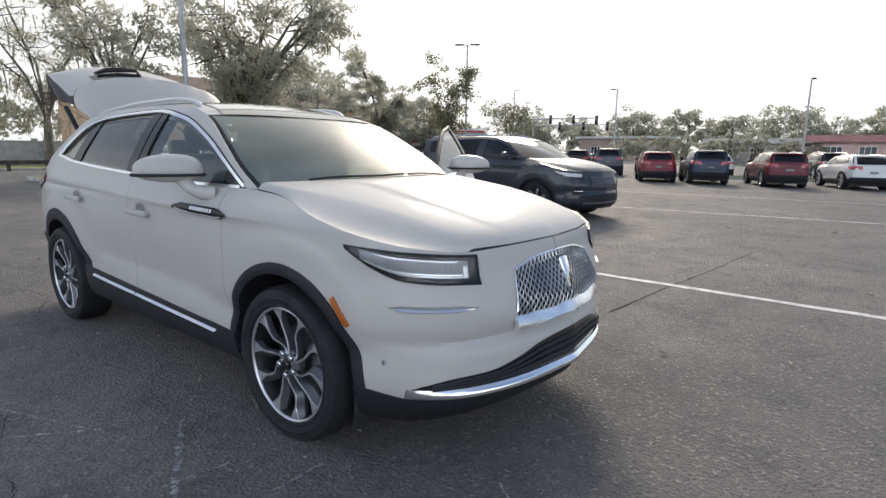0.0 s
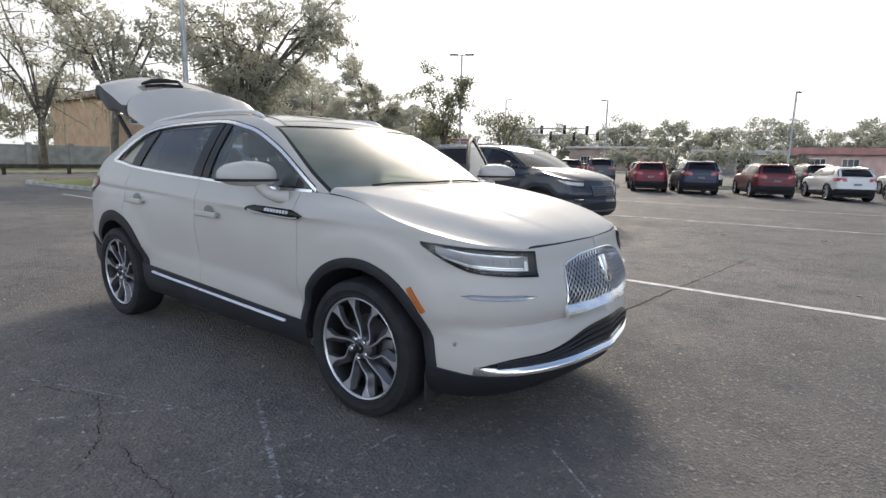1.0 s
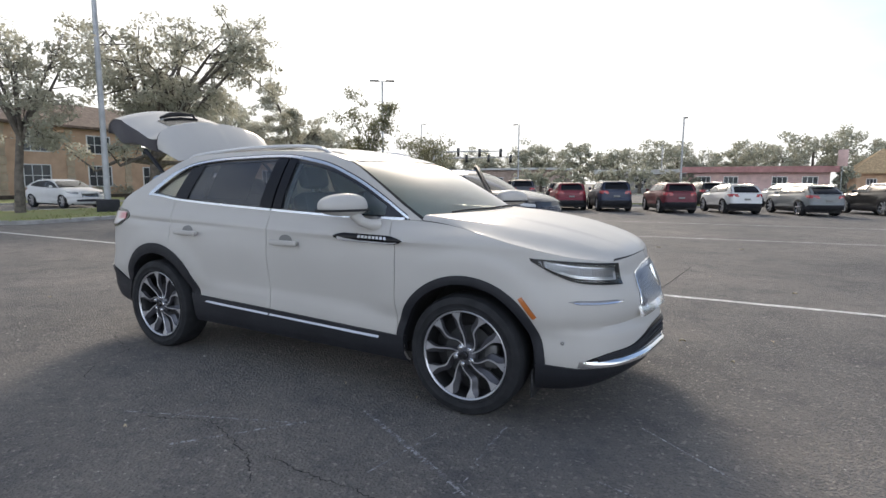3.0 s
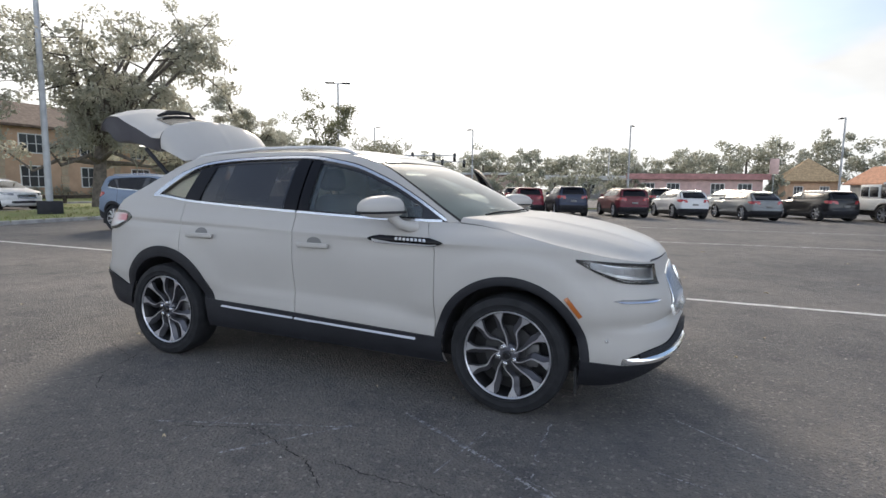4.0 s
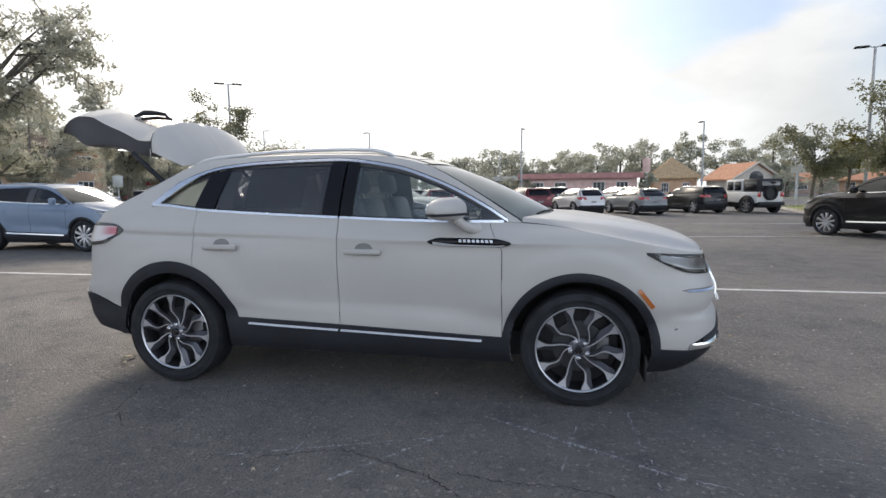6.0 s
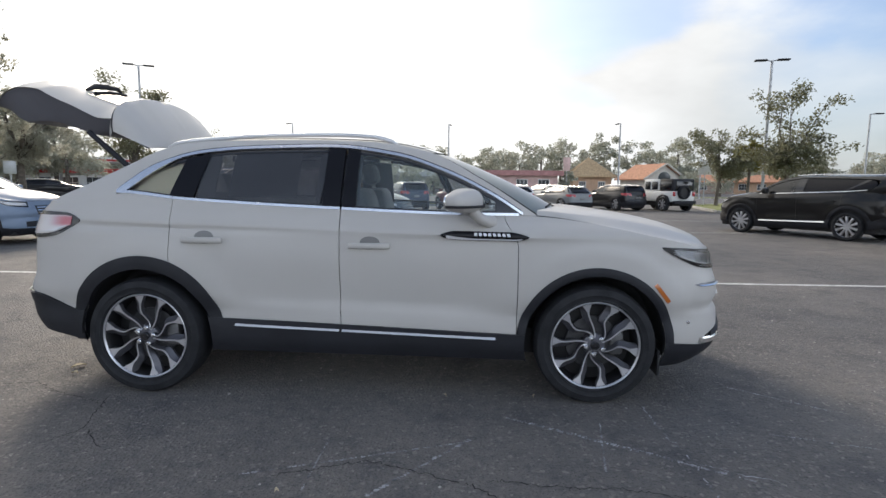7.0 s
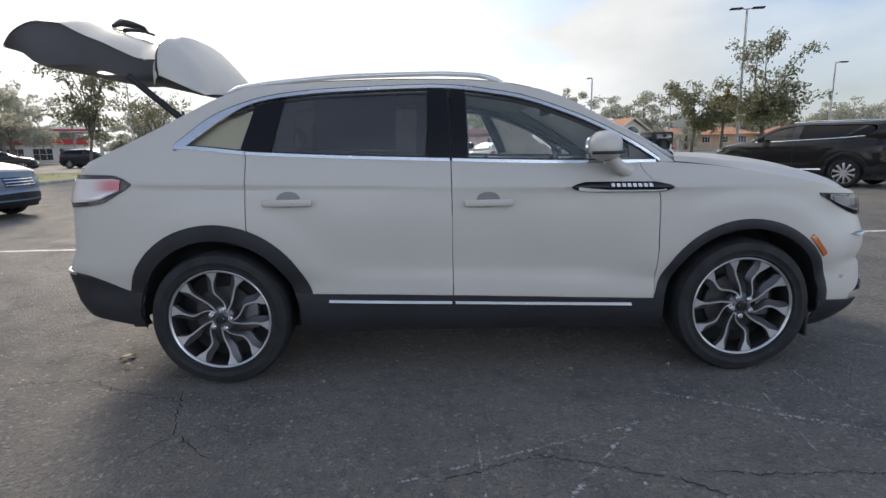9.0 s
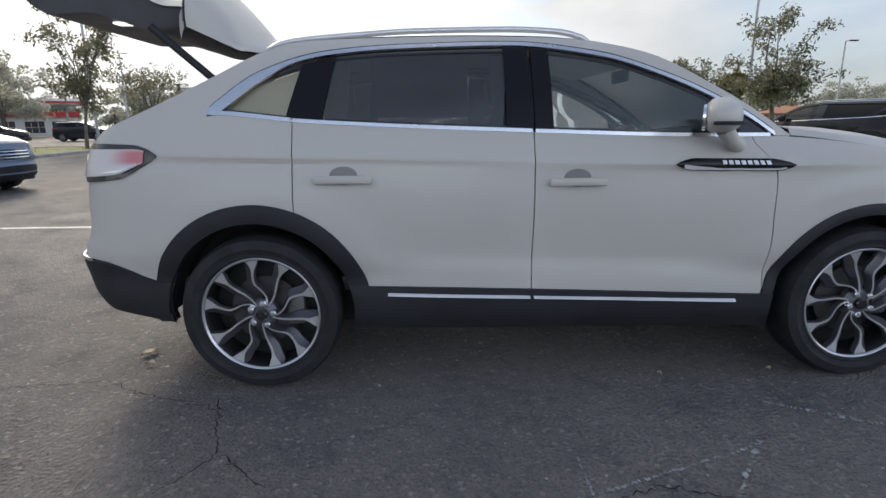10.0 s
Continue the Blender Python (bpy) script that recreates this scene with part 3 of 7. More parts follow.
def car_geometry():
    """Sheets that every car of this build shares, worked out once."""
    g = GEO
    g["flank"] = cut_arches(SH, *skin(SH, S_ALL, SH.bottom, SH.top, 0.0, 22, 0.01))
    g["band"] = join(xskin(span(-1.62, 0.98, 40), SH.dlo, SH.edge, 0.0, 4, 0.03), xskin(span(-2.2, -1.62, 10), lambda x: SH.top(SH.s_of_x(x, 1.24)) - 0.006, SH.edge, 0.0, 4, 0.03), xskin(span(0.98, 1.055, 4), SH.top, SH.edge, 0.0, 3, 0.01))
    g["hood"] = sym_patch(hood_pt, 26, 33)
    g["roof"] = sym_patch(lambda u, v: roof_pt(u, -v), 24, 17)
    g["shield"] = sym_patch(lambda u, v: shield_pt(u, -v * 0.985, -0.004), 12, 21)
    g["liner"] = skin(SH, span(-2.3, 2.1, 30), lambda s: 0.3, lambda s: SH.top(s) - 0.03, -0.06, 4, 0.0)
    g["well_f"], g["well_r"] = wheel_well(SH.AX), wheel_well(-SH.AX)
    lo, hi = (lambda x: SH.top(x) + 0.014), (lambda x: SH.dlo(x) - 0.014)
    g["glass_q"] = xskin(span(-1.58, -1.14, 8), lo, hi, -0.012, 6, 0.004, 0.25)
    g["glass_r"] = xskin(span(-1.08, -0.28, 10), lo, hi, -0.012, 6, 0.004, 0.1)
    g["glass_f"] = xskin(span(-0.07, 0.80, 12), lo, hi, -0.012, 6, 0.004)
    g["glass_tri"] = xskin(span(0.80, 0.955, 5), lo, hi, -0.006, 4, 0.004)
    g["pillar_d"] = xskin(span(-1.14, -1.08, 3), lo, hi, -0.004, 6, 0.02, 0.2)
    g["pillar_b"] = xskin(span(-0.28, -0.07, 5), lo, hi, -0.002, 6, 0.03)
    g["tail"] = sym_patch(tail_panel, 20, 17)
    zc = curve((-2.7, 0.63), (-2.25, 0.62), (-1.9, 0.515), (-1.0, 0.50), (0.95, 0.428), (1.9, 0.385), (2.1, 0.37), (2.6, 0.37))
    g["clad"] = cut_arches(SH, *skin(SH, S_ALL, SH.bottom, zc, 0.010, 7, 0.02))
    g["lip_f"], g["lip_r"] = arch_lip(SH.AX), arch_lip(-SH.AX)
    sa, sb = SH.s_of_x(1.81, 0.98), SH.s_of_y(0.560, 0.83)
    g["lamp_s"] = (sa, sb)
    sz = curve((-0.9, 0.455), (0.85, 0.41))
    g["sill_strip"] = skin(SH, span(-0.9, 0.85, 20), lambda s: sz(s) - 0.016, lambda s: sz(s) + 0.016, 0.034, 3, 0.016, None, 0.014)
    g["belt_strip"] = xskin(span(-1.55, 0.93, 24), lambda x: SH.top(x) - 0.006, lambda x: SH.top(x) + 0.012, 0.008, 2, 0.01)
    hi = curve((sa, 0.985), (lerp(sa, sb, 0.45), 0.972), (sb, 0.945))
    lo = curve((sa, 0.967), (lerp(sa, sb, 0.25), 0.90), (lerp(sa, sb, 0.5), 0.855), (sb, 0.825))
    g["lamp"] = skin(SH, span(sa, sb, 24), lo, hi, 0.007, 6, 0.02)
    m = lambda s: 0.014 + 0.012 * sstep((s - sa) / 0.2)
    g["lens"] = skin(SH, span(lerp(sa, sb, 0.10), lerp(sa, sb, 0.955), 22), lambda s: lo(s) + m(s), lambda s: hi(s) - m(s), 0.012, 5, 0.004)
    g["lamp_lo"], g["lamp_hi"] = lo, hi
    sx_ = lambda x: SH.s_of_x(x, 1.1)
    tl = curve((-2.62, 1.0), (sx_(-2.22), 0.985), (sx_(-2.02), 1.003), (sx_(-1.90), 1.060), (sx_(-1.845), 1.098))
    th = curve((-2.62, 1.16), (sx_(-2.20), 1.158), (sx_(-1.97), 1.152), (sx_(-1.89), 1.132), (sx_(-1.845), 1.108))
    g["tail_lo"], g["tail_hi"] = tl, th
    g["tail_lamp"] = skin(SH, span(-2.42, sx_(-1.845), 20), tl, th, 0.008, 5, 0.02)


def warped(vf, k, upright=0.0):
    """Scaled to another car; upright draws the roof back over the tail."""
    out = []
    for v in vf[0]:
        back = upright * max(0.0, min(1.0, (v[2] - 1.19) / 0.42)) * sstep((-0.5 - v[0]) / 0.75) if upright else 0.0
        fill = 1 + 0.10 * back * max(0.0, min(1.0, (v[2] - 1.15) / 0.2))
        out.append(Vector(((v[0] - back) * k[0], v[1] * k[1] * fill, v[2] * k[2])))
    return out, vf[1]


def tyre_bm(r=0.372, w=0.118, rim=0.268, seg=40):
    bm = bmesh.new()
    prof = [(rim, -w * 0.78), (rim + 0.012, -w * 0.93), (rim + 0.018, -w * 0.99), (rim + 0.024, -w * 0.96), (rim + 0.046, -w * 0.99), (rim + 0.050, -w * 1.02), (r - 0.045, -w), (r - 0.016, -w * 0.93), (r - 0.003, -w * 0.72), (r, -w * 0.3), (r, w * 0.3), (r - 0.003, w * 0.72), (r - 0.016, w * 0.93), (r - 0.045, w), (rim, w * 0.8)]
    lathe(bm, prof, seg)
    return bm


def spoke_bm(kinked, r0=0.036, r1=0.264, th=0.034):
    """One blade of the rim: a bright machined edge that flares at the rim, and a grey face that falls away beside it."""
    bm = bmesh.new()
    rows = []
    n = 22
    for i in range(n):
        t = i / (n - 1)
        r = lerp(r0, r1, t)
        if kinked:
            a = radians(lerp(-36, 5, sstep(t / 0.52)) - 5 * sstep((t - 0.52) / 0.4))
        else:
            a = radians(lerp(-13, 0, sstep(t / 0.7)))
        c, s = math.cos(a), math.sin(a)
        w = 0.0042 + 0.0025 * t + 0.025 * sstep((t - 0.70) / 0.34) ** 1.3
        g = 0.006 + 0.024 * sstep((t - 0.15) / 0.5) - 0.012 * sstep((t - 0.8) / 0.2)
        y = lerp(-0.084, -0.095, t) + 0.006 * math.sin(math.pi * t)
        prof = ((-w, y + th), (-w, y + 0.003), (-w + 0.0015, y), (w - 0.0015, y), (w, y + 0.003), (w + g, y + 0.026), (w + g, y + th + 0.012))
        rows.append([bm.verts.new((c * r - s * k, yy, s * r + c * k)) for k, yy in prof])
    for p, q in zip(rows, rows[1:]):
        for k in range(6):
            f = bm.faces.new((p[k], q[k], q[k + 1], p[k + 1]))
            f.material_index = 0 if k in (1, 2, 3) else 1
    return bm


WHEEL = {}


def wheel_meshes():
    def me_of(bm, material, name):
        me = bpy.data.meshes.new(name)
        bmesh.ops.recalc_face_normals(bm, faces=bm.faces)
        bm.to_mesh(me)
        bm.free()
        me.materials.append(material)
        me.polygons.foreach_set("use_smooth", [True] * len(me.polygons))
        me.set_sharp_from_angle(angle=radians(35))
        return me
    WHEEL["tyre"] = me_of(tyre_bm(seg=64), M_TYRE, "tyre")
    WHEEL["tyre_low"] = me_of(tyre_bm(seg=24), M_TYRE, "tyre")
    bm = bmesh.new()
    lathe(bm, [(0.262, -0.098), (0.274, -0.102), (0.277, -0.094), (0.268, -0.085), (0.255, -0.06), (0.248, 0.08), (0.262, 0.1)], 64)
    lathe(bm, [(0.248, 0.03), (0.03, 0.03)], 48)
    WHEEL["rim"] = me_of(bm, M_RIMDARK, "rim")
    bm = bmesh.new()
    lathe(bm, [(0.262, -0.096), (0.265, -0.102), (0.271, -0.1055), (0.275, -0.103), (0.277, -0.092)], 72)
    WHEEL["ring"] = me_of(bm, M_RIM, "rim_lip")
    WHEEL["spoke"] = me_of(spoke_bm(False), M_RIM, "spoke")
    WHEEL["spoke"].materials.append(M_SPOKE)
    WHEEL["spoke_b"] = me_of(spoke_bm(True), M_RIM, "spoke")
    WHEEL["spoke_b"].materials.append(M_SPOKE)
    bm = bmesh.new()
    lathe(bm, [(0.165, -0.01), (0.165, 0.01), (0.06, 0.012)], 48)
    lathe(bm, [(0.165, -0.01), (0.06, -0.01), (0.06, -0.03), (0.001, -0.03)], 48)
    WHEEL["disc"] = me_of(bm, M_DISC, "brake_disc")
    bm = bmesh.new()
    box(bm, (0.105, -0.040, -0.075), (0.190, 0.03, 0.075), 0.02)
    WHEEL["caliper"] = me_of(bm, M_CALIPER, "brake_caliper")
    bm = bmesh.new()
    lathe(bm, [(0.002, -0.112), (0.021, -0.111), (0.026, -0.106), (0.027, -0.09)], 32)
    WHEEL["cap"] = me_of(bm, M_BLACK, "hub_cap")
    bm = bmesh.new()
    lathe(bm, [(0.024, -0.092), (0.034, -0.093), (0.046, -0.084), (0.066, -0.070), (0.072, -0.045)], 40)
    WHEEL["hub"] = me_of(bm, M_SPOKE, "hub")
    bm = bmesh.new()
    lathe(bm, [(0.001, -0.108), (0.011, -0.107), (0.0155, -0.102), (0.0155, -0.06)], 10)
    WHEEL["nut"] = me_of(bm, M_SATIN, "wheel_nut")
    bm = bmesh.new()
    lathe(bm, [(0.27, -0.09), (0.262, -0.07), (0.25, -0.03), (0.002, -0.03)], 24)
    WHEEL["rim_low"] = me_of(bm, M_RIMDARK, "rim")
    bm = bmesh.new()
    box(bm, (0.03, -0.092, -0.020), (0.264, -0.035, 0.020), 0.006)
    bm.verts.ensure_lookup_table()
    for v in bm.verts:
        if v.co.x > 0.15:
            v.co.z *= 1.5
    WHEEL["spoke_dark"] = me_of(bm.copy(), M_BLADE, "spoke")
    WHEEL["spoke_low"] = me_of(bm, M_RIM, "spoke")
    bm = bmesh.new()
    lathe(bm, [(0.262, -0.086), (0.272, -0.095), (0.278, -0.085)], 32)
    WHEEL["ring_low"] = me_of(bm, M_RIM, "rim_lip")
    bm = bmesh.new()
    lathe(bm, [(0.002, -0.10), (0.05, -0.098), (0.06, -0.06)], 14)
    WHEEL["cap_low"] = me_of(bm, M_RIM, "hub_cap")


def add_wheel(parent, x, side, turn=0.0, full=False, r=1.0, yy=0.835, spokes=7, dark=False):
    """side: -1 for the right-hand side of the car, 1 for the left."""
    m = Matrix.Translation((x, side * yy, SH.R * r)) @ Matrix.Rotation(0 if side < 0 else math.pi, 4, "Z") @ Matrix.Rotation(turn, 4, "Y") @ Matrix.Scale(r, 4)
    w = put("wheel", WHEEL["rim" if full else "rim_low"], parent, "", m)
    put("tyre", WHEEL["tyre" if full else "tyre_low"], w, "black rubber tyre")
    if full:
        put("rim_lip", WHEEL["ring"], w)
        for k in range(10):
            a = (k // 2) * math.tau / 5 + radians(135 if k % 2 else 96)
            put("spoke", WHEEL["spoke" if k % 2 else "spoke_b"], w, "", Matrix.Rotation(-a, 4, "Y"))
        put("brake_disc", WHEEL["disc"], w, "", Matrix.Translation((0, -0.0, 0)))
        put("brake_caliper", WHEEL["caliper"], w, "", Matrix.Rotation(-turn, 4, "Y"))
        put("hub_cap", WHEEL["cap"], w)
        put("hub", WHEEL["hub"], w)
        for k in range(5):
            a = k * math.tau / 5 + radians(79)
            put("wheel_nut", WHEEL["nut"], w, "", Matrix.Translation((0.054 * math.cos(a), -0.002, 0.054 * math.sin(a))))
    else:
        for k in range(spokes):
            put("spoke", WHEEL["spoke_dark" if dark else "spoke_low"], w, "", Matrix.Rotation(k * math.tau / spokes, 4, "Y"))
        put("rim_lip", WHEEL["ring_low"], w)
        put("hub_cap", WHEEL["cap_low"], w)
    return w


car_geometry()
wheel_meshes()


# ---- ground ----
def asphalt():
    m = bpy.data.materials.new("worn_asphalt")
    m.use_nodes = True
    nt = m.node_tree
    p = nt.nodes["Principled BSDF"]
    tc = nt.nodes.new("ShaderNodeTexCoord")

    def noise_at(scale, detail=6.0, rough=0.6):
        n = nt.nodes.new("ShaderNodeTexNoise")
        n.inputs["Scale"].default_value, n.inputs["Detail"].default_value, n.inputs["Roughness"].default_value = scale, detail, rough
        nt.links.new(tc.outputs["Object"], n.inputs["Vector"])
        return n
    big, mid, fine, mott = noise_at(0.22, 5), noise_at(2.2, 8), noise_at(75, 4, 0.7), noise_at(13, 6, 0.7)
    vor = nt.nodes.new("ShaderNodeTexVoronoi")
    vor.inputs["Scale"].default_value = 58
    nt.links.new(tc.outputs["Object"], vor.inputs["Vector"])

    def mixc(a, b, fac):
        x = nt.nodes.new("ShaderNodeMix")
        x.data_type = "RGBA"
        for key, val in (("A", a), ("B", b)):
            if isinstance(val, tuple):
                x.inputs[key].default_value = val
            else:
                nt.links.new(val, x.inputs[key])
        nt.links.new(fac, x.inputs["Factor"])
        return x.outputs["Result"]

    def rng(src, lo, hi, a=0.0, b=1.0):
        r = nt.nodes.new("ShaderNodeMapRange")
        for key, val in (("From Min", lo), ("From Max", hi), ("To Min", a), ("To Max", b)):
            r.inputs[key].default_value = val
        nt.links.new(src, r.inputs["Value"])
        return r.outputs["Result"]
    c = mixc((0.104, 0.102, 0.102, 1), (0.205, 0.190, 0.174, 1), rng(big.outputs["Fac"], 0.36, 0.64))
    c = mixc(c, (0.080, 0.082, 0.090, 1), rng(mott.outputs["Fac"], 0.48, 0.68, 0, 0.6))
    c = mixc(c, (0.165, 0.15, 0.13, 1), rng(noise_at(0.9, 9, 0.65).outputs["Fac"], 0.56, 0.74, 0, 0.55))
    c = mixc(c, (0.088, 0.090, 0.098, 1), rng(mid.outputs["Fac"], 0.52, 0.72, 0, 0.7))
    c = mixc(c, (0.40, 0.37, 0.33, 1), rng(vor.outputs["Color"], 0.74, 0.98, 0, 0.62))
    c = mixc(c, (0.020, 0.021, 0.024, 1), rng(fine.outputs["Fac"], 0.52, 0.72, 0, 0.85))
    nt.links.new(c, p.inputs["Base Color"])
    nt.links.new(rng(mid.outputs["Fac"], 0.3, 0.7, 0.66, 0.88), p.inputs["Roughness"])
    p.inputs["Specular IOR Level"].default_value = 0.4
    b = nt.nodes.new("ShaderNodeBump")
    b.inputs["Strength"].default_value, b.inputs["Distance"].default_value = 1.0, 0.012
    add = nt.nodes.new("ShaderNodeMath")
    add.operation = "ADD"
    nt.links.new(vor.outputs["Distance"], add.inputs[0])
    nt.links.new(fine.outputs["Fac"], add.inputs[1])
    nt.links.new(add.outputs[0], b.inputs["Height"])
    nt.links.new(b.outputs["Normal"], p.inputs["Normal"])
    return m


M_ASPHALT = asphalt()
M_LINE = mat("worn_white_paint", (0.62, 0.62, 0.60), 0.7, var=0.35, vscale=9, bump=0.3, bscale=150)
M_FAINT = mat("faded_grey_paint", (0.42, 0.42, 0.43), 0.8, var=0.4, vscale=14, colour2=(0.11, 0.11, 0.115))
M_LINE2 = mat("faded_white_paint", (0.52, 0.52, 0.51), 0.75, var=0.5, vscale=6, colour2=(0.16, 0.16, 0.16))
M_CRACK = mat("open_crack", (0.012, 0.012, 0.013), 0.95)
M_GRIT = mat("pale_grit", (0.42, 0.40, 0.36), 0.9, var=0.3)
M_DRYLEAF = mat("dry_leaf", (0.52, 0.44, 0.30), 0.8, var=0.3, vscale=40)
M_POLE = mat("galvanised_steel", (0.42, 0.43, 0.44), 0.5, 0.3, var=0.15, vscale=3)
M_TIMBER = mat("dark_timber", (0.07, 0.055, 0.04), 0.85, var=0.4, vscale=5, bump=0.4, bscale=40)
M_WALLGREY = mat("grey_render", (0.36, 0.35, 0.33), 0.9, var=0.2, vscale=2, bump=0.3, bscale=50)
M_TAN = mat("tan_render", (0.56, 0.38, 0.255), 0.9, var=0.15, vscale=1.2, bump=0.3, bscale=40)
M_QUOIN = mat("pale_quoin", (0.50, 0.40, 0.28), 0.9, var=0.15, vscale=3)
M_SHINGLE = mat("brown_shingle", (0.17, 0.12, 0.09), 0.9, var=0.35, vscale=3, bump=0.5, bscale=18)
M_PINK = mat("pink_render", (0.60, 0.42, 0.39), 0.9, var=0.15, vscale=1.5)
M_DARKRED = mat("dark_red_fascia", (0.42, 0.21, 0.20), 0.7, var=0.2, vscale=2)
M_ROOFW = mat("pale_roof", (0.52, 0.52, 0.50), 0.8, var=0.15, vscale=1.0)
M_THATCH = mat("tan_roof", (0.46, 0.33, 0.19), 0.95, var=0.3, vscale=4, bump=0.6, bscale=20)
M_BROWN = mat("brown_brick", (0.40, 0.31, 0.26), 0.9, var=0.3, vscale=5)
M_ORANGE = mat("orange_tiles", (0.50, 0.25, 0.15), 0.85, var=0.3, vscale=3, bump=0.5, bscale=14)
M_CREAMWALL = mat("cream_render", (0.56, 0.52, 0.46), 0.9, var=0.12, vscale=1.5)
M_FRAMEW = mat("white_joinery", (0.72, 0.72, 0.70), 0.6, var=0.08)
M_PANE = mat("dark_window_pane", (0.05, 0.055, 0.06), 0.1, coat=0.4)
M_SIGNRED = mat("sign_red", (0.42, 0.04, 0.035), 0.5, var=0.1)
M_KERB = mat("concrete_kerb", (0.36, 0.35, 0.33), 0.85, var=0.3, vscale=3, bump=0.3, bscale=60)
M_GRASS = mat("lawn", (0.15, 0.19, 0.05), 0.9, var=0.5, vscale=2.5, bump=0.8, bscale=45, colour2=(0.25, 0.23, 0.10))

ground = put("ground", mesh_of("ground", [(-700, -700, 0), (700, -700, 0), (700, 900, 0), (-700, 900, 0)], [(0, 1, 2, 3)], M_ASPHALT))
tagged(ground, "dark worn asphalt of a wide car park", "ground", kind="structure")


# ---- cars that stand round about ----
def parked_suv(label, at, colour, k=(1, 1, 1), group="parked cars", clad=True, metal=0.06, bright=False, tail=True, up=0.62, spokes=7, dark=False, near=False, mesh=False):
    ob = thing("parked_car", label, "car", group, at)
    pm = paint("car_paint", colour, metal)
    for key, name, m in (("hood", "bonnet", pm), ("roof", "roof", pm), ("tail", "tailgate", pm)):
        put(name, mesh_of(name, *warped(GEO[key], k, up), m), ob)
    fl, bd = warped(GEO["flank"], k, up), warped(GEO["band"], k, up)
    put("body", mesh_of("body", *join(fl, mirrored(*fl), bd, mirrored(*bd)), pm), ob)
    ln = warped(GEO["liner"], k, up)
    put("inner_body", mesh_of("inner_body", *join(ln, mirrored(*ln)), M_DARK), ob)
    put("windscreen", mesh_of("windscreen", *warped(GEO["shield"], k, up), M_TINT), ob)
    for key, name, m in (("glass_q", "window", M_DARKGLOSS), ("glass_r", "window", M_DARKGLOSS), ("glass_f", "window", M_TINT), ("glass_tri", "trim", M_BLACK), ("pillar_d", "pillar", M_BLACK), ("pillar_b", "pillar", M_BLACK), ("well_f", "wheel_arch", M_DARK), ("well_r", "wheel_arch", M_DARK), ("lamp", "headlamp", M_BLACK), ("lens", "headlamp_lens", M_LAMPDIM), ("tail_lamp", "tail_lamp", M_RED)):
        if key != "tail_lamp" or tail:
            both(name, warped(GEO[key], k, up), m, ob)
    if bright:
        both("sill_strip", warped(GEO["sill_strip"], k, up), M_CHROME, ob)
        both("window_trim", warped(GEO["belt_strip"], k, up), M_CHROME, ob)
    if clad:
        both("cladding", warped(GEO["clad"], k, up), M_CLAD, ob)
        both("arch_trim", warped(GEO["lip_f"], k, up), M_CLAD, ob)
        both("arch_trim", warped(GEO["lip_r"], k, up), M_CLAD, ob)
    bg = sym_patch(lambda u, v: Vector(((tail_panel(lerp(0.60, 0.93, u), v * 0.86)) + Vector((-0.012, 0, 0.006)))), 6, 9)
    put("rear_window", mesh_of("rear_window", *warped(bg, k, up), M_DARKGLOSS), ob)
    gr = nose_skin(span(-0.42, 0.42, 9), lambda y: 0.66, lambda y: 0.86, 0.008, 4)
    grille_ = put("grille", mesh_of("grille", *warped(gr, k), M_BLACK), ob)
    for zz in (() if mesh else (0.70, 0.76, 0.82)):
        bar = nose_skin(span(-0.40, 0.40, 9), lambda y: zz - 0.009, lambda y: zz + 0.009, 0.016, 2)
        put("grille_bar", mesh_of("grille_bar", *warped(bar, k), M_SATIN), grille_)
    low_ = nose_skin(span(-0.66, 0.66, 13), lambda y: 0.40, lambda y: 0.54 - 0.06 * y * y, 0.008, 3)
    put("lower_intake", mesh_of("lower_intake", *warped(low_, k), M_CLAD), ob)
    if mesh:
        # tall dark mesh grille, bumper slots and a bright skid bar
        for zz in span(0.69, 0.85, 5):
            bar = nose_skin(span(-0.40, 0.40, 9), lambda y: zz - 0.004, lambda y: zz + 0.004, 0.016, 2)
            put("grille_bar", mesh_of("grille_bar", *warped(bar, k), M_BLADE), grille_)
        for yy_ in span(-0.38, 0.38, 17):
            bar = nose_skin([yy_ - 0.005, yy_ + 0.005], lambda y: 0.67, lambda y: 0.86, 0.016, 4)
            put("grille_bar", mesh_of("grille_bar", *warped(bar, k), M_BLADE), grille_)
        for sy in (-1, 1):
            slot = nose_skin([sy * v for v in span(0.56, 0.78, 7)], lambda y: 0.53, lambda y: 0.65, 0.010, 4)
            put("bumper_slot", mesh_of("bumper_slot", *warped(slot, k), M_DARK), ob)
            fog = nose_skin([sy * v for v in span(0.60, 0.76, 5)], lambda y: 0.585, lambda y: 0.605, 0.018, 2)
            put("fog_lamp", mesh_of("fog_lamp", *warped(fog, k), M_SATIN), ob)
        skid = nose_skin(span(-0.60, 0.60, 13), lambda y: 0.345, lambda y: 0.385, 0.022, 3)
        put("skid_bar", mesh_of("skid_bar", *warped(skid, k), M_BLADE), ob)
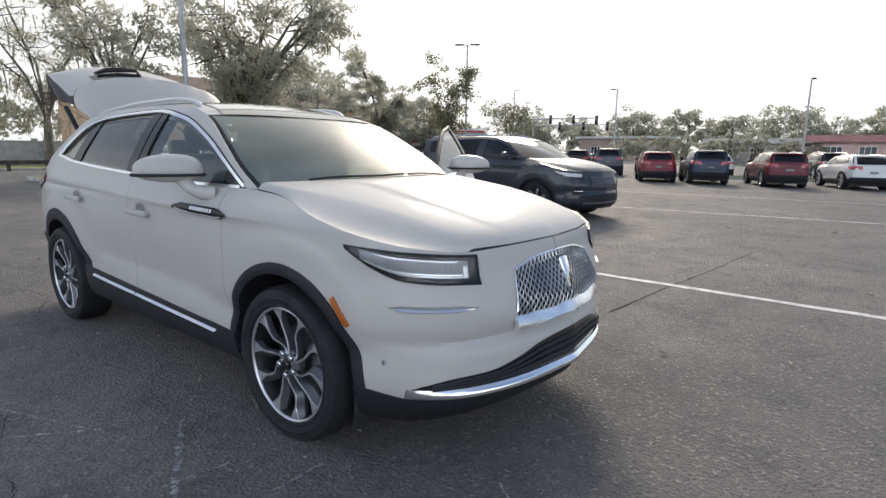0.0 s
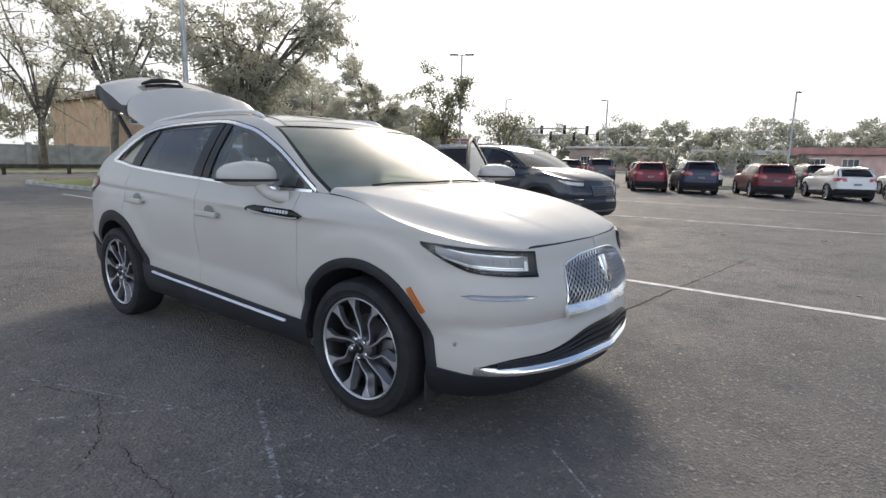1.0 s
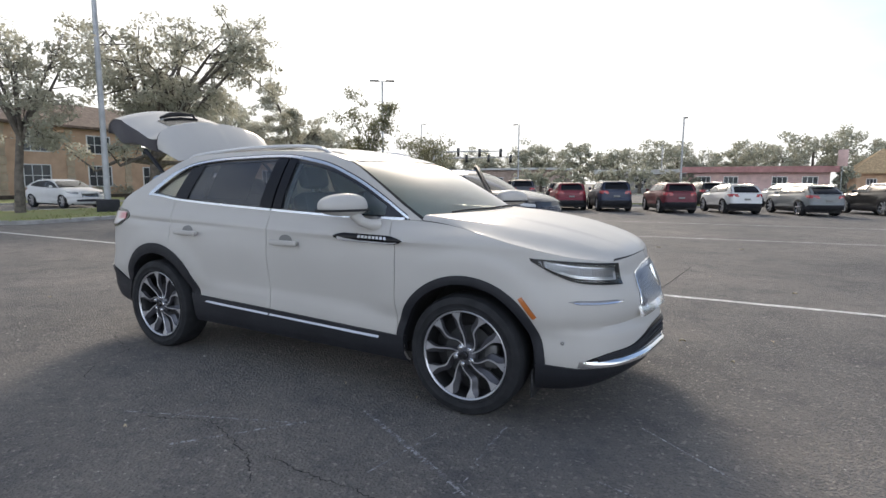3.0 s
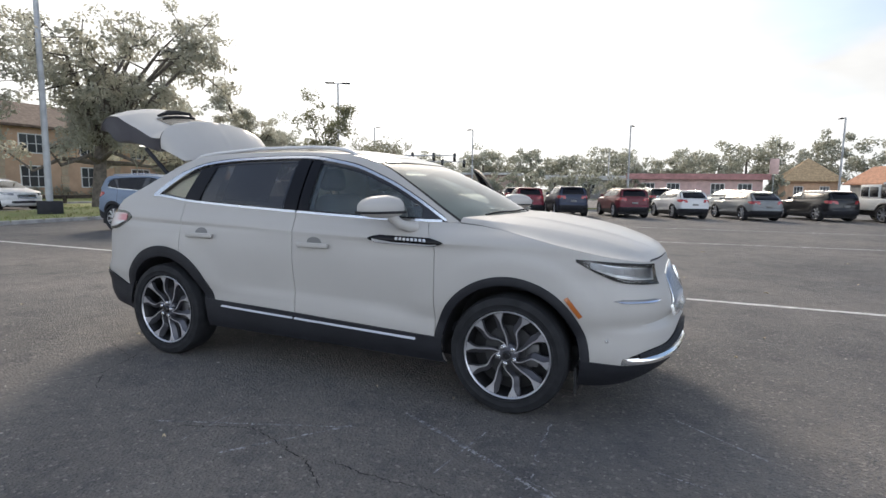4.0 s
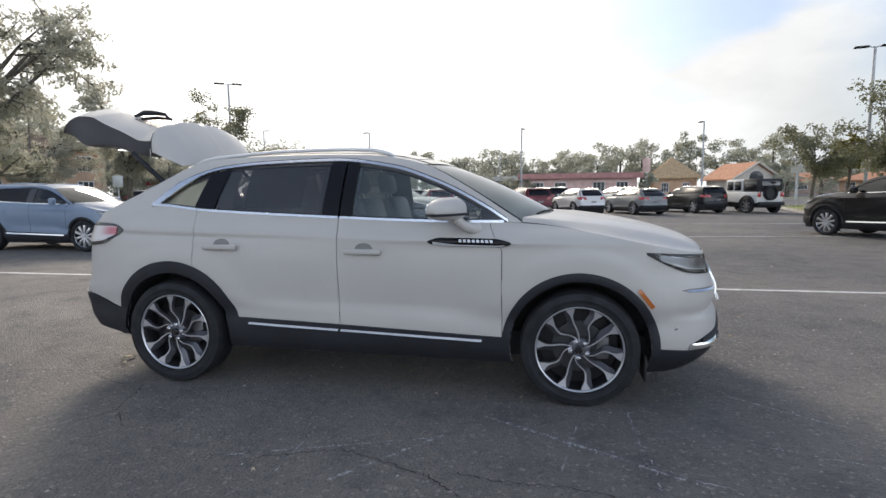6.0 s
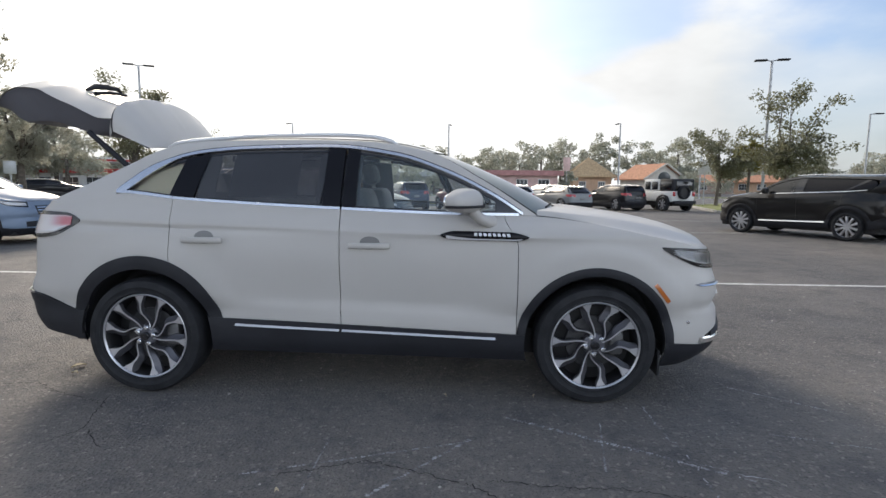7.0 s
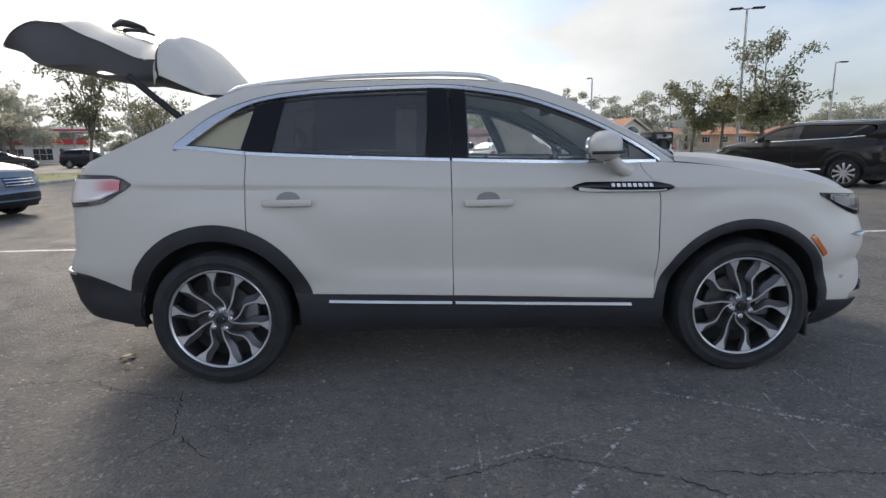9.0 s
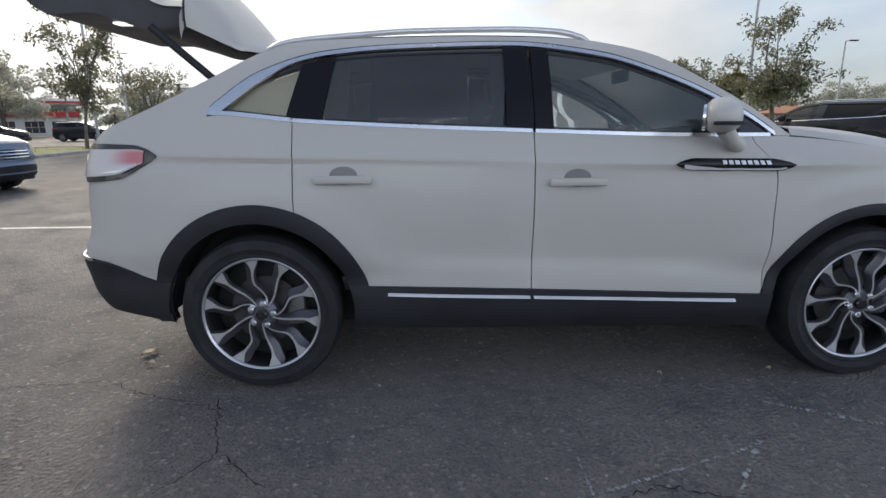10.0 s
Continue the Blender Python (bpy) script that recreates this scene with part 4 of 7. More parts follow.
    if near:
        # door gaps and pull handles
        for xs_ in (-1.235, -0.16, 0.94):
            seam = xskin([xs_ - 0.004, xs_ + 0.004], lambda x: 0.56 if abs(xs_ + 0.16) > 0.5 else 0.46, lambda x: SH.top(x) - 0.01, 0.002, 14, 0.003)
            both("door_gap", warped(seam, k, up), M_DARK, ob)
        for xs_, zs_ in ((-1.12, 1.0), (-0.10, 0.98)):
            pull = xskin(span(xs_, xs_ + 0.24, 6), lambda x: zs_ - 0.016, lambda x: zs_ + 0.014, 0.034, 3, 0.03)
            both("door_handle", warped(pull, k, up), pm, ob)
    if tail:
        for sy in (-1, 1):
            lamp_ = patch(lambda u, v: tail_panel(lerp(0.36, 0.53, u), sy * lerp(0.66, 1.02, v)) + Vector((-0.035, 0, 0)), 4, 5)
            put("tail_lamp", mesh_of("tail_lamp", *warped(lamp_, k, up), M_RED), ob)
    rb = sym_patch(lambda u, v: Vector((SH.tail(lerp(0.36, 0.60, u)) - 0.02 + 0.22 * abs(v) ** 4, 0.80 * v, lerp(0.36, 0.60, u))), 5, 13)
    put("rear_bumper", mesh_of("rear_bumper", *warped(rb, k), M_CLAD if clad else pm), ob)
    bm = bmesh.new()
    box(bm, (-2.385, -0.16, 0.80), (-2.345, 0.16, 0.90), 0.006)
    bmesh.ops.scale(bm, vec=k, verts=bm.verts)
    part("number_plate", bm, M_CUP, ob, "pale blank number plate")
    bm = bmesh.new()
    box(bm, (-2.1, -0.8, 0.2), (2.1, 0.8, 0.5), 0.03)
    bmesh.ops.scale(bm, vec=k, verts=bm.verts)
    part("underbody", bm, M_DARK, ob)
    for side in (-1, 1):
        bm = bmesh.new()
        box(bm, (0.60, side * 0.93 - 0.02, 1.16), (0.74, side * 1.09, 1.32), 0.04)
        bmesh.ops.scale(bm, vec=k, verts=bm.verts)
        part("door_mirror", bm, pm, ob)
        bm = bmesh.new()
        tube(bm, [(-1.3 - 0.9 * up, side * 0.57, 1.655), (-0.6, side * 0.57, 1.69), (0.05, side * 0.57, 1.665)], 0.017, 6)
        bmesh.ops.scale(bm, vec=k, verts=bm.verts)
        part("roof_rail", bm, M_SATIN, ob)
    for sx in (-1, 1):
        for side in (-1, 1):
            add_wheel(ob, sx * SH.AX * k[0], side, 0.4 * sx, yy=0.83 * k[1], spokes=spokes, dark=dark)
    return ob


def heading(x, y, hx, hy):
    return pose(x, y, 0, 0, 0, math.degrees(math.atan2(hy, hx)))


def row_car(rear_x, rear_y, lean, *args, **kw):
    h = Vector((-math.sin(radians(lean)), math.cos(radians(lean))))
    kx = kw.get("k", (1, 1, 1))[0]
    c = Vector((rear_x, rear_y)) + h * SH.AX * kx
    return parked_suv(args[0], heading(c.x, c.y, h.x, h.y), *args[1:], **kw)


row_car(-4.5, 24.2, 22, "red sport utility car parked rear end out", (0.16, 0.008, 0.022), k=(0.84, 0.85, 0.85))
row_car(-2.3, 24.2, 22, "dark blue sport utility car with silver roof rails", (0.020, 0.030, 0.062), k=(0.86, 0.87, 0.90))
row_car(0.6, 24.3, 22, "maroon sport utility car with tall grey wheels", (0.115, 0.010, 0.020), k=(0.87, 0.87, 0.86))
row_car(3.3, 25.1, 22, "silvery white sport utility car with dark lower trim", (0.62, 0.62, 0.62), k=(0.83, 0.85, 0.82), up=0.45)
row_car(6.35, 25.3, 22, "grey crossover car with sloping roof", (0.20, 0.21, 0.215), k=(0.90, 0.87, 0.80), up=0.35)
row_car(9.7, 27.0, 24, "black sport utility car parked in the row", (0.012, 0.012, 0.014), k=(0.90, 0.90, 0.86))
row_car(-8.0, 34.5, 22, "dark grey car in the second row", (0.03, 0.03, 0.034), k=(0.90, 0.90, 0.85))
row_car(-11.0, 34.0, 22, "black pickup-tall car in the second row", (0.02, 0.02, 0.024), k=(0.90, 0.90, 0.93))
row_car(-12.6, 33.2, 22, "dark brown sport utility car in the second row", (0.035, 0.022, 0.02), k=(0.90, 0.90, 0.90))
row_car(-8.9, 29.3, 22, "slate grey tall car in the second row", (0.07, 0.075, 0.09), k=(0.92, 0.90, 0.95))
row_car(-3.8, 33.5, 22, "pale silver car in the second row", (0.5, 0.5, 0.5), k=(0.90, 0.90, 0.76))
row_car(1.8, 33.5, 22, "black car in the second row", (0.015, 0.015, 0.017), k=(0.90, 0.90, 0.89))
row_car(6.3, 32.5, 22, "white sport utility car in the second row", (0.6, 0.6, 0.58), k=(0.90, 0.90, 0.85))
parked_suv("dark slate-blue sport utility car with black wheels", heading(-3.14, 8.60, 0.985, -0.17), (0.030, 0.035, 0.047), k=(1.05, 1.03, 1.02), up=0.75, dark=True, near=True, mesh=True)
parked_suv("light blue compact sport utility car beside a lawn", heading(-10.9, 7.45, 1, 0), (0.17, 0.225, 0.31), k=(0.95, 0.97, 0.97), bright=True, up=0.6, spokes=10, near=True)
parked_suv("glossy black three-row sport utility car with chrome sills", heading(9.7 + 0.87 * 0.86, 11.35 + 0.49 * 0.86, -0.49, 0.87), (0.004, 0.004, 0.005), k=(1.02, 1.02, 1.02), metal=0.0, bright=True, tail=False, up=0.95, spokes=10, near=True)
parked_suv("cream white sport utility car in a parking bay", heading(11.05, 5.60, 0.40, -0.917), (0.76, 0.74, 0.67), clad=False, metal=0.0, bright=True, tail=False, up=0.35, spokes=9, near=True)


# ---- the white car ----
hero = thing("sport_utility_car", "pearl white sport utility car with raised tailgate and one open door", "car")


def add(name, vf, material, parent=None, label=""):
    return put(name, mesh_of(name, *vf, material), parent or hero, label)


def bmp(name, material, build, parent=None, label="", m=None):
    bm = bmesh.new()
    build(bm)
    return part(name, bm, material, parent or hero, label, m=m)


for side in (0, 1):
    mir = (lambda vf: vf) if side == 0 else (lambda vf: mirrored(*vf))
    sg = -1 if side == 0 else 1
    add("rear_quarter", mir(flank(-2.7, -1.235)), M_WHITE)
    add("front_wing", mir(flank(0.94, 2.6)), M_WHITE)
    add("body_side", mir(GEO["band"]), M_WHITE)
    rear_door = add("rear_door", mir(flank(-1.235, -0.16)), M_WHITE)
    front_door = add("front_door", mir(flank(-0.16, 0.94)), M_WHITE, None, "open front door swung wide" if side else "")
    lo, hi = (lambda x: SH.top(x) + 0.014), (lambda x: SH.dlo(x) - 0.014)
    add("window", mir(GEO["glass_q"]), M_QUART, None, "tinted quarter window")
    add("window", mir(GEO["glass_r"]), M_PRIV, rear_door, "tinted rear side window")
    add("window", mir(GEO["glass_f"]), M_GLASS, front_door)
    if side == 0:
        add("window_sticker", xskin(span(-0.89, -0.45, 8), lambda x: 1.268, lambda x: SH.dlo(x) - 0.03, -0.019, 4, 0.001), M_PAPER, rear_door, "dark paper sheet stuck inside the window")
    add("mirror_sail", mir(GEO["glass_tri"]), M_BLACK, front_door)
    add("pillar", mir(GEO["pillar_d"]), M_DARKGLOSS)
    add("window_border", mir(xskin(span(-1.235, -1.13, 4), lo, hi, -0.009, 6, 0.003, 0.25)), M_DARKGLOSS)
    add("door_pillar", mir(xskin(span(-0.28, -0.168, 4), lo, hi, -0.002, 6, 0.03)), M_DARKGLOSS, rear_door)
    add("door_pillar", mir(xskin(span(-0.152, -0.07, 4), lo, hi, -0.002, 6, 0.03)), M_DARKGLOSS, front_door)
    # bright line round the side windows
    flat = lambda d: (lambda x: SH.top(x) - 0.004 + d)
    add("window_trim", mir(xskin(span(-1.235, -0.166, 14), flat(0), flat(0.016), 0.006, 3, 0.012)), M_SATIN, rear_door)
    add("window_trim", mir(xskin(span(-0.154, 0.945, 16), flat(0), flat(0.016), 0.006, 3, 0.012)), M_SATIN, front_door)
    add("window_trim", mir(xskin(span(-1.60, -1.24, 8), flat(0), flat(0.018), 0.006, 3, 0.012)), M_SATIN)
    add("window_trim", mir(xskin(span(-1.62, 0.97, 60), lambda x: max(SH.dlo(x) - 0.012 - 0.045 * sstep((-1.22 - x) / 0.28), min(SH.top(x) - 0.002, SH.dlo(x))), lambda x: SH.dlo(x) + 0.007, 0.006, 3, 0.012)), M_SATIN)
    for pa, pb in ((-1.60, -1.15), (-1.09, -0.28), (-0.07, 0.94)):
        add("window_border", mir(xskin(span(pa, pb, 14), lambda x: SH.dlo(x) - 0.034, lambda x: SH.dlo(x) - 0.010, -0.010, 2, 0.004)), M_BLACK)
        add("window_border", mir(xskin(span(pa, pb, 10), lambda x: SH.top(x) + 0.008, lambda x: min(SH.top(x) + 0.026, SH.dlo(x) - 0.006), -0.010, 2, 0.004)), M_BLACK)
    add("window_seal", mir(xskin(span(-1.61, 0.96, 60), lambda x: SH.dlo(x) + 0.008, lambda x: SH.dlo(x) + 0.014, 0.003, 2, 0.008)), M_DARK)
    # inner skin of doors and flanks
    inner = lambda a, b: cut_arches(SH, *skin(SH, span(a, b, 30), lambda s: 0.55, lambda s: SH.top(s) - 0.012, -0.07, 16, 0.0), r=0.47)
    add("door_card", mir(inner(-1.20, -0.17)), M_CREAM, rear_door, "cream inner door lining")
    add("door_card", mir(inner(-0.15, 0.93)), M_CREAM, front_door, "cream inner door lining")
    add("inner_lining", mir(cut_arches(SH, *skin(SH, span(-2.3, -1.2, 30), lambda s: 0.36, lambda s: SH.top(s) - 0.012, -0.07, 20, 0.0), r=0.47)), M_CREAM)
    add("inner_lining", mir(cut_arches(SH, *skin(SH, span(0.93, 2.1, 30), lambda s: 0.36, lambda s: SH.top(s) - 0.03, -0.07, 20, 0.0), r=0.47)), M_DARK)
    add("pillar_lining", mir(xskin(span(-1.60, -1.0, 8), lambda x: SH.dlo(x) - 0.02, lambda x: SH.edge(x) - 0.01, -0.05, 3, 0.0)), M_CREAM)
    add("pillar_lining", mir(xskin(span(-0.34, -0.06, 4), lo, hi, -0.05, 5, 0.02)), M_GREYIN)
    add("pillar_lining", mir(xskin(span(-1.22, -1.0, 4), lo, hi, -0.05, 5, 0.02)), M_CREAM)
    add("quarter_panel", mir(xskin(span(-1.58, -1.20, 10), lambda x: SH.top(x) + 0.02, lambda x: max(SH.top(x) + 0.022, SH.dlo(x) - 0.03), -0.04, 4, 0.02)), M_PALEPANEL, None, "cream trim panel behind the quarter window")
    # cladding, arches, wells
    zc = curve((-2.7, 0.63), (-2.25, 0.62), (-1.9, 0.515), (-1.0, 0.50), (0.95, 0.428), (1.9, 0.385), (2.1, 0.37), (2.6, 0.37))
    cl = lambda ss, off=0.016: cut_arches(SH, *skin(SH, ss, SH.bottom, zc, off, 7, 0.02))
    add("rear_valance", mir(cl([s for s in S_ALL if s <= -1.5])), M_CLAD)
    add("sill", mir(cl(span(-1.5, 1.5, 60))), M_CLAD)
    add("front_valance", mir(cl([s for s in S_ALL if s >= 1.5], 0.012)), M_CLAD)
    add("rear_bumper_trim", mir(skin(SH, span(-2.68, -2.28, 14), lambda s: zc(s) - 0.004, lambda s: zc(s) + 0.012, 0.016, 3, 0.012)), M_CHROME)
    for cx in (SH.AX, -SH.AX):
        add("arch_trim", mir(arch_lip(cx)), M_CLAD)
        add("wheel_arch", mir(wheel_well(cx)), M_DARK)
    bmp("air_deflector", M_DARK, lambda bm: box(bm, (SH.AX + 0.40, min(sg * 0.70, sg * 0.88), 0.17), (SH.AX + 0.415, max(sg * 0.70, sg * 0.88), 0.33), 0.004))
    # bright strips along the sills
    stripz = curve((-0.83, 0.462), (-0.16, 0.440), (0.81, 0.407))
    strip = lambda a, b: skin(SH, span(a, b, 24), lambda s: stripz(s) - 0.006, lambda s: stripz(s) + 0.006, 0.032, 3, 0.016, None, 0.018)
    add("sill_strip", mir(strip(-0.83, -0.168)), M_STRIP, rear_door)
    add("sill_strip", mir(strip(-0.150, 0.81)), M_STRIP, front_door)

    def handle(bm, x0, z):
        for i, (xa, xb, za, zb, ya, yb) in enumerate(((x0, x0 + 0.258, z - 0.022, z + 0.014, 0.018, 0.044), (x0 + 0.02, x0 + 0.06, z - 0.016, z + 0.010, -0.01, 0.03), (x0 + 0.20, x0 + 0.24, z - 0.016, z + 0.010, -0.01, 0.03))):
            y = SH.width(z)
            box(bm, (xa, sg * (y + min(ya, yb)) if sg > 0 else -(y + yb), za), (xb, sg * (y + yb) if sg > 0 else -(y + ya), zb), 0.011 if i == 0 else 0.003)

    def cup(bm, x0, z):
        y = SH.width(z)
        n = 20
        ring = [(x0 + 0.13 + 0.062 * math.cos(a), z + 0.012 + 0.040 * math.sin(a)) for a in (k * math.tau / n for k in range(n))]
        on = lambda x, zz, off: (x, sg * abs(xpt(x, zz, off).y), zz)
        c = bm.verts.new(on(x0 + 0.13, z + 0.014, 0.004))
        vs = [bm.verts.new(on(x, zz, 0.005)) for x, zz in ring]
        for k in range(n):
            bm.faces.new((c, vs[k], vs[(k + 1) % n]))
    for door, x0, z in ((rear_door, -1.14, 1.002), (front_door, -0.10, 0.980)):
        h = bmp("door_handle", M_WHITE, lambda bm: handle(bm, x0, z), door)
        # flat disc on the skin; its grey paints the shade of a hollow
        bmp("handle_cup", M_CUP, lambda bm: cup(bm, x0, z), door)
    # blade on the wing with plain bars for its letters
    zb = lambda s: lerp(1.045, 1.037, (s - 0.463) / 0.555)

    def blade_h(s):
        t = (s - 0.463) / 0.555
        return 0.021 * min(1, t / 0.14) ** 0.8 * min(1, (1 - t) / 0.14) ** 0.8 + 0.0008
    add("wing_blade", mir(skin(SH, span(0.463, 1.018, 40), lambda s: zb(s) - blade_h(s), lambda s: zb(s) + blade_h(s), 0.012, 4, 0.010)), M_DARKGLOSS, front_door, "black blade badge")
    add("blade_insert", mir(skin(SH, span(0.50, 0.67, 14), lambda s: zb(s) - blade_h(s) * 0.74, lambda s: zb(s) - blade_h(s) * lerp(0.02, 0.42, (s - 0.5) / 0.17), 0.016, 3, 0.004)), M_LAMPW, front_door)
    add("blade_line", mir(skin(SH, span(0.66, 0.975, 16), lambda s: zb(s) - blade_h(s) * 0.72, lambda s: zb(s) - blade_h(s) * 0.42, 0.016, 2, 0.004)), M_LAMPW, front_door)
    for k in range(8):
        s0 = 0.672 + 0.031 * k
        add("letter_bar", mir(skin(SH, span(s0, s0 + 0.020, 3), lambda s: zb(s) + 0.001, lambda s: zb(s) + 0.0115, 0.016, 2, 0.003)), M_LAMPW, front_door)

    # door mirror: a slim shell swept back towards its outer end
    mx_, my_ = 0.600, 1.020
    swept = lambda lx, ly, z: Vector((mx_ + 0.886 * lx + 0.46 * ly, sg * (my_ + 0.46 * lx - 0.886 * ly), z))

    def mirror_head(bm):
        n, k = 18, 28
        rows = []
        p = lambda v, e: math.copysign(abs(v) ** e, v)
        for i in range(n):
            a = math.pi * i / (n - 1)
            rows.append([])
            for j in range(k):
                b = math.tau * j / k
                lx, ly, lz = p(math.sin(a) * math.cos(b), 0.75), p(math.cos(a), 0.72), p(math.sin(a) * math.sin(b), 0.78)
                lx *= 0.088 if lx > 0 else 0.060
                lz *= (0.086 if lz > 0 else 0.062) * (1 - 0.18 * max(0, -ly))
                rows[-1].append(bm.verts.new(swept(lx, 0.165 * ly, 1.245 + lz)))
        for r0, r1 in zip(rows, rows[1:]):
            for j in range(k):
                bm.faces.new((r0[j], r0[(j + 1) % k], r1[(j + 1) % k], r1[j]))
        bmesh.ops.remove_doubles(bm, verts=bm.verts, dist=0.0004)
    dm = bmp("door_mirror", M_WHITE, mirror_head, front_door)
    bmp("mirror_neck", M_WHITE, lambda bm: tube(bm, [(0.775, sg * 0.87, 1.125), (0.745, sg * 0.92, 1.130), (0.70, sg * 0.955, 1.150), (0.65, sg * 0.975, 1.20)], [0.040, 0.034, 0.032, 0.036], 14), dm)

    def mirror_band(bm):
        pts = []
        for k in range(25):
            a = lerp(-1.65, 1.65, k / 24)
            c = math.cos(a)
            pts.append(swept(0.095 * max(0.0, c) ** 0.72 - (0.02 if c < 0 else 0), 0.171 * math.copysign(abs(math.sin(a)) ** 0.75, math.sin(a)), 1.224))
        tube(bm, pts, 0.0085, 6)
    bmp("mirror_band", M_DARK, mirror_band, dm, "dark line round the mirror shell")

    def mirror_glass(bm):
        rim = [(0.125 * math.copysign(abs(math.cos(a)) ** 0.7, math.cos(a)), 0.055 * math.copysign(abs(math.sin(a)) ** 0.7, math.sin(a))) for a in span(0, math.tau, 25)[:-1]]
        fr_ = [bm.verts.new(swept(-0.062, y, 1.247 + z)) for y, z in rim]
        bk_ = [bm.verts.new(swept(-0.050, y, 1.247 + z)) for y, z in rim]
        bm.faces.new(fr_)
        for k in range(24):
            bm.faces.new((fr_[k], fr_[(k + 1) % 24], bk_[(k + 1) % 24], bk_[k]))
    bmp("mirror_face", M_CHROME, mirror_glass, dm, "mirror glass")

    # head lamp
    sa, sb = GEO["lamp_s"]
    lo_, hi_ = GEO["lamp_lo"], GEO["lamp_hi"]
    lamp = add("headlamp", mir(GEO["lamp"]), M_DARKGLOSS, None, "slim headlamp with dark surround")
    band = lambda a, b, f0, f1, off=0.012, n=18: skin(SH, span(lerp(sa, sb, a), lerp(sa, sb, b), n), lambda s: lerp(lo_(s), hi_(s), f0), lambda s: lerp(lo_(s), hi_(s), f1), off, 4, 0.004)
    add("lamp_bowl", mir(band(0.15, 0.925, 0.22, 0.79, 0.009)), M_LAMPIN, lamp)
    add("running_light", mir(band(0.20, 0.915, 0.235, 0.285, 0.0125)), M_LAMPW, lamp)
    add("running_light", mir(band(0.89, 0.915, 0.285, 0.62, 0.0125, 5)), M_LAMPW, lamp)
    add("lamp_rim", mir(band(0.32, 0.88, 0.31, 0.345, 0.0125)), M_SATIN, lamp)
    for k in range(4):
        a = 0.40 + 0.13 * k
        add("lamp_fin", mir(band(a, a + 0.022, 0.40, 0.70, 0.0118, 3)), M_BLADE, lamp)
        add("projector", mir(band(a + 0.03, a + 0.105, 0.40, 0.66, 0.0105, 5)), M_BLADE, lamp)
    add("lamp_brow", mir(band(0.28, 0.86, 0.755, 0.785, 0.0135)), M_SATIN, lamp)
    add("lamp_cover", mir(band(0.08, 0.965, 0.08, 0.92, 0.017)), M_LAMPGLASS, lamp)
    # amber side marker beside the front arch
    mk = []
    for i in range(8):
        t = i / 7
        for j in range(3):
            x, z = lerp(1.768, 1.856, t) + (j - 1) * 0.010, lerp(0.760, 0.652, t) + (j - 1) * 0.007
            mk.append((xpt(x, z, 0.010 if 0 < i < 7 else 0.006), Vector((0, 1, 0))))
    add("side_marker", mir(skirted(mk, 8, 3, 0.012)), M_AMBER, None, "amber side marker")
    # bright dash under the head lamp
    sd0, sd1 = SH.s_of_x(2.03, 0.745), SH.s_of_y(0.60, 0.735)
    dz = lambda s: lerp(0.752, 0.738, (s - sd0) / (sd1 - sd0))
    fat = lambda s: max(0.12, min(1.0, (s - sd0) / 0.05, (sd1 - s) / 0.05))
    add("bumper_recess", mir(skin(SH, span(sd0, sd1, 20), lambda s: dz(s) - 0.012 * fat(s), lambda s: dz(s) + 0.012 * fat(s), 0.003, 3, 0.004)), M_BLADE)
    add("bumper_dash", mir(skin(SH, span(sd0 + 0.012, sd1 - 0.012, 20), lambda s: dz(s) - 0.007 * fat(s), lambda s: dz(s) + 0.002 * fat(s), 0.014, 3, 0.01, None, 0.006)), M_SATIN)
    # tail lamp
    tl = add("tail_lamp", mir(GEO["tail_lamp"]), M_BLACK, None, "tail lamp with smoked red and clear lens")
    s1 = SH.s_of_x(-1.845, 1.1)
    t_lo, t_hi = GEO["tail_lo"], GEO["tail_hi"]
    tband = lambda a, b, f0, f1, off: skin(SH, span(lerp(-2.42, s1, a), lerp(-2.42, s1, b), 16), lambda s: lerp(t_lo(s), t_hi(s), f0), lambda s: lerp(t_lo(s), t_hi(s), f1), off, 4, 0.004)
    add("clear_lens", mir(tband(0.0, 0.86, 0.15, 0.85, 0.013)), M_TAILW, tl)
    add("light_guide", mir(tband(0.34, 0.80, 0.19, 0.25, 0.0165)), M_LAMPW, tl)
    # roof rail
    rz = curve((-1.39, 1.598), (-1.33, 1.622), (-1.1, 1.652), (-0.65, 1.680), (-0.26, 1.684), (0.0, 1.672), (0.10, 1.650), (0.17, 1.615))
    bmp("roof_rail", M_RAIL, lambda bm: tube(bm, [(x, sg * lerp(0.60, 0.575, sstep((x + 1.4) / 0.5)), rz(x) - 0.012) for x in span(-1.39, 0.17, 30)], [0.008] + [0.0145] * 28 + [0.008], 10), None, "satin silver roof rail")
    # gas strut of the tailgate
    bmp("gas_strut", M_CLAD, lambda bm: tube(bm, [(-1.64, sg * 0.66, 1.45), (-1.90, sg * 0.66, 1.68)], 0.018, 10))
    bmp("strut_rod", M_SATIN, lambda bm: tube(bm, [(-1.52, sg * 0.66, 1.36), (-1.70, sg * 0.66, 1.50)], 0.007, 8))
    if side:
        add("quarter_lining", mir(xskin(span(-2.12, -1.16, 16), lambda x: SH.top(SH.s_of_x(x, 1.22)) - 0.08, lambda x: SH.edge(x) - 0.02, -0.05, 6, 0.01)), M_CREAM, None, "cream trim panel in the boot")
        hinge = Matrix.Translation((0.93, 0.92, 0)) @ Matrix.Rotation(radians(-66), 4, "Z") @ Matrix.Translation((-0.93, -0.92, 0))
        front_door.matrix_local = hinge
        frame_line = [xpt(x, SH.dlo(x) - 0.004, -0.012) for x in span(-0.15, 0.93, 22)]
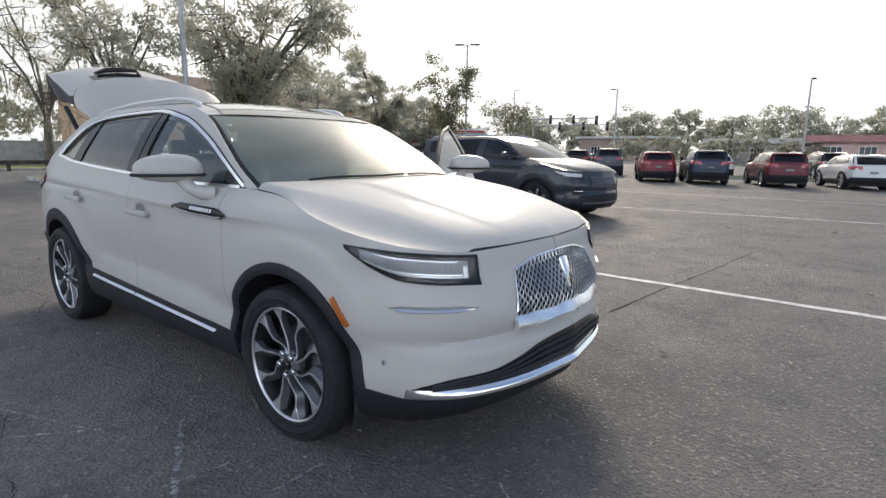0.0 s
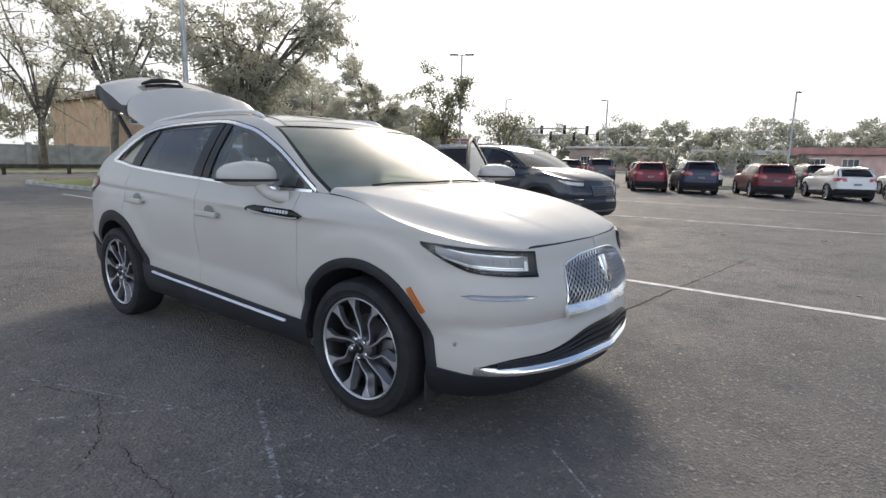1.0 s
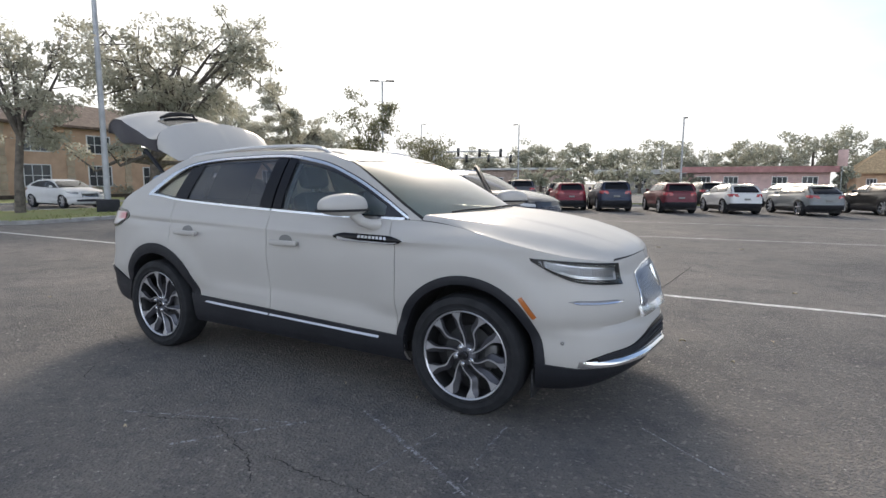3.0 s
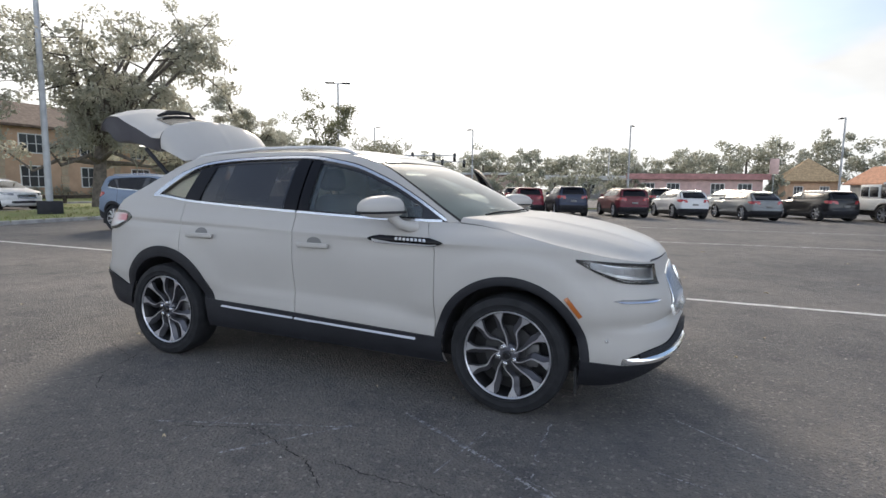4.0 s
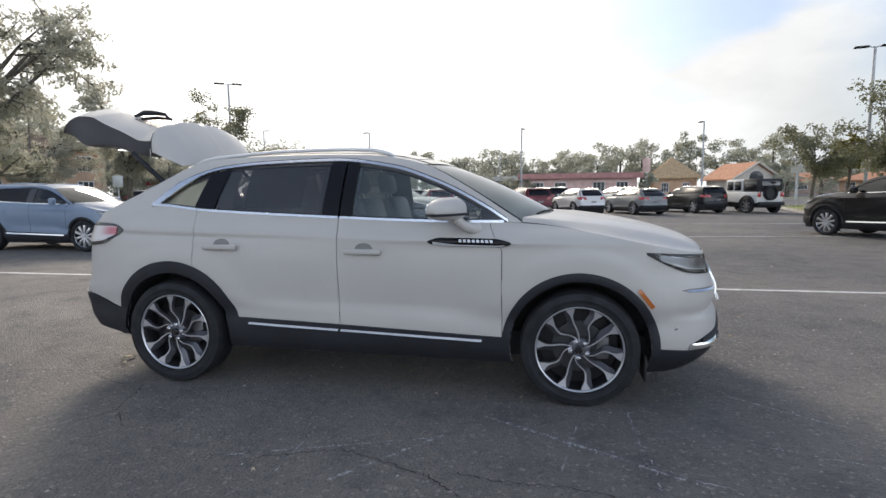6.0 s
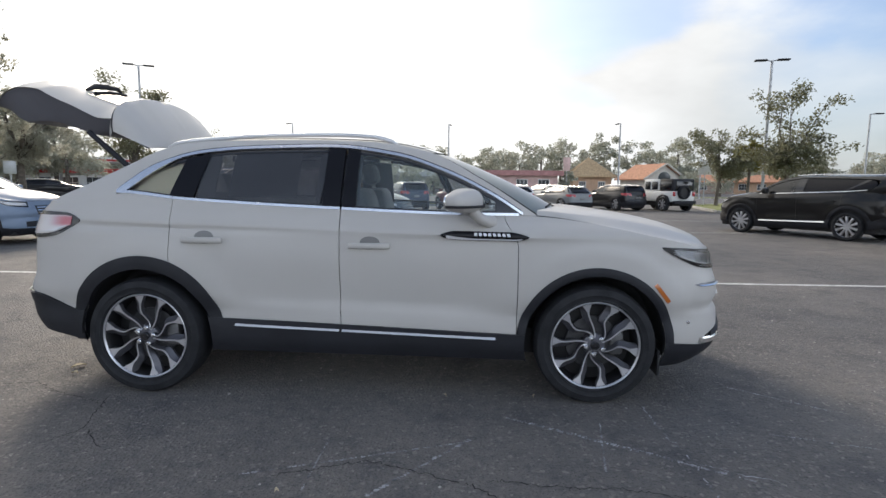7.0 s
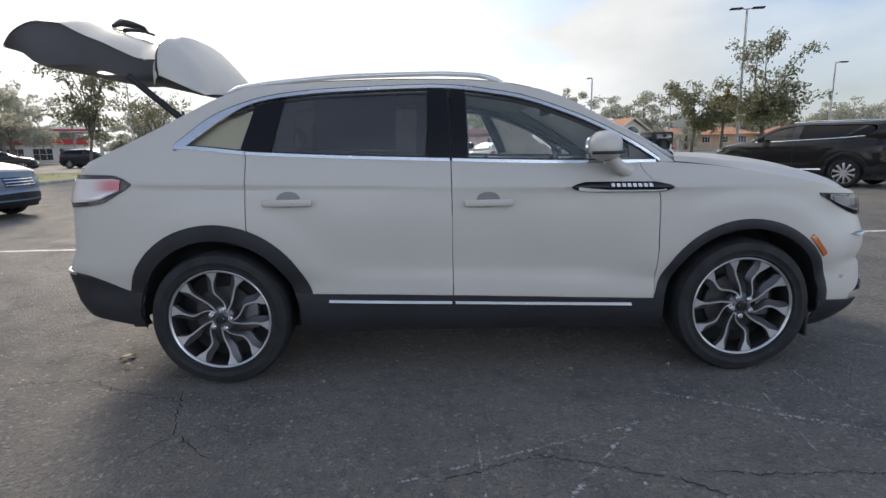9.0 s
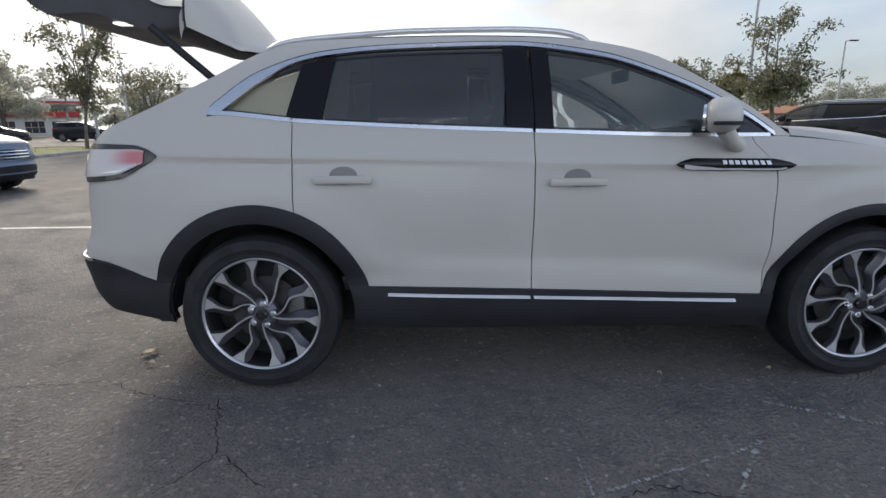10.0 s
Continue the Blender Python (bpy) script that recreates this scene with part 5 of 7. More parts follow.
        frame_line = [(p.x, -p.y, p.z) for p in frame_line]
        bmp("window_frame", M_CLAD, lambda bm: tube(bm, frame_line, 0.019, 8), front_door, "bare window frame of the open door")
        bmp("window_frame", M_CLAD, lambda bm: tube(bm, [frame_line[0], (-0.15, 0.87, 1.19)], 0.022, 8), front_door)

# bonnet, roof, glass
add("bonnet", sym_patch(lambda u, v: hood_pt(u * 0.9985, v * 0.9965), 48, 121), M_WHITE)
add("bonnet_gap", sym_patch(lambda u, v: hood_pt(u, v) - Vector((0, 0, 0.006)), 20, 33), M_DARK)
add("roof", GEO["roof"], M_WHITE)
add("roof_glass", sym_patch(lambda u, v: roof_pt(lerp(0.055, 0.93, u), v * 0.84, 0.005), 14, 13), M_BLACK, None, "dark panoramic roof glass")
add("header_trim", sym_patch(lambda u, v: roof_pt(lerp(-0.005, 0.05, u), v * 0.86, 0.004), 3, 17), M_BLACK)
add("headlining", sym_patch(lambda u, v: roof_pt(u, v * 0.97, -0.035), 10, 9), M_CREAM, None, "pale headlining")
shield = add("windscreen", sym_patch(lambda u, v: shield_pt(lerp(0.02, 0.985, u), -v * 0.965, -0.002), 16, 25), M_SHIELD)
add("screen_border", join(sym_patch(lambda u, v: shield_pt(lerp(0.0, 0.035, u), v * 0.985, -0.005), 3, 25), patch(lambda u, v: shield_pt(u, lerp(-0.995, -0.955, v), -0.005), 16, 3), patch(lambda u, v: shield_pt(u, lerp(0.955, 0.995, v), -0.005), 16, 3), sym_patch(lambda u, v: shield_pt(lerp(0.965, 1.0, u), v * 0.985, -0.005), 3, 25)), M_DARK, shield)
add("scuttle", sym_patch(lambda u, v: lerp(hood_pt(0.0, v * 0.97), shield_pt(0.0, v * 0.97), u) + Vector((0, 0, -0.012)), 3, 21), M_DARK, None, "black scuttle panel below the windscreen")
for y0 in (-0.55, 0.12):
    bmp("wiper", M_DARK, lambda bm: tube(bm, [tuple(shield_pt(0.030 + 0.006 * math.sin(k), (y0 + 0.09 * k) / 0.8, 0.008)) for k in range(8)], 0.006, 6))

# grille
yw = curve((0.60, 0.425), (0.66, 0.42), (0.78, 0.39), (0.865, 0.355), (0.905, 0.33))
g_lo = curve((0.0, 0.675), (0.06, 0.668), (0.16, 0.655), (0.42, 0.672))
g_hi = curve((0.0, 0.905), (0.2, 0.897), (0.34, 0.875), (0.42, 0.85))


def grille_pts(y, f, off):
    z = lerp(g_lo(abs(y)), g_hi(abs(y)), f)
    k = yw(z) / 0.40
    return nose_pt(y * k, z, off)


gv = [(grille_pts(y, j / 7, 0.004), Vector((-1, 0, 0))) for y in span(-0.40, 0.40, 25) for j in range(8)]
grille = add("grille", skirted(gv, 25, 8, 0.02), M_DARK, None, "bright leaf-pattern grille")
for k in range(45):
    y0 = lerp(-0.388, 0.388, k / 44)
    n = 13

    def rib(bm, y0=y0, k=k):
        tube(bm, [grille_pts(y0 + (0.0062 if (i + k) % 2 else -0.0062) * (0 if i in (0, n - 1) else 1), i / (n - 1), 0.011) for i in range(n)], 0.0040, 6)
    bmp("grille_rib", M_GRILLE, rib, grille)
bmp("grille_frame", M_CHROME, lambda bm: tube(bm, [grille_pts(y, 1.0, 0.006) for y in span(-0.40, 0.40, 30)], 0.006, 6), grille)
for sg in (-1, 1):
    bmp("grille_frame", M_CHROME, lambda bm: tube(bm, [grille_pts(sg * 0.40, f, 0.006) for f in span(0, 1, 12)], 0.006, 6), grille)
notch = lambda y: 0.018 * (1 if 0.09 < abs(y) < 0.30 else sstep(1 - max(0.09 - abs(y), abs(y) - 0.30) / 0.08))
cv = []
for y in span(-0.425, 0.425, 41):
    zb_ = 0.634 - 0.006 * sstep(1 - abs(y) / 0.10) - 0.014 * sstep((abs(y) - 0.12) / 0.30)
    for j in range(5):
        z = lerp(zb_, g_lo(abs(y)) + 0.004 + notch(y) * 0.6, j / 4)
        cv.append((nose_pt(y * yw(z) / 0.40 * 0.955, z, 0.046 - 0.036 * (j / 4)), Vector((-1, 0, 0))))
add("grille_sill", skirted(cv, 41, 5, 0.02), M_SATIN, grille, "polished lower grille bar")
bmp("grille_badge", M_CHROME, lambda bm: (box(bm, (-0.012, -0.034, -0.078), (0.014, 0.034, 0.078), 0.011, Matrix.Translation(nose_pt(0, 0.80, 0.012)) @ Matrix.Rotation(radians(-22), 4, "Y"))), grille, "plain upright badge")

# lower intake, bright lip
i_hi = curve((0.0, 0.548), (0.25, 0.530), (0.42, 0.488), (0.55, 0.462), (0.70, 0.455), (0.80, 0.430), (0.84, 0.408))
i_lo = curve((0.0, 0.412), (0.6, 0.41), (0.84, 0.402))
intake = add("lower_intake", nose_skin(span(-0.83, 0.83, 61), i_lo, i_hi, 0.004, 7, 0.02), M_BLACK)
for f in (0.25, 0.5, 0.75):
    bmp("intake_slat", M_CLAD, lambda bm: tube(bm, [nose_pt(y, lerp(i_lo(abs(y)), i_hi(abs(y)), f), 0.008) for y in span(-0.78, 0.78, 49)], 0.008, 6), intake)
l_z = curve((0.0, 0.392), (0.5, 0.394), (0.84, 0.398))
add("bumper_lip", nose_skin(span(-0.84, 0.84, 61), lambda y: l_z(y) - 0.018, lambda y: l_z(y) + 0.016, 0.040, 6, 0.03, 0.026), M_CHROME, None, "bright chrome lip of the front bumper")
bmp("parking_sensor", M_SATIN, lambda bm: lathe(bm, [(0.001, -0.006), (0.011, -0.005), (0.013, 0.004)], 14), m=Matrix.Translation(xpt(2.0, 0.515, 0.003)))
bmp("underbody", M_DARK, lambda bm: box(bm, (-1.9, -0.70, 0.24), (2.05, 0.70, 0.42), 0.03))
bmp("cabin_floor", M_GREYIN, lambda bm: box(bm, (-1.9, -0.74, 0.42), (1.0, 0.74, 0.50), 0.02))
bmp("boot_sill", M_CLAD, lambda bm: box(bm, (-2.33, -0.62, 0.66), (-2.24, 0.62, 0.76), 0.02))

# raised tailgate: the roof spoiler stands on edge, the window and the lower panel lie back from it
z_mid = curve((-2.635, 1.945), (-2.57, 2.060), (-2.50, 2.110), (-2.365, 2.108), (-2.23, 2.070), (-2.126, 2.030), (-1.95, 1.975), (-1.85, 1.952), (-1.73, 1.950))
z_paint = curve((-2.635, 1.868), (-2.55, 1.930), (-2.49, 1.956), (-2.40, 1.976), (-2.235, 1.960), (-2.18, 1.930), (-2.10, 1.890), (-2.02, 1.857), (-1.93, 1.812), (-1.83, 1.772), (-1.73, 1.768))
z_und = curve((-2.635, 1.860), (-2.56, 1.835), (-2.485, 1.779), (-2.40, 1.752), (-2.22, 1.753), (-2.07, 1.715), (-1.87, 1.663), (-1.73, 1.683))
g_w = curve((-2.635, 0.545), (-2.55, 0.585), (-2.42, 0.622), (-2.235, 0.660), (-2.10, 0.652), (-1.73, 0.645))
arc_z = curve((0.0, 1.966), (0.05, 1.966), (0.30, 1.946), (0.40, 1.922), (0.48, 1.905), (0.58, 1.858))


def gate_pt(x, v):
    """Outer skin behind the spoiler: v from -1 to 1 across."""
    a = abs(v)
    tuck = 0.05 * sstep((-2.45 - x) / 0.18) * (1 - a * a)
    return Vector((x - tuck, v * g_w(x), lerp(z_mid(x), z_paint(x), a ** 2.1)))


def spoiler_rim(v):
    a = abs(v)
    if a <= 0.8:
        y = 0.58 * a / 0.8
        return Vector((-1.745 + 0.012 * a, math.copysign(y, v), arc_z(y)))
    t = (a - 0.8) / 0.2
    p, q, r = Vector((-1.733, 0.58, 1.858)), Vector((-1.735, 0.665, 1.80)), Vector((-1.737, 0.643, 1.68))
    w = (1 - t) ** 2 * p + 2 * t * (1 - t) * q + t * t * r
    return Vector((w.x, math.copysign(w.y, v), w.z))


def spoiler_pt(u, v):
    a = abs(v)
    foot = Vector((-1.515 + 0.01 * (1 - a * a), 0.61 * v, 1.577 + 0.028 * (1 - a ** 3)))
    p = foot.lerp(spoiler_rim(v), u)
    swell = math.sin(math.pi * u) * (1 - a ** 4)
    ridge = 0.004 * math.exp(-((v + 0.05) / 0.05) ** 2) * math.sin(math.pi * u)
    return p + Vector((0.018 * swell + ridge, 0, 0.010 * swell))


vv = span(-1, 1, 61)
gx = span(-2.635, -1.742, 34)
tailgate = add("tailgate", ([gate_pt(x, v) for x in gx for v in vv], grid_faces(34, 61, True)), M_WHITE, None, "raised tailgate")
sp_rows = [[spoiler_pt(u, v) for v in vv] for u in span(0, 1, 12)]
sp_rows += [[spoiler_rim(v) + Vector((-0.012, 0, 0.002)) for v in vv], [spoiler_rim(v) * 1.0 + Vector((-0.03, -0.012 * v, -0.012)) for v in vv], [spoiler_rim(v) + Vector((-0.05, -0.03 * v, -0.05)) for v in vv]]
add("roof_spoiler", ([p for r in sp_rows for p in r], grid_faces(15, 61)), M_WHITE, tailgate, "painted roof spoiler standing on edge")
add("spoiler_back", ([spoiler_pt(u, v * 0.97) + Vector((-0.03, 0, -0.004)) for u in span(0, 0.97, 8) for v in vv], grid_faces(8, 61, True)), M_TRIMGREY, tailgate, "dark underside of the spoiler")
add("inner_panel", ([Vector((x, v * g_w(x) * (0.985 if abs(v) > 0.92 else 0.96), lerp(z_paint(x) - 0.004, z_und(x), sstep((1 - abs(v)) * 9)))) for x in gx for v in vv], grid_faces(34, 61)), M_TRIMGREY, tailgate, "dark inner panel")
add("rear_window", ([gate_pt(x, v * 0.62) + Vector((0, 0, 0.005)) for x in span(-2.08, -1.80, 12) for v in span(-1, 1, 17)], grid_faces(12, 17, True)), M_DARKGLOSS, tailgate, "dark rear window")
lift = lambda x, v, h: gate_pt(x, v) + Vector((0, 0, h))
wiper = bmp("rear_wiper", M_DARK, lambda bm: tube(bm, [lift(-2.124, -0.52, 0.010), lift(-2.13, -0.36, 0.030), lift(-2.13, -0.18, 0.034), lift(-2.126, 0.03, 0.038), lift(-2.10, 0.06, 0.0)], [0.010, 0.022, 0.022, 0.014, 0.014], 8), tailgate)
bmp("wiper_blade", M_DARK, lambda bm: tube(bm, [lift(-2.06, -0.52, 0.012), lift(-2.07, -0.25, 0.014), lift(-2.07, 0.05, 0.014)], 0.010, 6), wiper)
bmp("gate_seam", M_DARK, lambda bm: tube(bm, [spoiler_rim(v) + Vector((-0.012, 0, -0.004)) for v in vv], 0.005, 5), tailgate)
bmp("gate_lamp", M_GLOWLAMP, lambda bm: box(bm, (-2.13, -0.55, 1.712), (-2.06, -0.48, 1.722), 0.005), tailgate, "small lit lamp on the inner panel")

# cabin


def cushion(bm, lo, hi, m=None, bevel=0.05):
    box(bm, lo, hi, bevel, m)


def front_seat(y):
    st = bmp("seat", M_SEAT, lambda bm: cushion(bm, (-0.02, y - 0.26, 0.60), (0.52, y + 0.26, 0.78), None, 0.06), None, "grey leather seat")
    lean = Matrix.Translation((0.02, y, 0.72)) @ Matrix.Rotation(radians(-14), 4, "Y")
    bmp("backrest", M_SEAT, lambda bm: cushion(bm, (-0.10, -0.25, 0.0), (0.06, 0.25, 0.62), lean, 0.06), st)
    bmp("backrest_shell", M_GREYIN, lambda bm: cushion(bm, (-0.125, -0.24, 0.02), (-0.08, 0.24, 0.60), lean, 0.03), st)
    bmp("headrest", M_SEAT, lambda bm: cushion(bm, (-0.09, -0.14, 0.655), (0.02, 0.14, 0.83), lean, 0.045), st)
    for d in (-0.05, 0.05):
        bmp("headrest_post", M_SATIN, lambda bm: tube(bm, [lean @ Vector((-0.04, d, 0.58)), lean @ Vector((-0.04, d, 0.68))], 0.008, 6), st)


front_seat(-0.38)
front_seat(0.38)
bench = bmp("rear_bench", M_CREAM, lambda bm: cushion(bm, (-1.05, -0.68, 0.60), (-0.50, 0.68, 0.80), None, 0.06), None, "cream leather rear bench")
lean = Matrix.Translation((-1.02, 0, 0.74)) @ Matrix.Rotation(radians(-20), 4, "Y")
bmp("backrest", M_CREAM, lambda bm: cushion(bm, (-0.12, -0.68, 0.0), (0.05, 0.68, 0.58), lean, 0.06), bench)
for y in (-0.42, 0.0, 0.42):
    bmp("headrest", M_CREAM, lambda bm: cushion(bm, (-0.09, y - 0.13, 0.56), (0.02, y + 0.13, 0.74), lean, 0.045), bench)
bmp("dashboard", M_GREYIN, lambda bm: (cushion(bm, (0.78, -0.76, 0.78), (1.16, 0.76, 1.10), None, 0.07), cushion(bm, (0.72, 0.20, 1.0), (0.90, 0.60, 1.14), None, 0.04)))
bmp("centre_console", M_GREYIN, lambda bm: cushion(bm, (0.0, -0.11, 0.5), (0.85, 0.11, 0.86), None, 0.04))
wheel_m = Matrix.Translation((0.60, 0.38, 1.02)) @ Matrix.Rotation(radians(-66), 4, "Y")
sw = bmp("steering_wheel", M_DARK, lambda bm: tube(bm, [wheel_m @ Vector((0.185 * math.cos(a), 0.185 * math.sin(a), 0)) for a in span(0, math.tau, 33)], 0.015, 8, False))
bmp("steering_hub", M_GREYIN, lambda bm: cushion(bm, (-0.07, -0.16, -0.02), (0.05, 0.16, 0.03), wheel_m, 0.02), sw)
bmp("rear_view_mirror", M_DARK, lambda bm: box(bm, (0.50, -0.12, 1.46), (0.53, 0.12, 1.53), 0.01))
for sx in (-1, 1):
    for side in (-1, 1):
        add_wheel(hero, sx * SH.AX, side, 0.56 if sx > 0 else 0.0, True)


# ---- trees ----
def leaf_mat(name, colour, back):
    m = bpy.data.materials.new(name)
    m.use_nodes = True
    nt = m.node_tree
    nt.nodes.clear()
    out = nt.nodes.new("ShaderNodeOutputMaterial")
    geo = nt.nodes.new("ShaderNodeNewGeometry")
    hs = nt.nodes.new("ShaderNodeHueSaturation")
    hs.inputs["Color"].default_value = (*colour, 1)
    mr = nt.nodes.new("ShaderNodeMapRange")
    mr.inputs["To Min"].default_value, mr.inputs["To Max"].default_value = 0.55, 1.6
    hr = nt.nodes.new("ShaderNodeMapRange")
    hr.inputs["To Min"].default_value, hr.inputs["To Max"].default_value = 0.47, 0.52
    nt.links.new(geo.outputs["Random Per Island"], mr.inputs["Value"])
    nt.links.new(geo.outputs["Random Per Island"], hr.inputs["Value"])
    nt.links.new(mr.outputs["Result"], hs.inputs["Value"])
    nt.links.new(hr.outputs["Result"], hs.inputs["Hue"])
    d = nt.nodes.new("ShaderNodeBsdfPrincipled")
    d.inputs["Roughness"].default_value = 0.5
    nt.links.new(hs.outputs["Color"], d.inputs["Base Color"])
    t = nt.nodes.new("ShaderNodeBsdfTranslucent")
    t.inputs["Color"].default_value = (*back, 1)
    mx = nt.nodes.new("ShaderNodeMixShader")
    mx.inputs["Fac"].default_value = 0.5
    nt.links.new(d.outputs["BSDF"], mx.inputs[1])
    nt.links.new(t.outputs["BSDF"], mx.inputs[2])
    nt.links.new(mx.outputs["Shader"], out.inputs["Surface"])
    return m


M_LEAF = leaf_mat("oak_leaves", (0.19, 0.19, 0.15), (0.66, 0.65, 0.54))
M_LEAF2 = leaf_mat("magnolia_leaves", (0.105, 0.11, 0.078), (0.27, 0.27, 0.165))
M_LEAF3 = leaf_mat("yellowing_leaves", (0.15, 0.14, 0.045), (0.25, 0.22, 0.06))
# far foliage: aerial haze is put into the colour as a paler tone
M_LEAFFAR = leaf_mat("haze_paled_oak_leaves", (0.235, 0.25, 0.20), (0.50, 0.50, 0.41))
M_MOSS = leaf_mat("hanging_moss", (0.20, 0.20, 0.165), (0.30, 0.29, 0.22))
M_BARK = mat("grey_bark", (0.14, 0.12, 0.10), 0.9, var=0.4, vscale=6, bump=0.8, bscale=22)


def leaf_cloud(rng, centres, spread, per, size, flat=0.75):
    """Small four-cornered leaves scattered round each centre."""
    c = np.repeat(np.asarray(centres, float), per, axis=0)
    n = len(c)
    off = rng.normal(0, 1, (n, 3))
    off /= np.maximum(1e-6, np.linalg.norm(off, axis=1, keepdims=True))
    off *= spread * rng.uniform(0.15, 1.0, (n, 1)) ** 0.6
    off[:, 2] *= flat
    p = c + off
    a = rng.normal(0, 1, (n, 3))
    a /= np.linalg.norm(a, axis=1, keepdims=True)
    b = np.cross(a, rng.normal(0, 1, (n, 3)))
    b /= np.maximum(1e-6, np.linalg.norm(b, axis=1, keepdims=True))
    s = size * rng.uniform(0.6, 1.3, (n, 1))
    bend = np.cross(a, b) * s * 0.18
    v = np.stack([p - a * s, p + b * s * 0.45 + bend, p + a * s, p - b * s * 0.45 + bend], 1).reshape(-1, 3)
    f = [(4 * i, 4 * i + 1, 4 * i + 2, 4 * i + 3) for i in range(n)]
    return v, f


def tree(label, x, y, height, radius, trunk_r, seed, per=60, size=0.11, fork=0.3, bark=None, leaf=None, limbs=8, twigs=4, lean=0.0, moss=0, gaps=0.0, name="tree", group="trees", low=0.42, shift=(0, 0), clump=0.15, arms=0):
    rng = np.random.default_rng(seed)
    ob = thing(name, label, "tree", group, pose(x, y, 0))
    bm = bmesh.new()
    fz = height * fork
    bend = rng.uniform(-0.03, 0.03, 2) * height
    stem = [(0, 0, -0.05), (bend[0] * 0.3, bend[1] * 0.3, fz * 0.5), (bend[0], bend[1], fz)]
    tube(bm, stem, [trunk_r * 1.35, trunk_r, trunk_r * 0.85], 10)
    tips = []
    for k in range(limbs):
        a = math.tau * (k + rng.uniform(-0.3, 0.3)) / limbs
        top = rng.uniform(low, 1.0)
        reach = radius * math.sin(math.pi * min(1.0, 0.28 + 0.62 * (1 - top) / (1 - low) * 0.9 + 0.12)) * rng.uniform(0.7, 1.05)
        end = np.array([bend[0] + reach * math.cos(a) + lean * height * (top - fork), bend[1] + reach * math.sin(a), height * (0.05 + 0.90 * top)]) + np.array([shift[0], shift[1], 0]) * (0.3 + 0.7 * top)
        st = np.array([bend[0], bend[1], fz * rng.uniform(0.85, 1.0)])
        m1 = lerp(st, end, 0.4) + np.array([0, 0, 0.10 * height]) * rng.uniform(0.3, 1) + rng.normal(0, 0.04 * radius, 3)
        m2 = lerp(st, end, 0.75) + rng.normal(0, 0.06 * radius, 3) + np.array([0, 0, 0.04 * height])
        tube(bm, [tuple(st), tuple(m1), tuple(m2), tuple(end)], [trunk_r * 0.55, trunk_r * 0.36, trunk_r * 0.2, trunk_r * 0.06], 7)
        heart = np.array([bend[0] + shift[0] * 0.7, bend[1] + shift[1] * 0.7, height * (low + 0.25)])
        for j in range(twigs):
            base = lerp(m1, end, rng.uniform(0.0, 0.95))
            out_ = base - heart
            out_ /= max(0.2, np.linalg.norm(out_))
            tip = base + (out_ * 0.55 + rng.normal(0, 0.55, 3) * np.array([1, 1, 0.75])) * 0.38 * radius
            tip[2] = max(tip[2], height * low * 0.8)
            elbow = lerp(base, tip, 0.5) + rng.normal(0, 0.04, 3) * radius
            tube(bm, [tuple(base), tuple(elbow), tuple(tip)], [trunk_r * 0.16, trunk_r * 0.10, trunk_r * 0.04], 5)
            for q in range(3):
                b2 = lerp(elbow, tip, rng.uniform(0.0, 1.0))
                t2 = b2 + (out_ * 0.35 + rng.normal(0, 0.6, 3) * np.array([1, 1, 0.7])) * 0.20 * radius
                tube(bm, [tuple(b2), tuple(t2)], [trunk_r * 0.06, trunk_r * 0.02], 4)
                tips.append(t2)
            tips.append(tip)
        tips += [end, m2]
    for k in range(arms):
        # long bare limbs that reach out low
        a = math.tau * (k + rng.uniform(-0.25, 0.25)) / arms
        reach = radius * rng.uniform(0.95, 1.35)
        way_ = np.array([math.cos(a), math.sin(a), 0.0])
        st = np.array([bend[0] * 0.8, bend[1] * 0.8, fz * rng.uniform(0.72, 0.95)])
        knots = [st + way_ * reach * f + np.array([0, 0, g]) * height + rng.normal(0, 0.05, 3) * radius * (f > 0) for f, g in ((0, 0), (0.3, 0.01), (0.65, -0.01), (1.0, 0.05))]
        tube(bm, [tuple(q) for q in knots], [trunk_r * 0.5, trunk_r * 0.36, trunk_r * 0.22, trunk_r * 0.06], 7)
        for j in range(5):
            base = lerp(knots[1], knots[3], rng.random())
            tip = base + rng.normal(0, 0.5, 3) * np.array([1, 1, 0.5]) * 0.3 * radius + np.array([0, 0, 0.25])
            tube(bm, [tuple(base), tuple(tip)], [trunk_r * 0.1, trunk_r * 0.03], 5)
            tips += [tip, lerp(base, tip, 0.6)]
    part("trunk", bm, bark or M_BARK, ob)
    tips = np.array([t for t in tips if rng.random() > gaps])
    v, f = leaf_cloud(rng, tips, radius * clump, int(per * 0.8) + 1, size, 0.65)
    put("crown", mesh_of("crown", v, f, leaf or M_LEAF, smooth=False), ob)
    if moss:
        vs, fs = [], []
        low_tips = tips[tips[:, 2] < height * 0.75]
        for k in range(moss):
            c = low_tips[rng.integers(len(low_tips))] + rng.normal(0, radius * 0.12, 3)
            ln, w, a = rng.uniform(0.5, 1.6), rng.uniform(0.02, 0.07), rng.uniform(0, math.tau)
            dx, dy = w * math.cos(a), w * math.sin(a)
            o = len(vs)
            sway = rng.normal(0, 0.08, 2)
            vs += [c + (-dx, -dy, 0), c + (dx, dy, 0), c + (dx * 0.8 + sway[0], dy * 0.8 + sway[1], -ln * 0.6), c + (-dx * 0.8 + sway[0], -dy * 0.8 + sway[1], -ln * 0.5), c + (sway[0], sway[1], -ln)]
            fs += [(o, o + 1, o + 2, o + 3), (o + 3, o + 2, o + 4)]
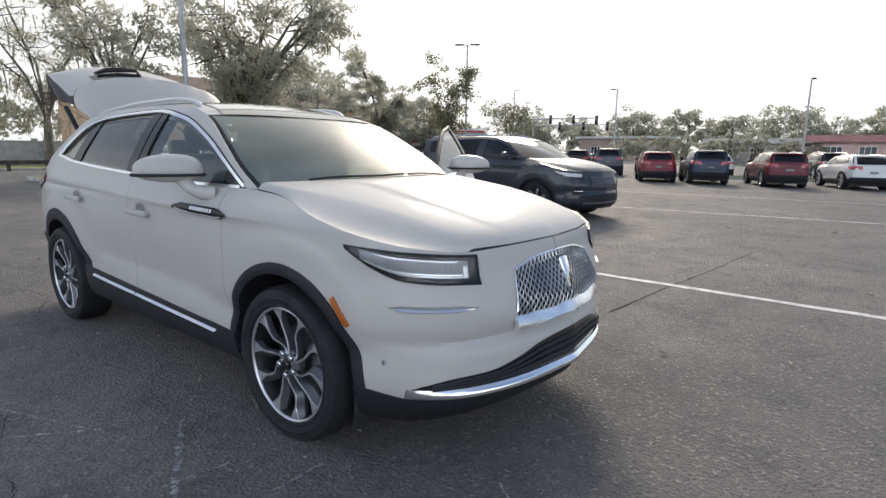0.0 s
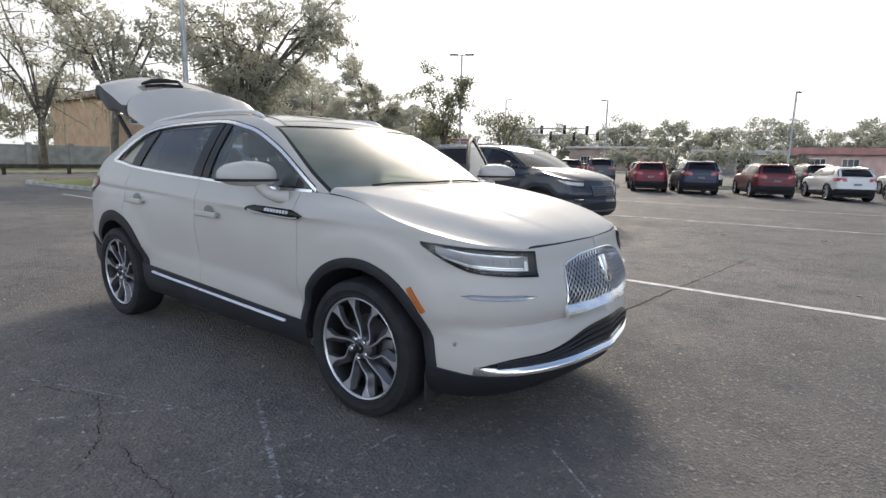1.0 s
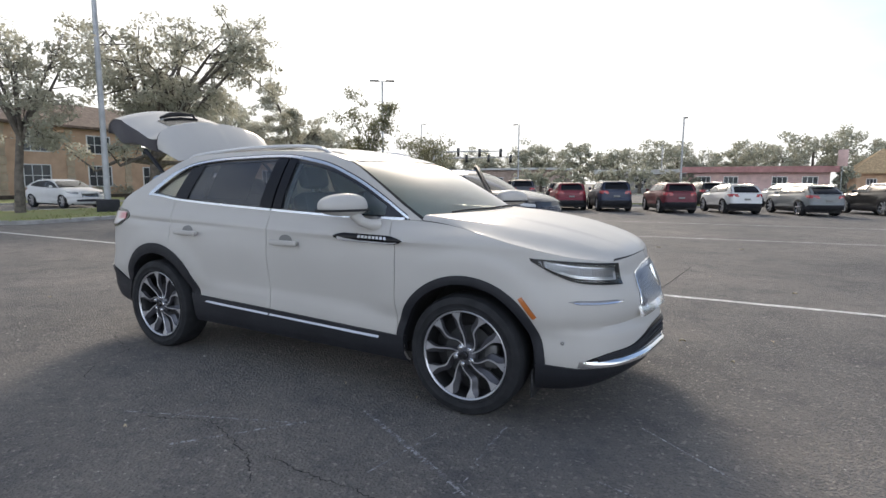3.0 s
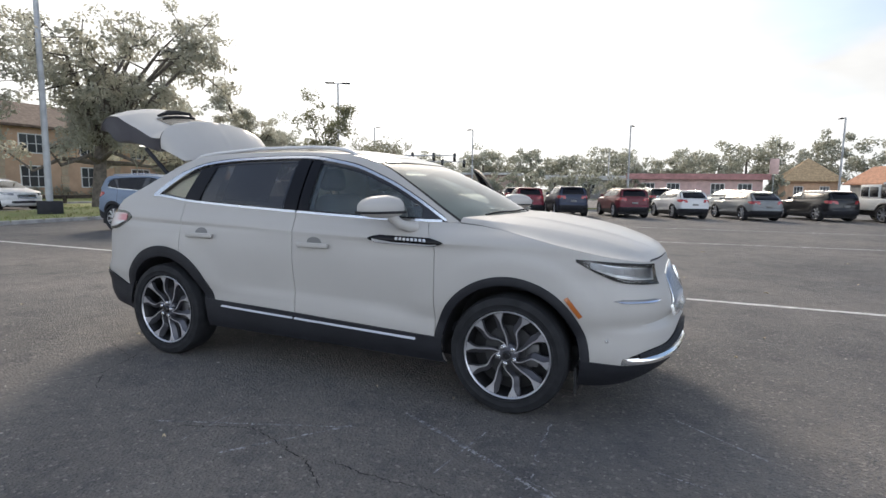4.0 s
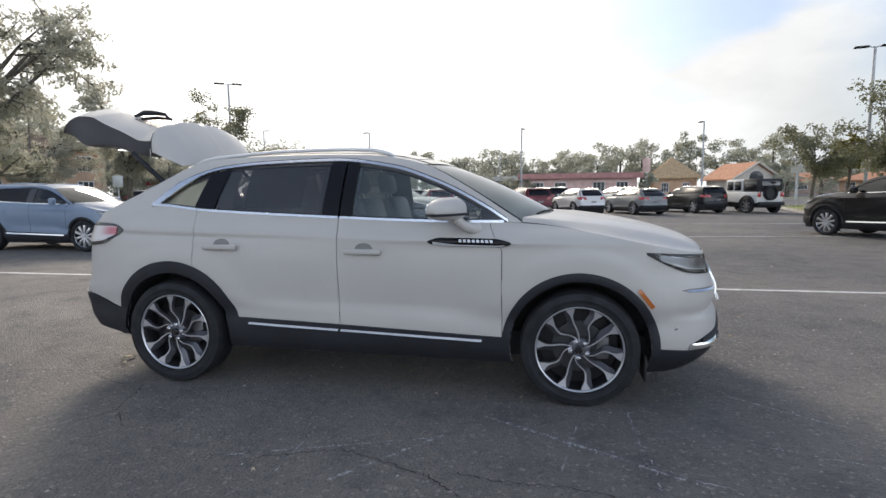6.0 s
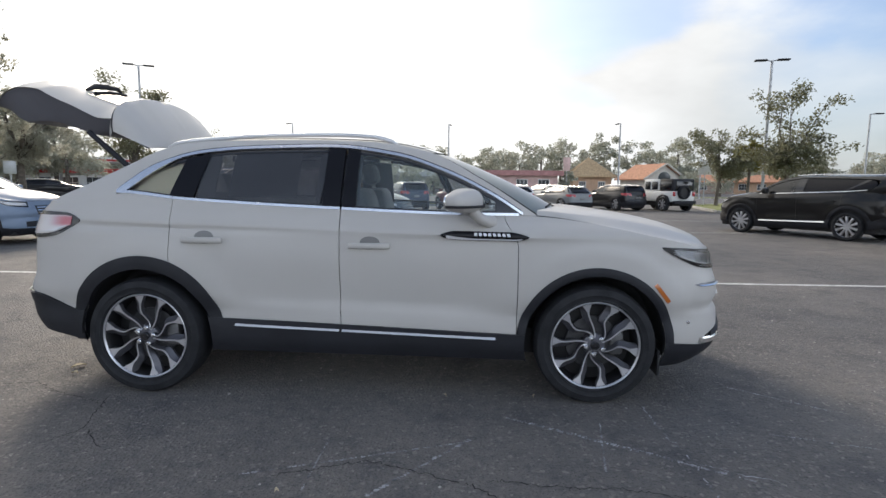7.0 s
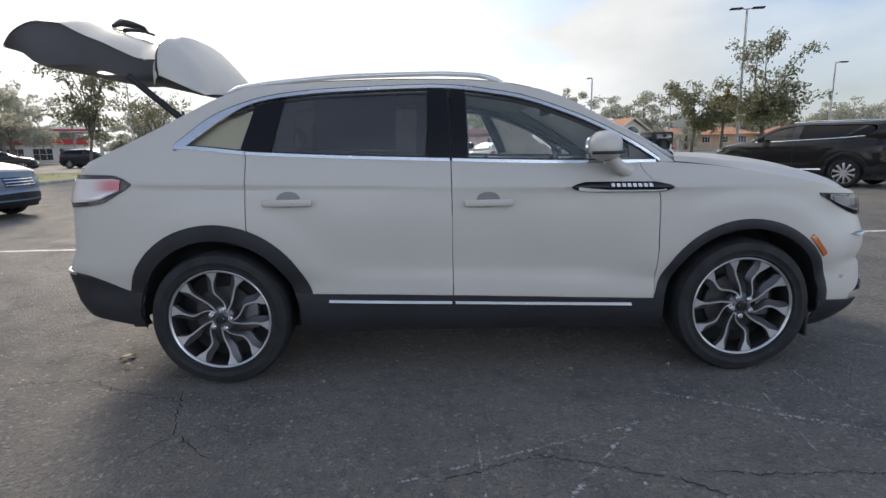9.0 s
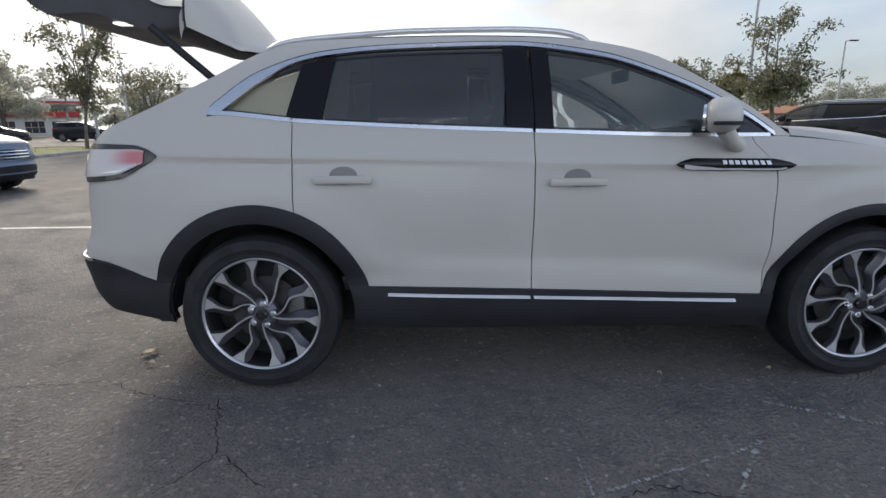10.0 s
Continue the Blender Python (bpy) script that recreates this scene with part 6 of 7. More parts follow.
        tagged(put("hanging_moss", mesh_of("hanging_moss", vs, fs, M_MOSS, smooth=False), ob, "grey hanging moss"), kind="stuff")
    return ob


tree("broad live oak with hanging grey moss on a lawn", -24.8, 15.0, 10.5, 3.7, 0.31, 12, per=40, size=0.115, fork=0.30, limbs=19, twigs=8, moss=110, low=0.44, shift=(0.9, 1.5), clump=0.135, arms=5)
tree("slender broadleaf tree on a kerbed lawn", -22.0, 7.3, 9.4, 2.7, 0.15, 5, per=40, size=0.095, fork=0.36, limbs=12, twigs=6, gaps=0.25, low=0.27)
tree("tall thin tree with sparse leaves and moss", -33.5, 3.2, 12.6, 4.4, 0.22, 21, per=9, size=0.09, fork=0.35, limbs=9, twigs=6, moss=130, gaps=0.3, low=0.35)
tree("tall thin tree with sparse leaves and moss", -38.0, 9.5, 11.2, 4.0, 0.22, 23, per=9, size=0.09, fork=0.3, limbs=9, twigs=5, moss=130, gaps=0.25, low=0.3)
tree("leafy oak beyond the lawn", -29.0, 30.5, 9.9, 3.0, 0.2, 31, per=90, size=0.10, fork=0.3, limbs=10, twigs=5, low=0.32)
tree("leafy oak beyond the lawn", -38.0, 31.5, 9.0, 3.8, 0.24, 33, per=90, size=0.10, fork=0.3, limbs=10, twigs=5, low=0.3)
tree("young magnolia tree on a grass island", -18.7, 26.0, 7.4, 1.7, 0.08, 41, per=20, size=0.10, fork=0.30, limbs=16, twigs=4, leaf=M_LEAF2, low=0.34, gaps=0.1, clump=0.26)
tree("young magnolia tree on a grass island", -20.6, 37.5, 6.2, 1.9, 0.08, 43, per=20, size=0.10, fork=0.30, limbs=14, twigs=4, leaf=M_LEAF2, low=0.34, gaps=0.1, clump=0.26)
tree("small magnolia tree beside the parking bays", 17.6, 33.6, 5.6, 2.0, 0.10, 51, per=30, size=0.105, fork=0.40, limbs=9, twigs=5, leaf=M_LEAF2, low=0.48, gaps=0.12, clump=0.23)
tree("large magnolia tree beside the parking bays", 18.9, 27.6, 7.2, 2.4, 0.12, 58, per=34, size=0.105, fork=0.34, limbs=11, twigs=5, leaf=M_LEAF2, low=0.40, gaps=0.12, clump=0.23)
tree("yellow-green young tree behind a lamp post", 19.6, 33.5, 6.3, 1.6, 0.10, 55, per=30, size=0.12, fork=0.4, limbs=7, twigs=4, leaf=M_LEAF3, low=0.5)
tree("magnolia tree at the lot's far side", 25.2, 21.5, 7.7, 2.6, 0.12, 57, per=28, size=0.105, fork=0.36, limbs=10, twigs=5, leaf=M_LEAF2, low=0.5, gaps=0.12, clump=0.23)


def far_trees(label, spots, seed, leaf, size=0.26, per=56):
    rng = np.random.default_rng(seed)
    V, F = [], []
    bm = bmesh.new()
    for x, y, h, r in spots:
        n = 46
        d = rng.normal(0, 1, (n, 3))
        d /= np.linalg.norm(d, axis=1, keepdims=True)
        c = np.array([x, y, h * 0.53]) + d * np.array([r, r, h * 0.45]) * rng.uniform(0.35, 1.0, (n, 1))
        c[:, 2] = np.maximum(c[:, 2], 0.7)
        v, f = leaf_cloud(rng, c, r * 0.24, per, size, 0.65)
        o = sum(len(a) for a in V)
        V.append(v)
        F += [tuple(i + o for i in g) for g in f]
        tube(bm, [(x, y, -0.1), (x, y, h * 0.6)], [0.3, 0.15], 6)
    ob = put("far_trees", mesh_of("far_trees", np.concatenate(V), F, leaf, smooth=False))
    tagged(ob, label, "woods", kind="stuff")
    part("trunks", bm, M_BARK, ob)
    return ob


fr = random.Random(7)
row = []
for i in range(46):
    a = lerp(-74, 118, i / 45)
    row.append((a + fr.uniform(-2, 2), 100 + fr.uniform(-6, 8) - max(0, a - 60) * 0.15 + (32 if a > 42 else 0), fr.uniform(8.0, 11.5) * (1.12 if 5 < a < 48 else 0.9), fr.uniform(3.6, 5.4)))
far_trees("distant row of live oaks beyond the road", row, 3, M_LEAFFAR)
row = [(-52 - 3.2 * i, 62 + 2.0 * i + fr.uniform(-3, 3), fr.uniform(9, 13), fr.uniform(4, 5.5)) for i in range(9)]
row += [(-46 - 2.5 * i, 36 + 3.2 * i, fr.uniform(9, 12), fr.uniform(4, 5)) for i in range(5)]
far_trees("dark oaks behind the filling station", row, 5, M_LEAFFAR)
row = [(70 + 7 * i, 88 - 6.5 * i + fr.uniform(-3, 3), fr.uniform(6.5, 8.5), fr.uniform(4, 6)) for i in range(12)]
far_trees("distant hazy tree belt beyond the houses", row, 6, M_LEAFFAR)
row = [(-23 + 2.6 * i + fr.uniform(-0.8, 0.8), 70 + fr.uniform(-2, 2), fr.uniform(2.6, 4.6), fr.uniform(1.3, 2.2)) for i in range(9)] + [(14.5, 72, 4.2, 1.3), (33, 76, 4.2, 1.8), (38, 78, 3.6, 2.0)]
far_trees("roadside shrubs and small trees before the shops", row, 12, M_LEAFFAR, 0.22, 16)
row = [(-62, 4 + 7 * i, fr.uniform(8, 11), 4.5) for i in range(-4, 7)]
far_trees("trees behind the flats", row, 8, M_LEAF)
row = [(-70 + 11 * i, -60 + fr.uniform(-6, 6), fr.uniform(7, 10), 5) for i in range(14)]
far_trees("trees on the lot's rear side", row, 9, M_LEAF, 0.7, 14)


# ---- islands, kerbs and lawns ----
def island(name, label, pts, height=0.13):
    """A kerbed lawn: rounded concrete rim and grass that stands a little proud."""
    n = len(pts)
    c = Vector((sum(p[0] for p in pts) / n, sum(p[1] for p in pts) / n))
    smooth = []
    for i in range(n):
        p, a, b = Vector(pts[i]), Vector(pts[i - 1]), Vector(pts[(i + 1) % n])
        d = min(1.2, (p - a).length * 0.4, (p - b).length * 0.4)
        s0, s1 = p + (a - p).normalized() * d, p + (b - p).normalized() * d
        for k in range(6):
            t = k / 5
            smooth.append((1 - t) ** 2 * s0 + 2 * t * (1 - t) * p + t * t * s1)
    area = sum(smooth[i - 1].x * smooth[i].y - smooth[i].x * smooth[i - 1].y for i in range(len(smooth)))
    if area < 0:
        smooth.reverse()
    m = len(smooth)
    inn = []
    for i in range(m):
        t = (smooth[(i + 1) % m] - smooth[i - 1])
        t = t.normalized() if t.length > 1e-6 else Vector((1, 0))
        inn.append(smooth[i] + 0.16 * Vector((-t.y, t.x)))
    bm = bmesh.new()
    rings = [[bm.verts.new((p.x, p.y, z)) for p in q] for q, z in ((smooth, -0.02), ([a.lerp(b, 0.10) for a, b in zip(smooth, inn)], height - 0.02), ([a.lerp(b, 0.25) for a, b in zip(smooth, inn)], height), (inn, height), (inn, height - 0.05))]
    for r0, r1 in zip(rings, rings[1:]):
        for k in range(m):
            bm.faces.new((r0[k], r0[(k + 1) % m], r1[(k + 1) % m], r1[k]))
    kerb = part(name, bm, M_KERB)
    tagged(kerb, label, "kerb", kind="structure")
    bm = bmesh.new()
    bm.faces.new([bm.verts.new((p.x, p.y, height - 0.015)) for p in inn])
    bmesh.ops.triangulate(bm, faces=bm.faces[:])
    part("lawn", bm, M_GRASS, kerb)
    # short blades along and inside the rim
    rng = np.random.default_rng(int(abs(c.x) * 10))
    vs, fs = [], []
    for k in range(2600):
        i = int(rng.integers(m))
        p = inn[i].lerp(c, float(rng.random()) ** 1.4)
        p = p + Vector(rng.normal(0, 0.35, 2))
        h, a = rng.uniform(0.03, 0.085), rng.uniform(0, math.tau)
        o = len(vs)
        dx, dy = 0.02 * math.cos(a), 0.02 * math.sin(a)
        vs += [(p.x - dx, p.y - dy, height - 0.02), (p.x + dx, p.y + dy, height - 0.02), (p.x + rng.normal(0, 0.02), p.y + rng.normal(0, 0.02), height + h)]
        fs.append((o, o + 1, o + 2))
    g = put("grass", mesh_of("grass", vs, fs, M_GRASS, smooth=False), kerb)
    tagged(g, kind="stuff")
    return kerb


island("kerb", "kerbed lawn with trees along the lot", [(-16.6, 4.6), (-23.6, 4.2), (-24.0, 12.6), (-30.0, 13.8), (-30, 24), (-22, 29.5), (-17.6, 28.5), (-16.6, 18), (-17.2, 9)])
island("kerb", "kerbed grass island with magnolia trees", [(13.7, 24.2), (16.4, 21.5), (25.5, 19.5), (36, 34), (24, 43), (15.8, 34)])
island("kerb", "narrow grass strip behind the parked row", [(-7.5, 30.6), (3.5, 30.2), (3.5, 31.6), (-7.5, 32.0)])
island("kerb", "grass verge beside the road", [(-70, 30), (-33, 30), (-33, 27), (-33.5, -20), (-70, -20)], 0.10)
island("kerb", "grass verge before the shops", [(-24, 64), (34, 62), (60, 50), (70, 56), (60, 66), (-24, 68)], 0.10)

# ---- painted lines and wear ----
def stripe(name, x0, y0, x1, y1, w, material, rough=0.15, seed=0, z=0.004, step=0.25, gaps=0.0):
    """A worn painted line with frayed edges."""
    rng = np.random.default_rng(seed)
    d = Vector((x1 - x0, y1 - y0))
    n = max(3, int(d.length / step))
    t = d.normalized()
    nn = Vector((-t.y, t.x))
    vs, fs = [], []
    for i in range(n + 1):
        p = Vector((x0, y0)) + d * (i / n)
        a, b = w / 2 * (1 + rng.uniform(-rough, rough)), w / 2 * (1 + rng.uniform(-rough, rough))
        vs += [(p.x + nn.x * a, p.y + nn.y * a, z), (p.x - nn.x * b, p.y - nn.y * b, z)]
        if i and rng.random() > gaps:
            o = 2 * i
            fs.append((o - 2, o - 1, o + 1, o))
    return put(name, mesh_of(name, vs, fs, material, smooth=False), ground)


stripe("painted_line", -16.2, 3.46, 40, 3.40, 0.105, M_LINE, 0.12, 1)
stripe("painted_line", -4.0, 10.75, 30, 14.6, 0.10, M_LINE2, 0.3, 2)
stripe("painted_line", -6.0, 16.4, 26, 19.2, 0.10, M_LINE2, 0.3, 3)
for k, (a, b, c, d, w) in enumerate(((0.87, -1.18, 1.98, -1.80, 0.020), (0.97, -1.22, 1.69, -1.62, 0.012), (0.20, -2.02, 0.66, -1.46, 0.020), (-0.42, -1.88, 0.65, -1.49, 0.014), (-0.09, -1.50, -0.09, -2.0, 0.010), (1.40, -1.22, 1.30, -1.75, 0.010), (2.30, -1.30, 3.0, -1.50, 0.012), (2.4, -0.6, 2.9, -1.0, 0.012))):
    stripe("faded_mark", a, b, c, d, w * 0.80, M_FAINT, 1.0, 20 + k, 0.003, 0.007, 0.38)


def crack(pts, w, seed, material, z=0.0035, gaps=0.06):
    """A ragged crack that wanders along a few turning points."""
    rng = np.random.default_rng(seed)
    line = []
    for (ax, ay), (bx, by) in zip(pts, pts[1:]):
        n = max(4, int(math.hypot(bx - ax, by - ay) / 0.018))
        for i in range(n):
            t = i / n
            line.append(Vector((lerp(ax, bx, t) + rng.normal(0, 0.007), lerp(ay, by, t) + rng.normal(0, 0.007))))
    line.append(Vector(pts[-1]))
    vs, fs = [], []
    for i, p in enumerate(line):
        t = (line[min(i + 1, len(line) - 1)] - line[max(i - 1, 0)])
        t = t.normalized() if t.length > 1e-6 else Vector((1, 0))
        e = w * rng.uniform(0.25, 1.0) * min(1, 0.3 + i / 4, 0.3 + (len(line) - 1 - i) / 4)
        vs += [(p.x - t.y * e, p.y + t.x * e, z), (p.x + t.y * e, p.y - t.x * e, z)]
        if i and rng.random() > gaps:
            fs.append((2 * i - 2, 2 * i - 1, 2 * i + 1, 2 * i))
    return put("crack", mesh_of("crack", vs, fs, material, smooth=False), ground)


CRACKS = (((-0.26, -1.88), (0.16, -1.72), (0.41, -1.81), (0.66, -1.91), (0.87, -2.08)), ((0.73, -1.86), (1.12, -1.90), (1.36, -1.90), (1.75, -1.98)), ((-1.62, -1.02), (-1.52, -1.35), (-1.46, -1.47), (-1.22, -1.68)), ((-1.46, -1.47), (-1.60, -1.70)), ((1.83, 2.06), (1.95, 3.24), (2.11, 4.43), (2.3, 6.2)), ((-2.24, -0.83), (-2.03, -0.97), (-1.80, -1.05), (-1.55, -1.15)), ((-3.4, -1.3), (-2.8, -0.9), (-2.24, -0.83)), ((-0.9, 4.6), (0.6, 5.4), (2.1, 5.3), (3.4, 6.4)))
for k, c in enumerate(CRACKS):
    crack(c, 0.0036 if k != 4 else 0.012, 60 + k, M_CRACK)
crack(((1.71, -0.93), (1.72, -1.3), (1.75, -1.62), (1.73, -1.98)), 0.006, 90, M_FAINT, gaps=0.5)
crack(((1.72, -1.62), (1.95, -1.75), (2.10, -1.80)), 0.005, 91, M_FAINT, gaps=0.5)

# chips, grit and fallen leaves
rng = np.random.default_rng(77)
vs, fs = [], []
for k in range(1500):
    u = rng.random()
    x, y = (rng.uniform(-5, 6), rng.uniform(-2.6, 3.2)) if u < 0.75 else (rng.uniform(-8, 12), rng.uniform(3, 14))
    r = 0.004 * (1 + 2.2 * rng.random() ** 5)
    h = r * rng.uniform(0.5, 1.0)
    a = rng.uniform(0, math.tau)
    o = len(vs)
    for j in range(4):
        b = a + j * math.tau / 4 + rng.uniform(-0.3, 0.3)
        vs.append((x + r * math.cos(b), y + r * math.sin(b), 0.0))
    vs.append((x, y, h))
    fs += [(o, o + 1, o + 4), (o + 1, o + 2, o + 4), (o + 2, o + 3, o + 4), (o + 3, o, o + 4)]
grit = put("grit", mesh_of("grit", vs, fs, M_GRIT, smooth=False))
tagged(grit, "pale grit and chips scattered on the asphalt", "grit", kind="stuff")


def fallen_leaf(x, y, size, seed, label="pale dry leaf lying on the asphalt"):
    rng = np.random.default_rng(seed)
    bm = bmesh.new()
    n = 9
    a0 = rng.uniform(0, math.tau)
    mid, lft, rgt = [], [], []
    for i in range(n):
        t = i / (n - 1)
        w = size * 0.30 * math.sin(math.pi * t) ** 0.8
        z = 0.006 + 0.010 * math.sin(math.pi * t)
        c, s = math.cos(a0), math.sin(a0)
        px, py = (t - 0.5) * size, 0.06 * size * math.sin(3 * t)
        for lst, d, dz in ((mid, 0, 0), (lft, w, 0.012), (rgt, -w, 0.008)):
            lst.append(bm.verts.new((x + c * px - s * (py + d), y + s * px + c * (py + d), z + dz * (1 if d else 0))))
    for i in range(n - 1):
        for q in (lft, rgt):
            bm.faces.new((mid[i], mid[i + 1], q[i + 1], q[i]))
    ob = part("fallen_leaf", bm, M_DRYLEAF)
    return tagged(ob, label, "leaf", "fallen leaves")


for k, (x, y, sz) in enumerate(((-2.20, -0.51, 0.10), (-2.12, -0.66, 0.05), (0.50, -0.89, 0.03), (1.06, -0.87, 0.03), (2.49, 1.36, 0.06), (2.88, 0.91, 0.035), (-4.34, -0.36, 0.05), (3.2, 1.7, 0.045), (3.6, 4.3, 0.06), (2.6, 5.2, 0.06), (5.0, 5.7, 0.06), (1.5, 8.8, 0.10), (3.1, 9.3, 0.10), (5.6, 8.5, 0.08), (-0.19, -2.02, 0.02))):
    fallen_leaf(x, y, sz, 200 + k)


# ---- lamp posts, signals ----
def lamp_post(label, x, y, h, r=0.09, heads=2, turn=0.0, base=False):
    ob = thing("lamp_post", label, "lamp post", "lamp posts", pose(x, y, 0, 0, 0, turn))
    bm = bmesh.new()
    tube(bm, [(0, 0, 0), (0, 0, h * 0.5), (0, 0, h)], [r, r * 0.85, r * 0.7], 12)
    part("pole", bm, M_POLE, ob)
    if base:
        bm = bmesh.new()
        box(bm, (-0.42, -0.42, 0), (0.42, 0.42, 0.62), 0.04)
        part("base", bm, M_CLAD, ob, "dark base block")
    bm = bmesh.new()
    box(bm, (-0.16, -0.16, 0), (0.16, 0.16, 0.03), 0.008)
    part("foot_plate", bm, M_POLE, ob)
    for k in range(heads):
        s = 1 if k == 0 else -1
        bm = bmesh.new()
        tube(bm, [(0, 0, h - 0.05), (s * 0.35, 0, h + 0.02)], 0.035, 8)
        part("arm", bm, M_POLE, ob)
        bm = bmesh.new()
        box(bm, (min(s * 0.28, s * 0.98), -0.17, h - 0.03), (max(s * 0.28, s * 0.98), 0.17, h + 0.06), 0.03)
        part("lamp_head", bm, M_CLAD, ob, "dark flat lamp head")
    return ob


lamp_post("tall grey lamp post on a dark base block", -20.2, 9.7, 9.9, 0.13, 2, 60, True)
lamp_post("grey lamp post with two flat heads", -22.4, 33.4, 9.45, 0.10, 2, 30)
lamp_post("grey lamp post with two flat heads", 19.1, 30.7, 9.1, 0.10, 2, -10, True)
lamp_post("slim grey lamp post", -1.6, 56.8, 8.05, 0.10, 1, 80)
lamp_post("slim grey lamp post", -19.8, 58.5, 8.3, 0.10, 1, 150)
lamp_post("slim grey lamp post", 16.0, 52.2, 7.7, 0.10, 1, 100)
lamp_post("slim lamp post far off", -39.5, 69.2, 10.2, 0.12, 1, 0)
lamp_post("slim lamp post far off", -6.5, 86, 7.2, 0.10, 1, 0)
lamp_post("slim lamp post far off", 33.2, 42.0, 7.4, 0.09, 1, 0)
lamp_post("slim lamp post far off", 27.5, 60.0, 6.6, 0.09, 1, 0)


def signal_mast(x, y, turn, length, h, n):
    ob = thing("signal_mast", "steel mast arm with hanging traffic signals", "traffic signal", "traffic signals", pose(x, y, 0, 0, 0, turn))
    bm = bmesh.new()
    tube(bm, [(0, 0, 0), (0, 0, h + 1.2)], [0.17, 0.12], 10)
    part("pole", bm, M_POLE, ob)
    bm = bmesh.new()
    tube(bm, [(0, 0, h), (length, 0, h + 0.25)], [0.12, 0.06], 8)
    part("mast_arm", bm, M_POLE, ob)
    for k in range(n):
        x0 = length * (0.35 + 0.62 * k / max(1, n - 1))
        bm = bmesh.new()
        box(bm, (x0 - 0.18, -0.14, h - 0.55), (x0 + 0.18, 0.14, h + 0.55), 0.05)
        sig = part("signal_head", bm, M_BLACK, ob, "black three-lamp signal head")
        for j in range(3):
            bm = bmesh.new()
            lathe(bm, [(0.12, -0.02), (0.13, -0.10), (0.11, -0.10), (0.10, -0.01)], 12)
            part("signal_hood", bm, M_DARK, sig, m=Matrix.Translation((x0, -0.14, h + 0.34 - 0.34 * j)))
    return ob


signal_mast(-30.5, 56.8, 37, 9.0, 5.2, 3)
signal_mast(-31.6, 61.0, 30, 9.6, 4.6, 3)


# ---- guard rail and fence ----
rail = thing("guard_rail", "low dark timber guard rail along the verge", "guard rail", at=pose(-32.3, 0, 0))
for k in range(14):
    bm = bmesh.new()
    box(bm, (-0.08, -6 + 3 * k - 0.08, 0), (0.08, -6 + 3 * k + 0.08, 0.52), 0.015)
    part("post", bm, M_TIMBER, rail)
for k in range(13):
    bm = bmesh.new()
    box(bm, (0.082, -6 + 3 * k + 0.01, 0.34), (0.15, -3 + 3 * k - 0.01, 0.56), 0.015)
    part("beam", bm, M_TIMBER, rail)
fence = thing("garden_wall", "grey rendered boundary wall", "wall", at=pose(-39.5, 0, 0))
for k in range(5):
    bm = bmesh.new()
    box(bm, (-0.1, 2.0 + 2.4 * k, 0), (0.1, 4.38 + 2.4 * k, 1.65), 0.01)
    part("panel", bm, M_WALLGREY, fence)
    bm = bmesh.new()
    box(bm, (-0.17, 1.85 + 2.4 * k, 0), (0.17, 2.15 + 2.4 * k, 1.8), 0.02)
    part("pier", bm, M_WALLGREY, fence)


# ---- buildings ----
def window_unit(parent, m, w, h, bars=2):
    bm = bmesh.new()
    for lo, hi in (((-w / 2, -0.06, 0), (-w / 2 + 0.08, 0.02, h)), ((w / 2 - 0.08, -0.06, 0), (w / 2, 0.02, h)), ((-w / 2 + 0.08, -0.06, 0), (w / 2 - 0.08, 0.02, 0.08)), ((-w / 2 + 0.08, -0.06, h - 0.08), (w / 2 - 0.08, 0.02, h))):
        box(bm, lo, hi)
    for k in range(1, bars + 1):
        x = -w / 2 + w * k / (bars + 1)
        box(bm, (x - 0.025, -0.04, 0.08), (x + 0.025, 0.0, h - 0.08))
    box(bm, (-w / 2 + 0.08, -0.04, h * 0.5 - 0.025), (w / 2 - 0.08, -0.002, h * 0.5 + 0.025))
    wn_ = part("window", bm, M_FRAMEW, parent, "white window frame", smooth=False, m=m)
    bm = bmesh.new()
    box(bm, (-w / 2 + 0.08, 0.0, 0.08), (w / 2 - 0.08, 0.03, h - 0.08))
    part("pane", bm, M_PANE, wn_, "", smooth=False)
    return wn_


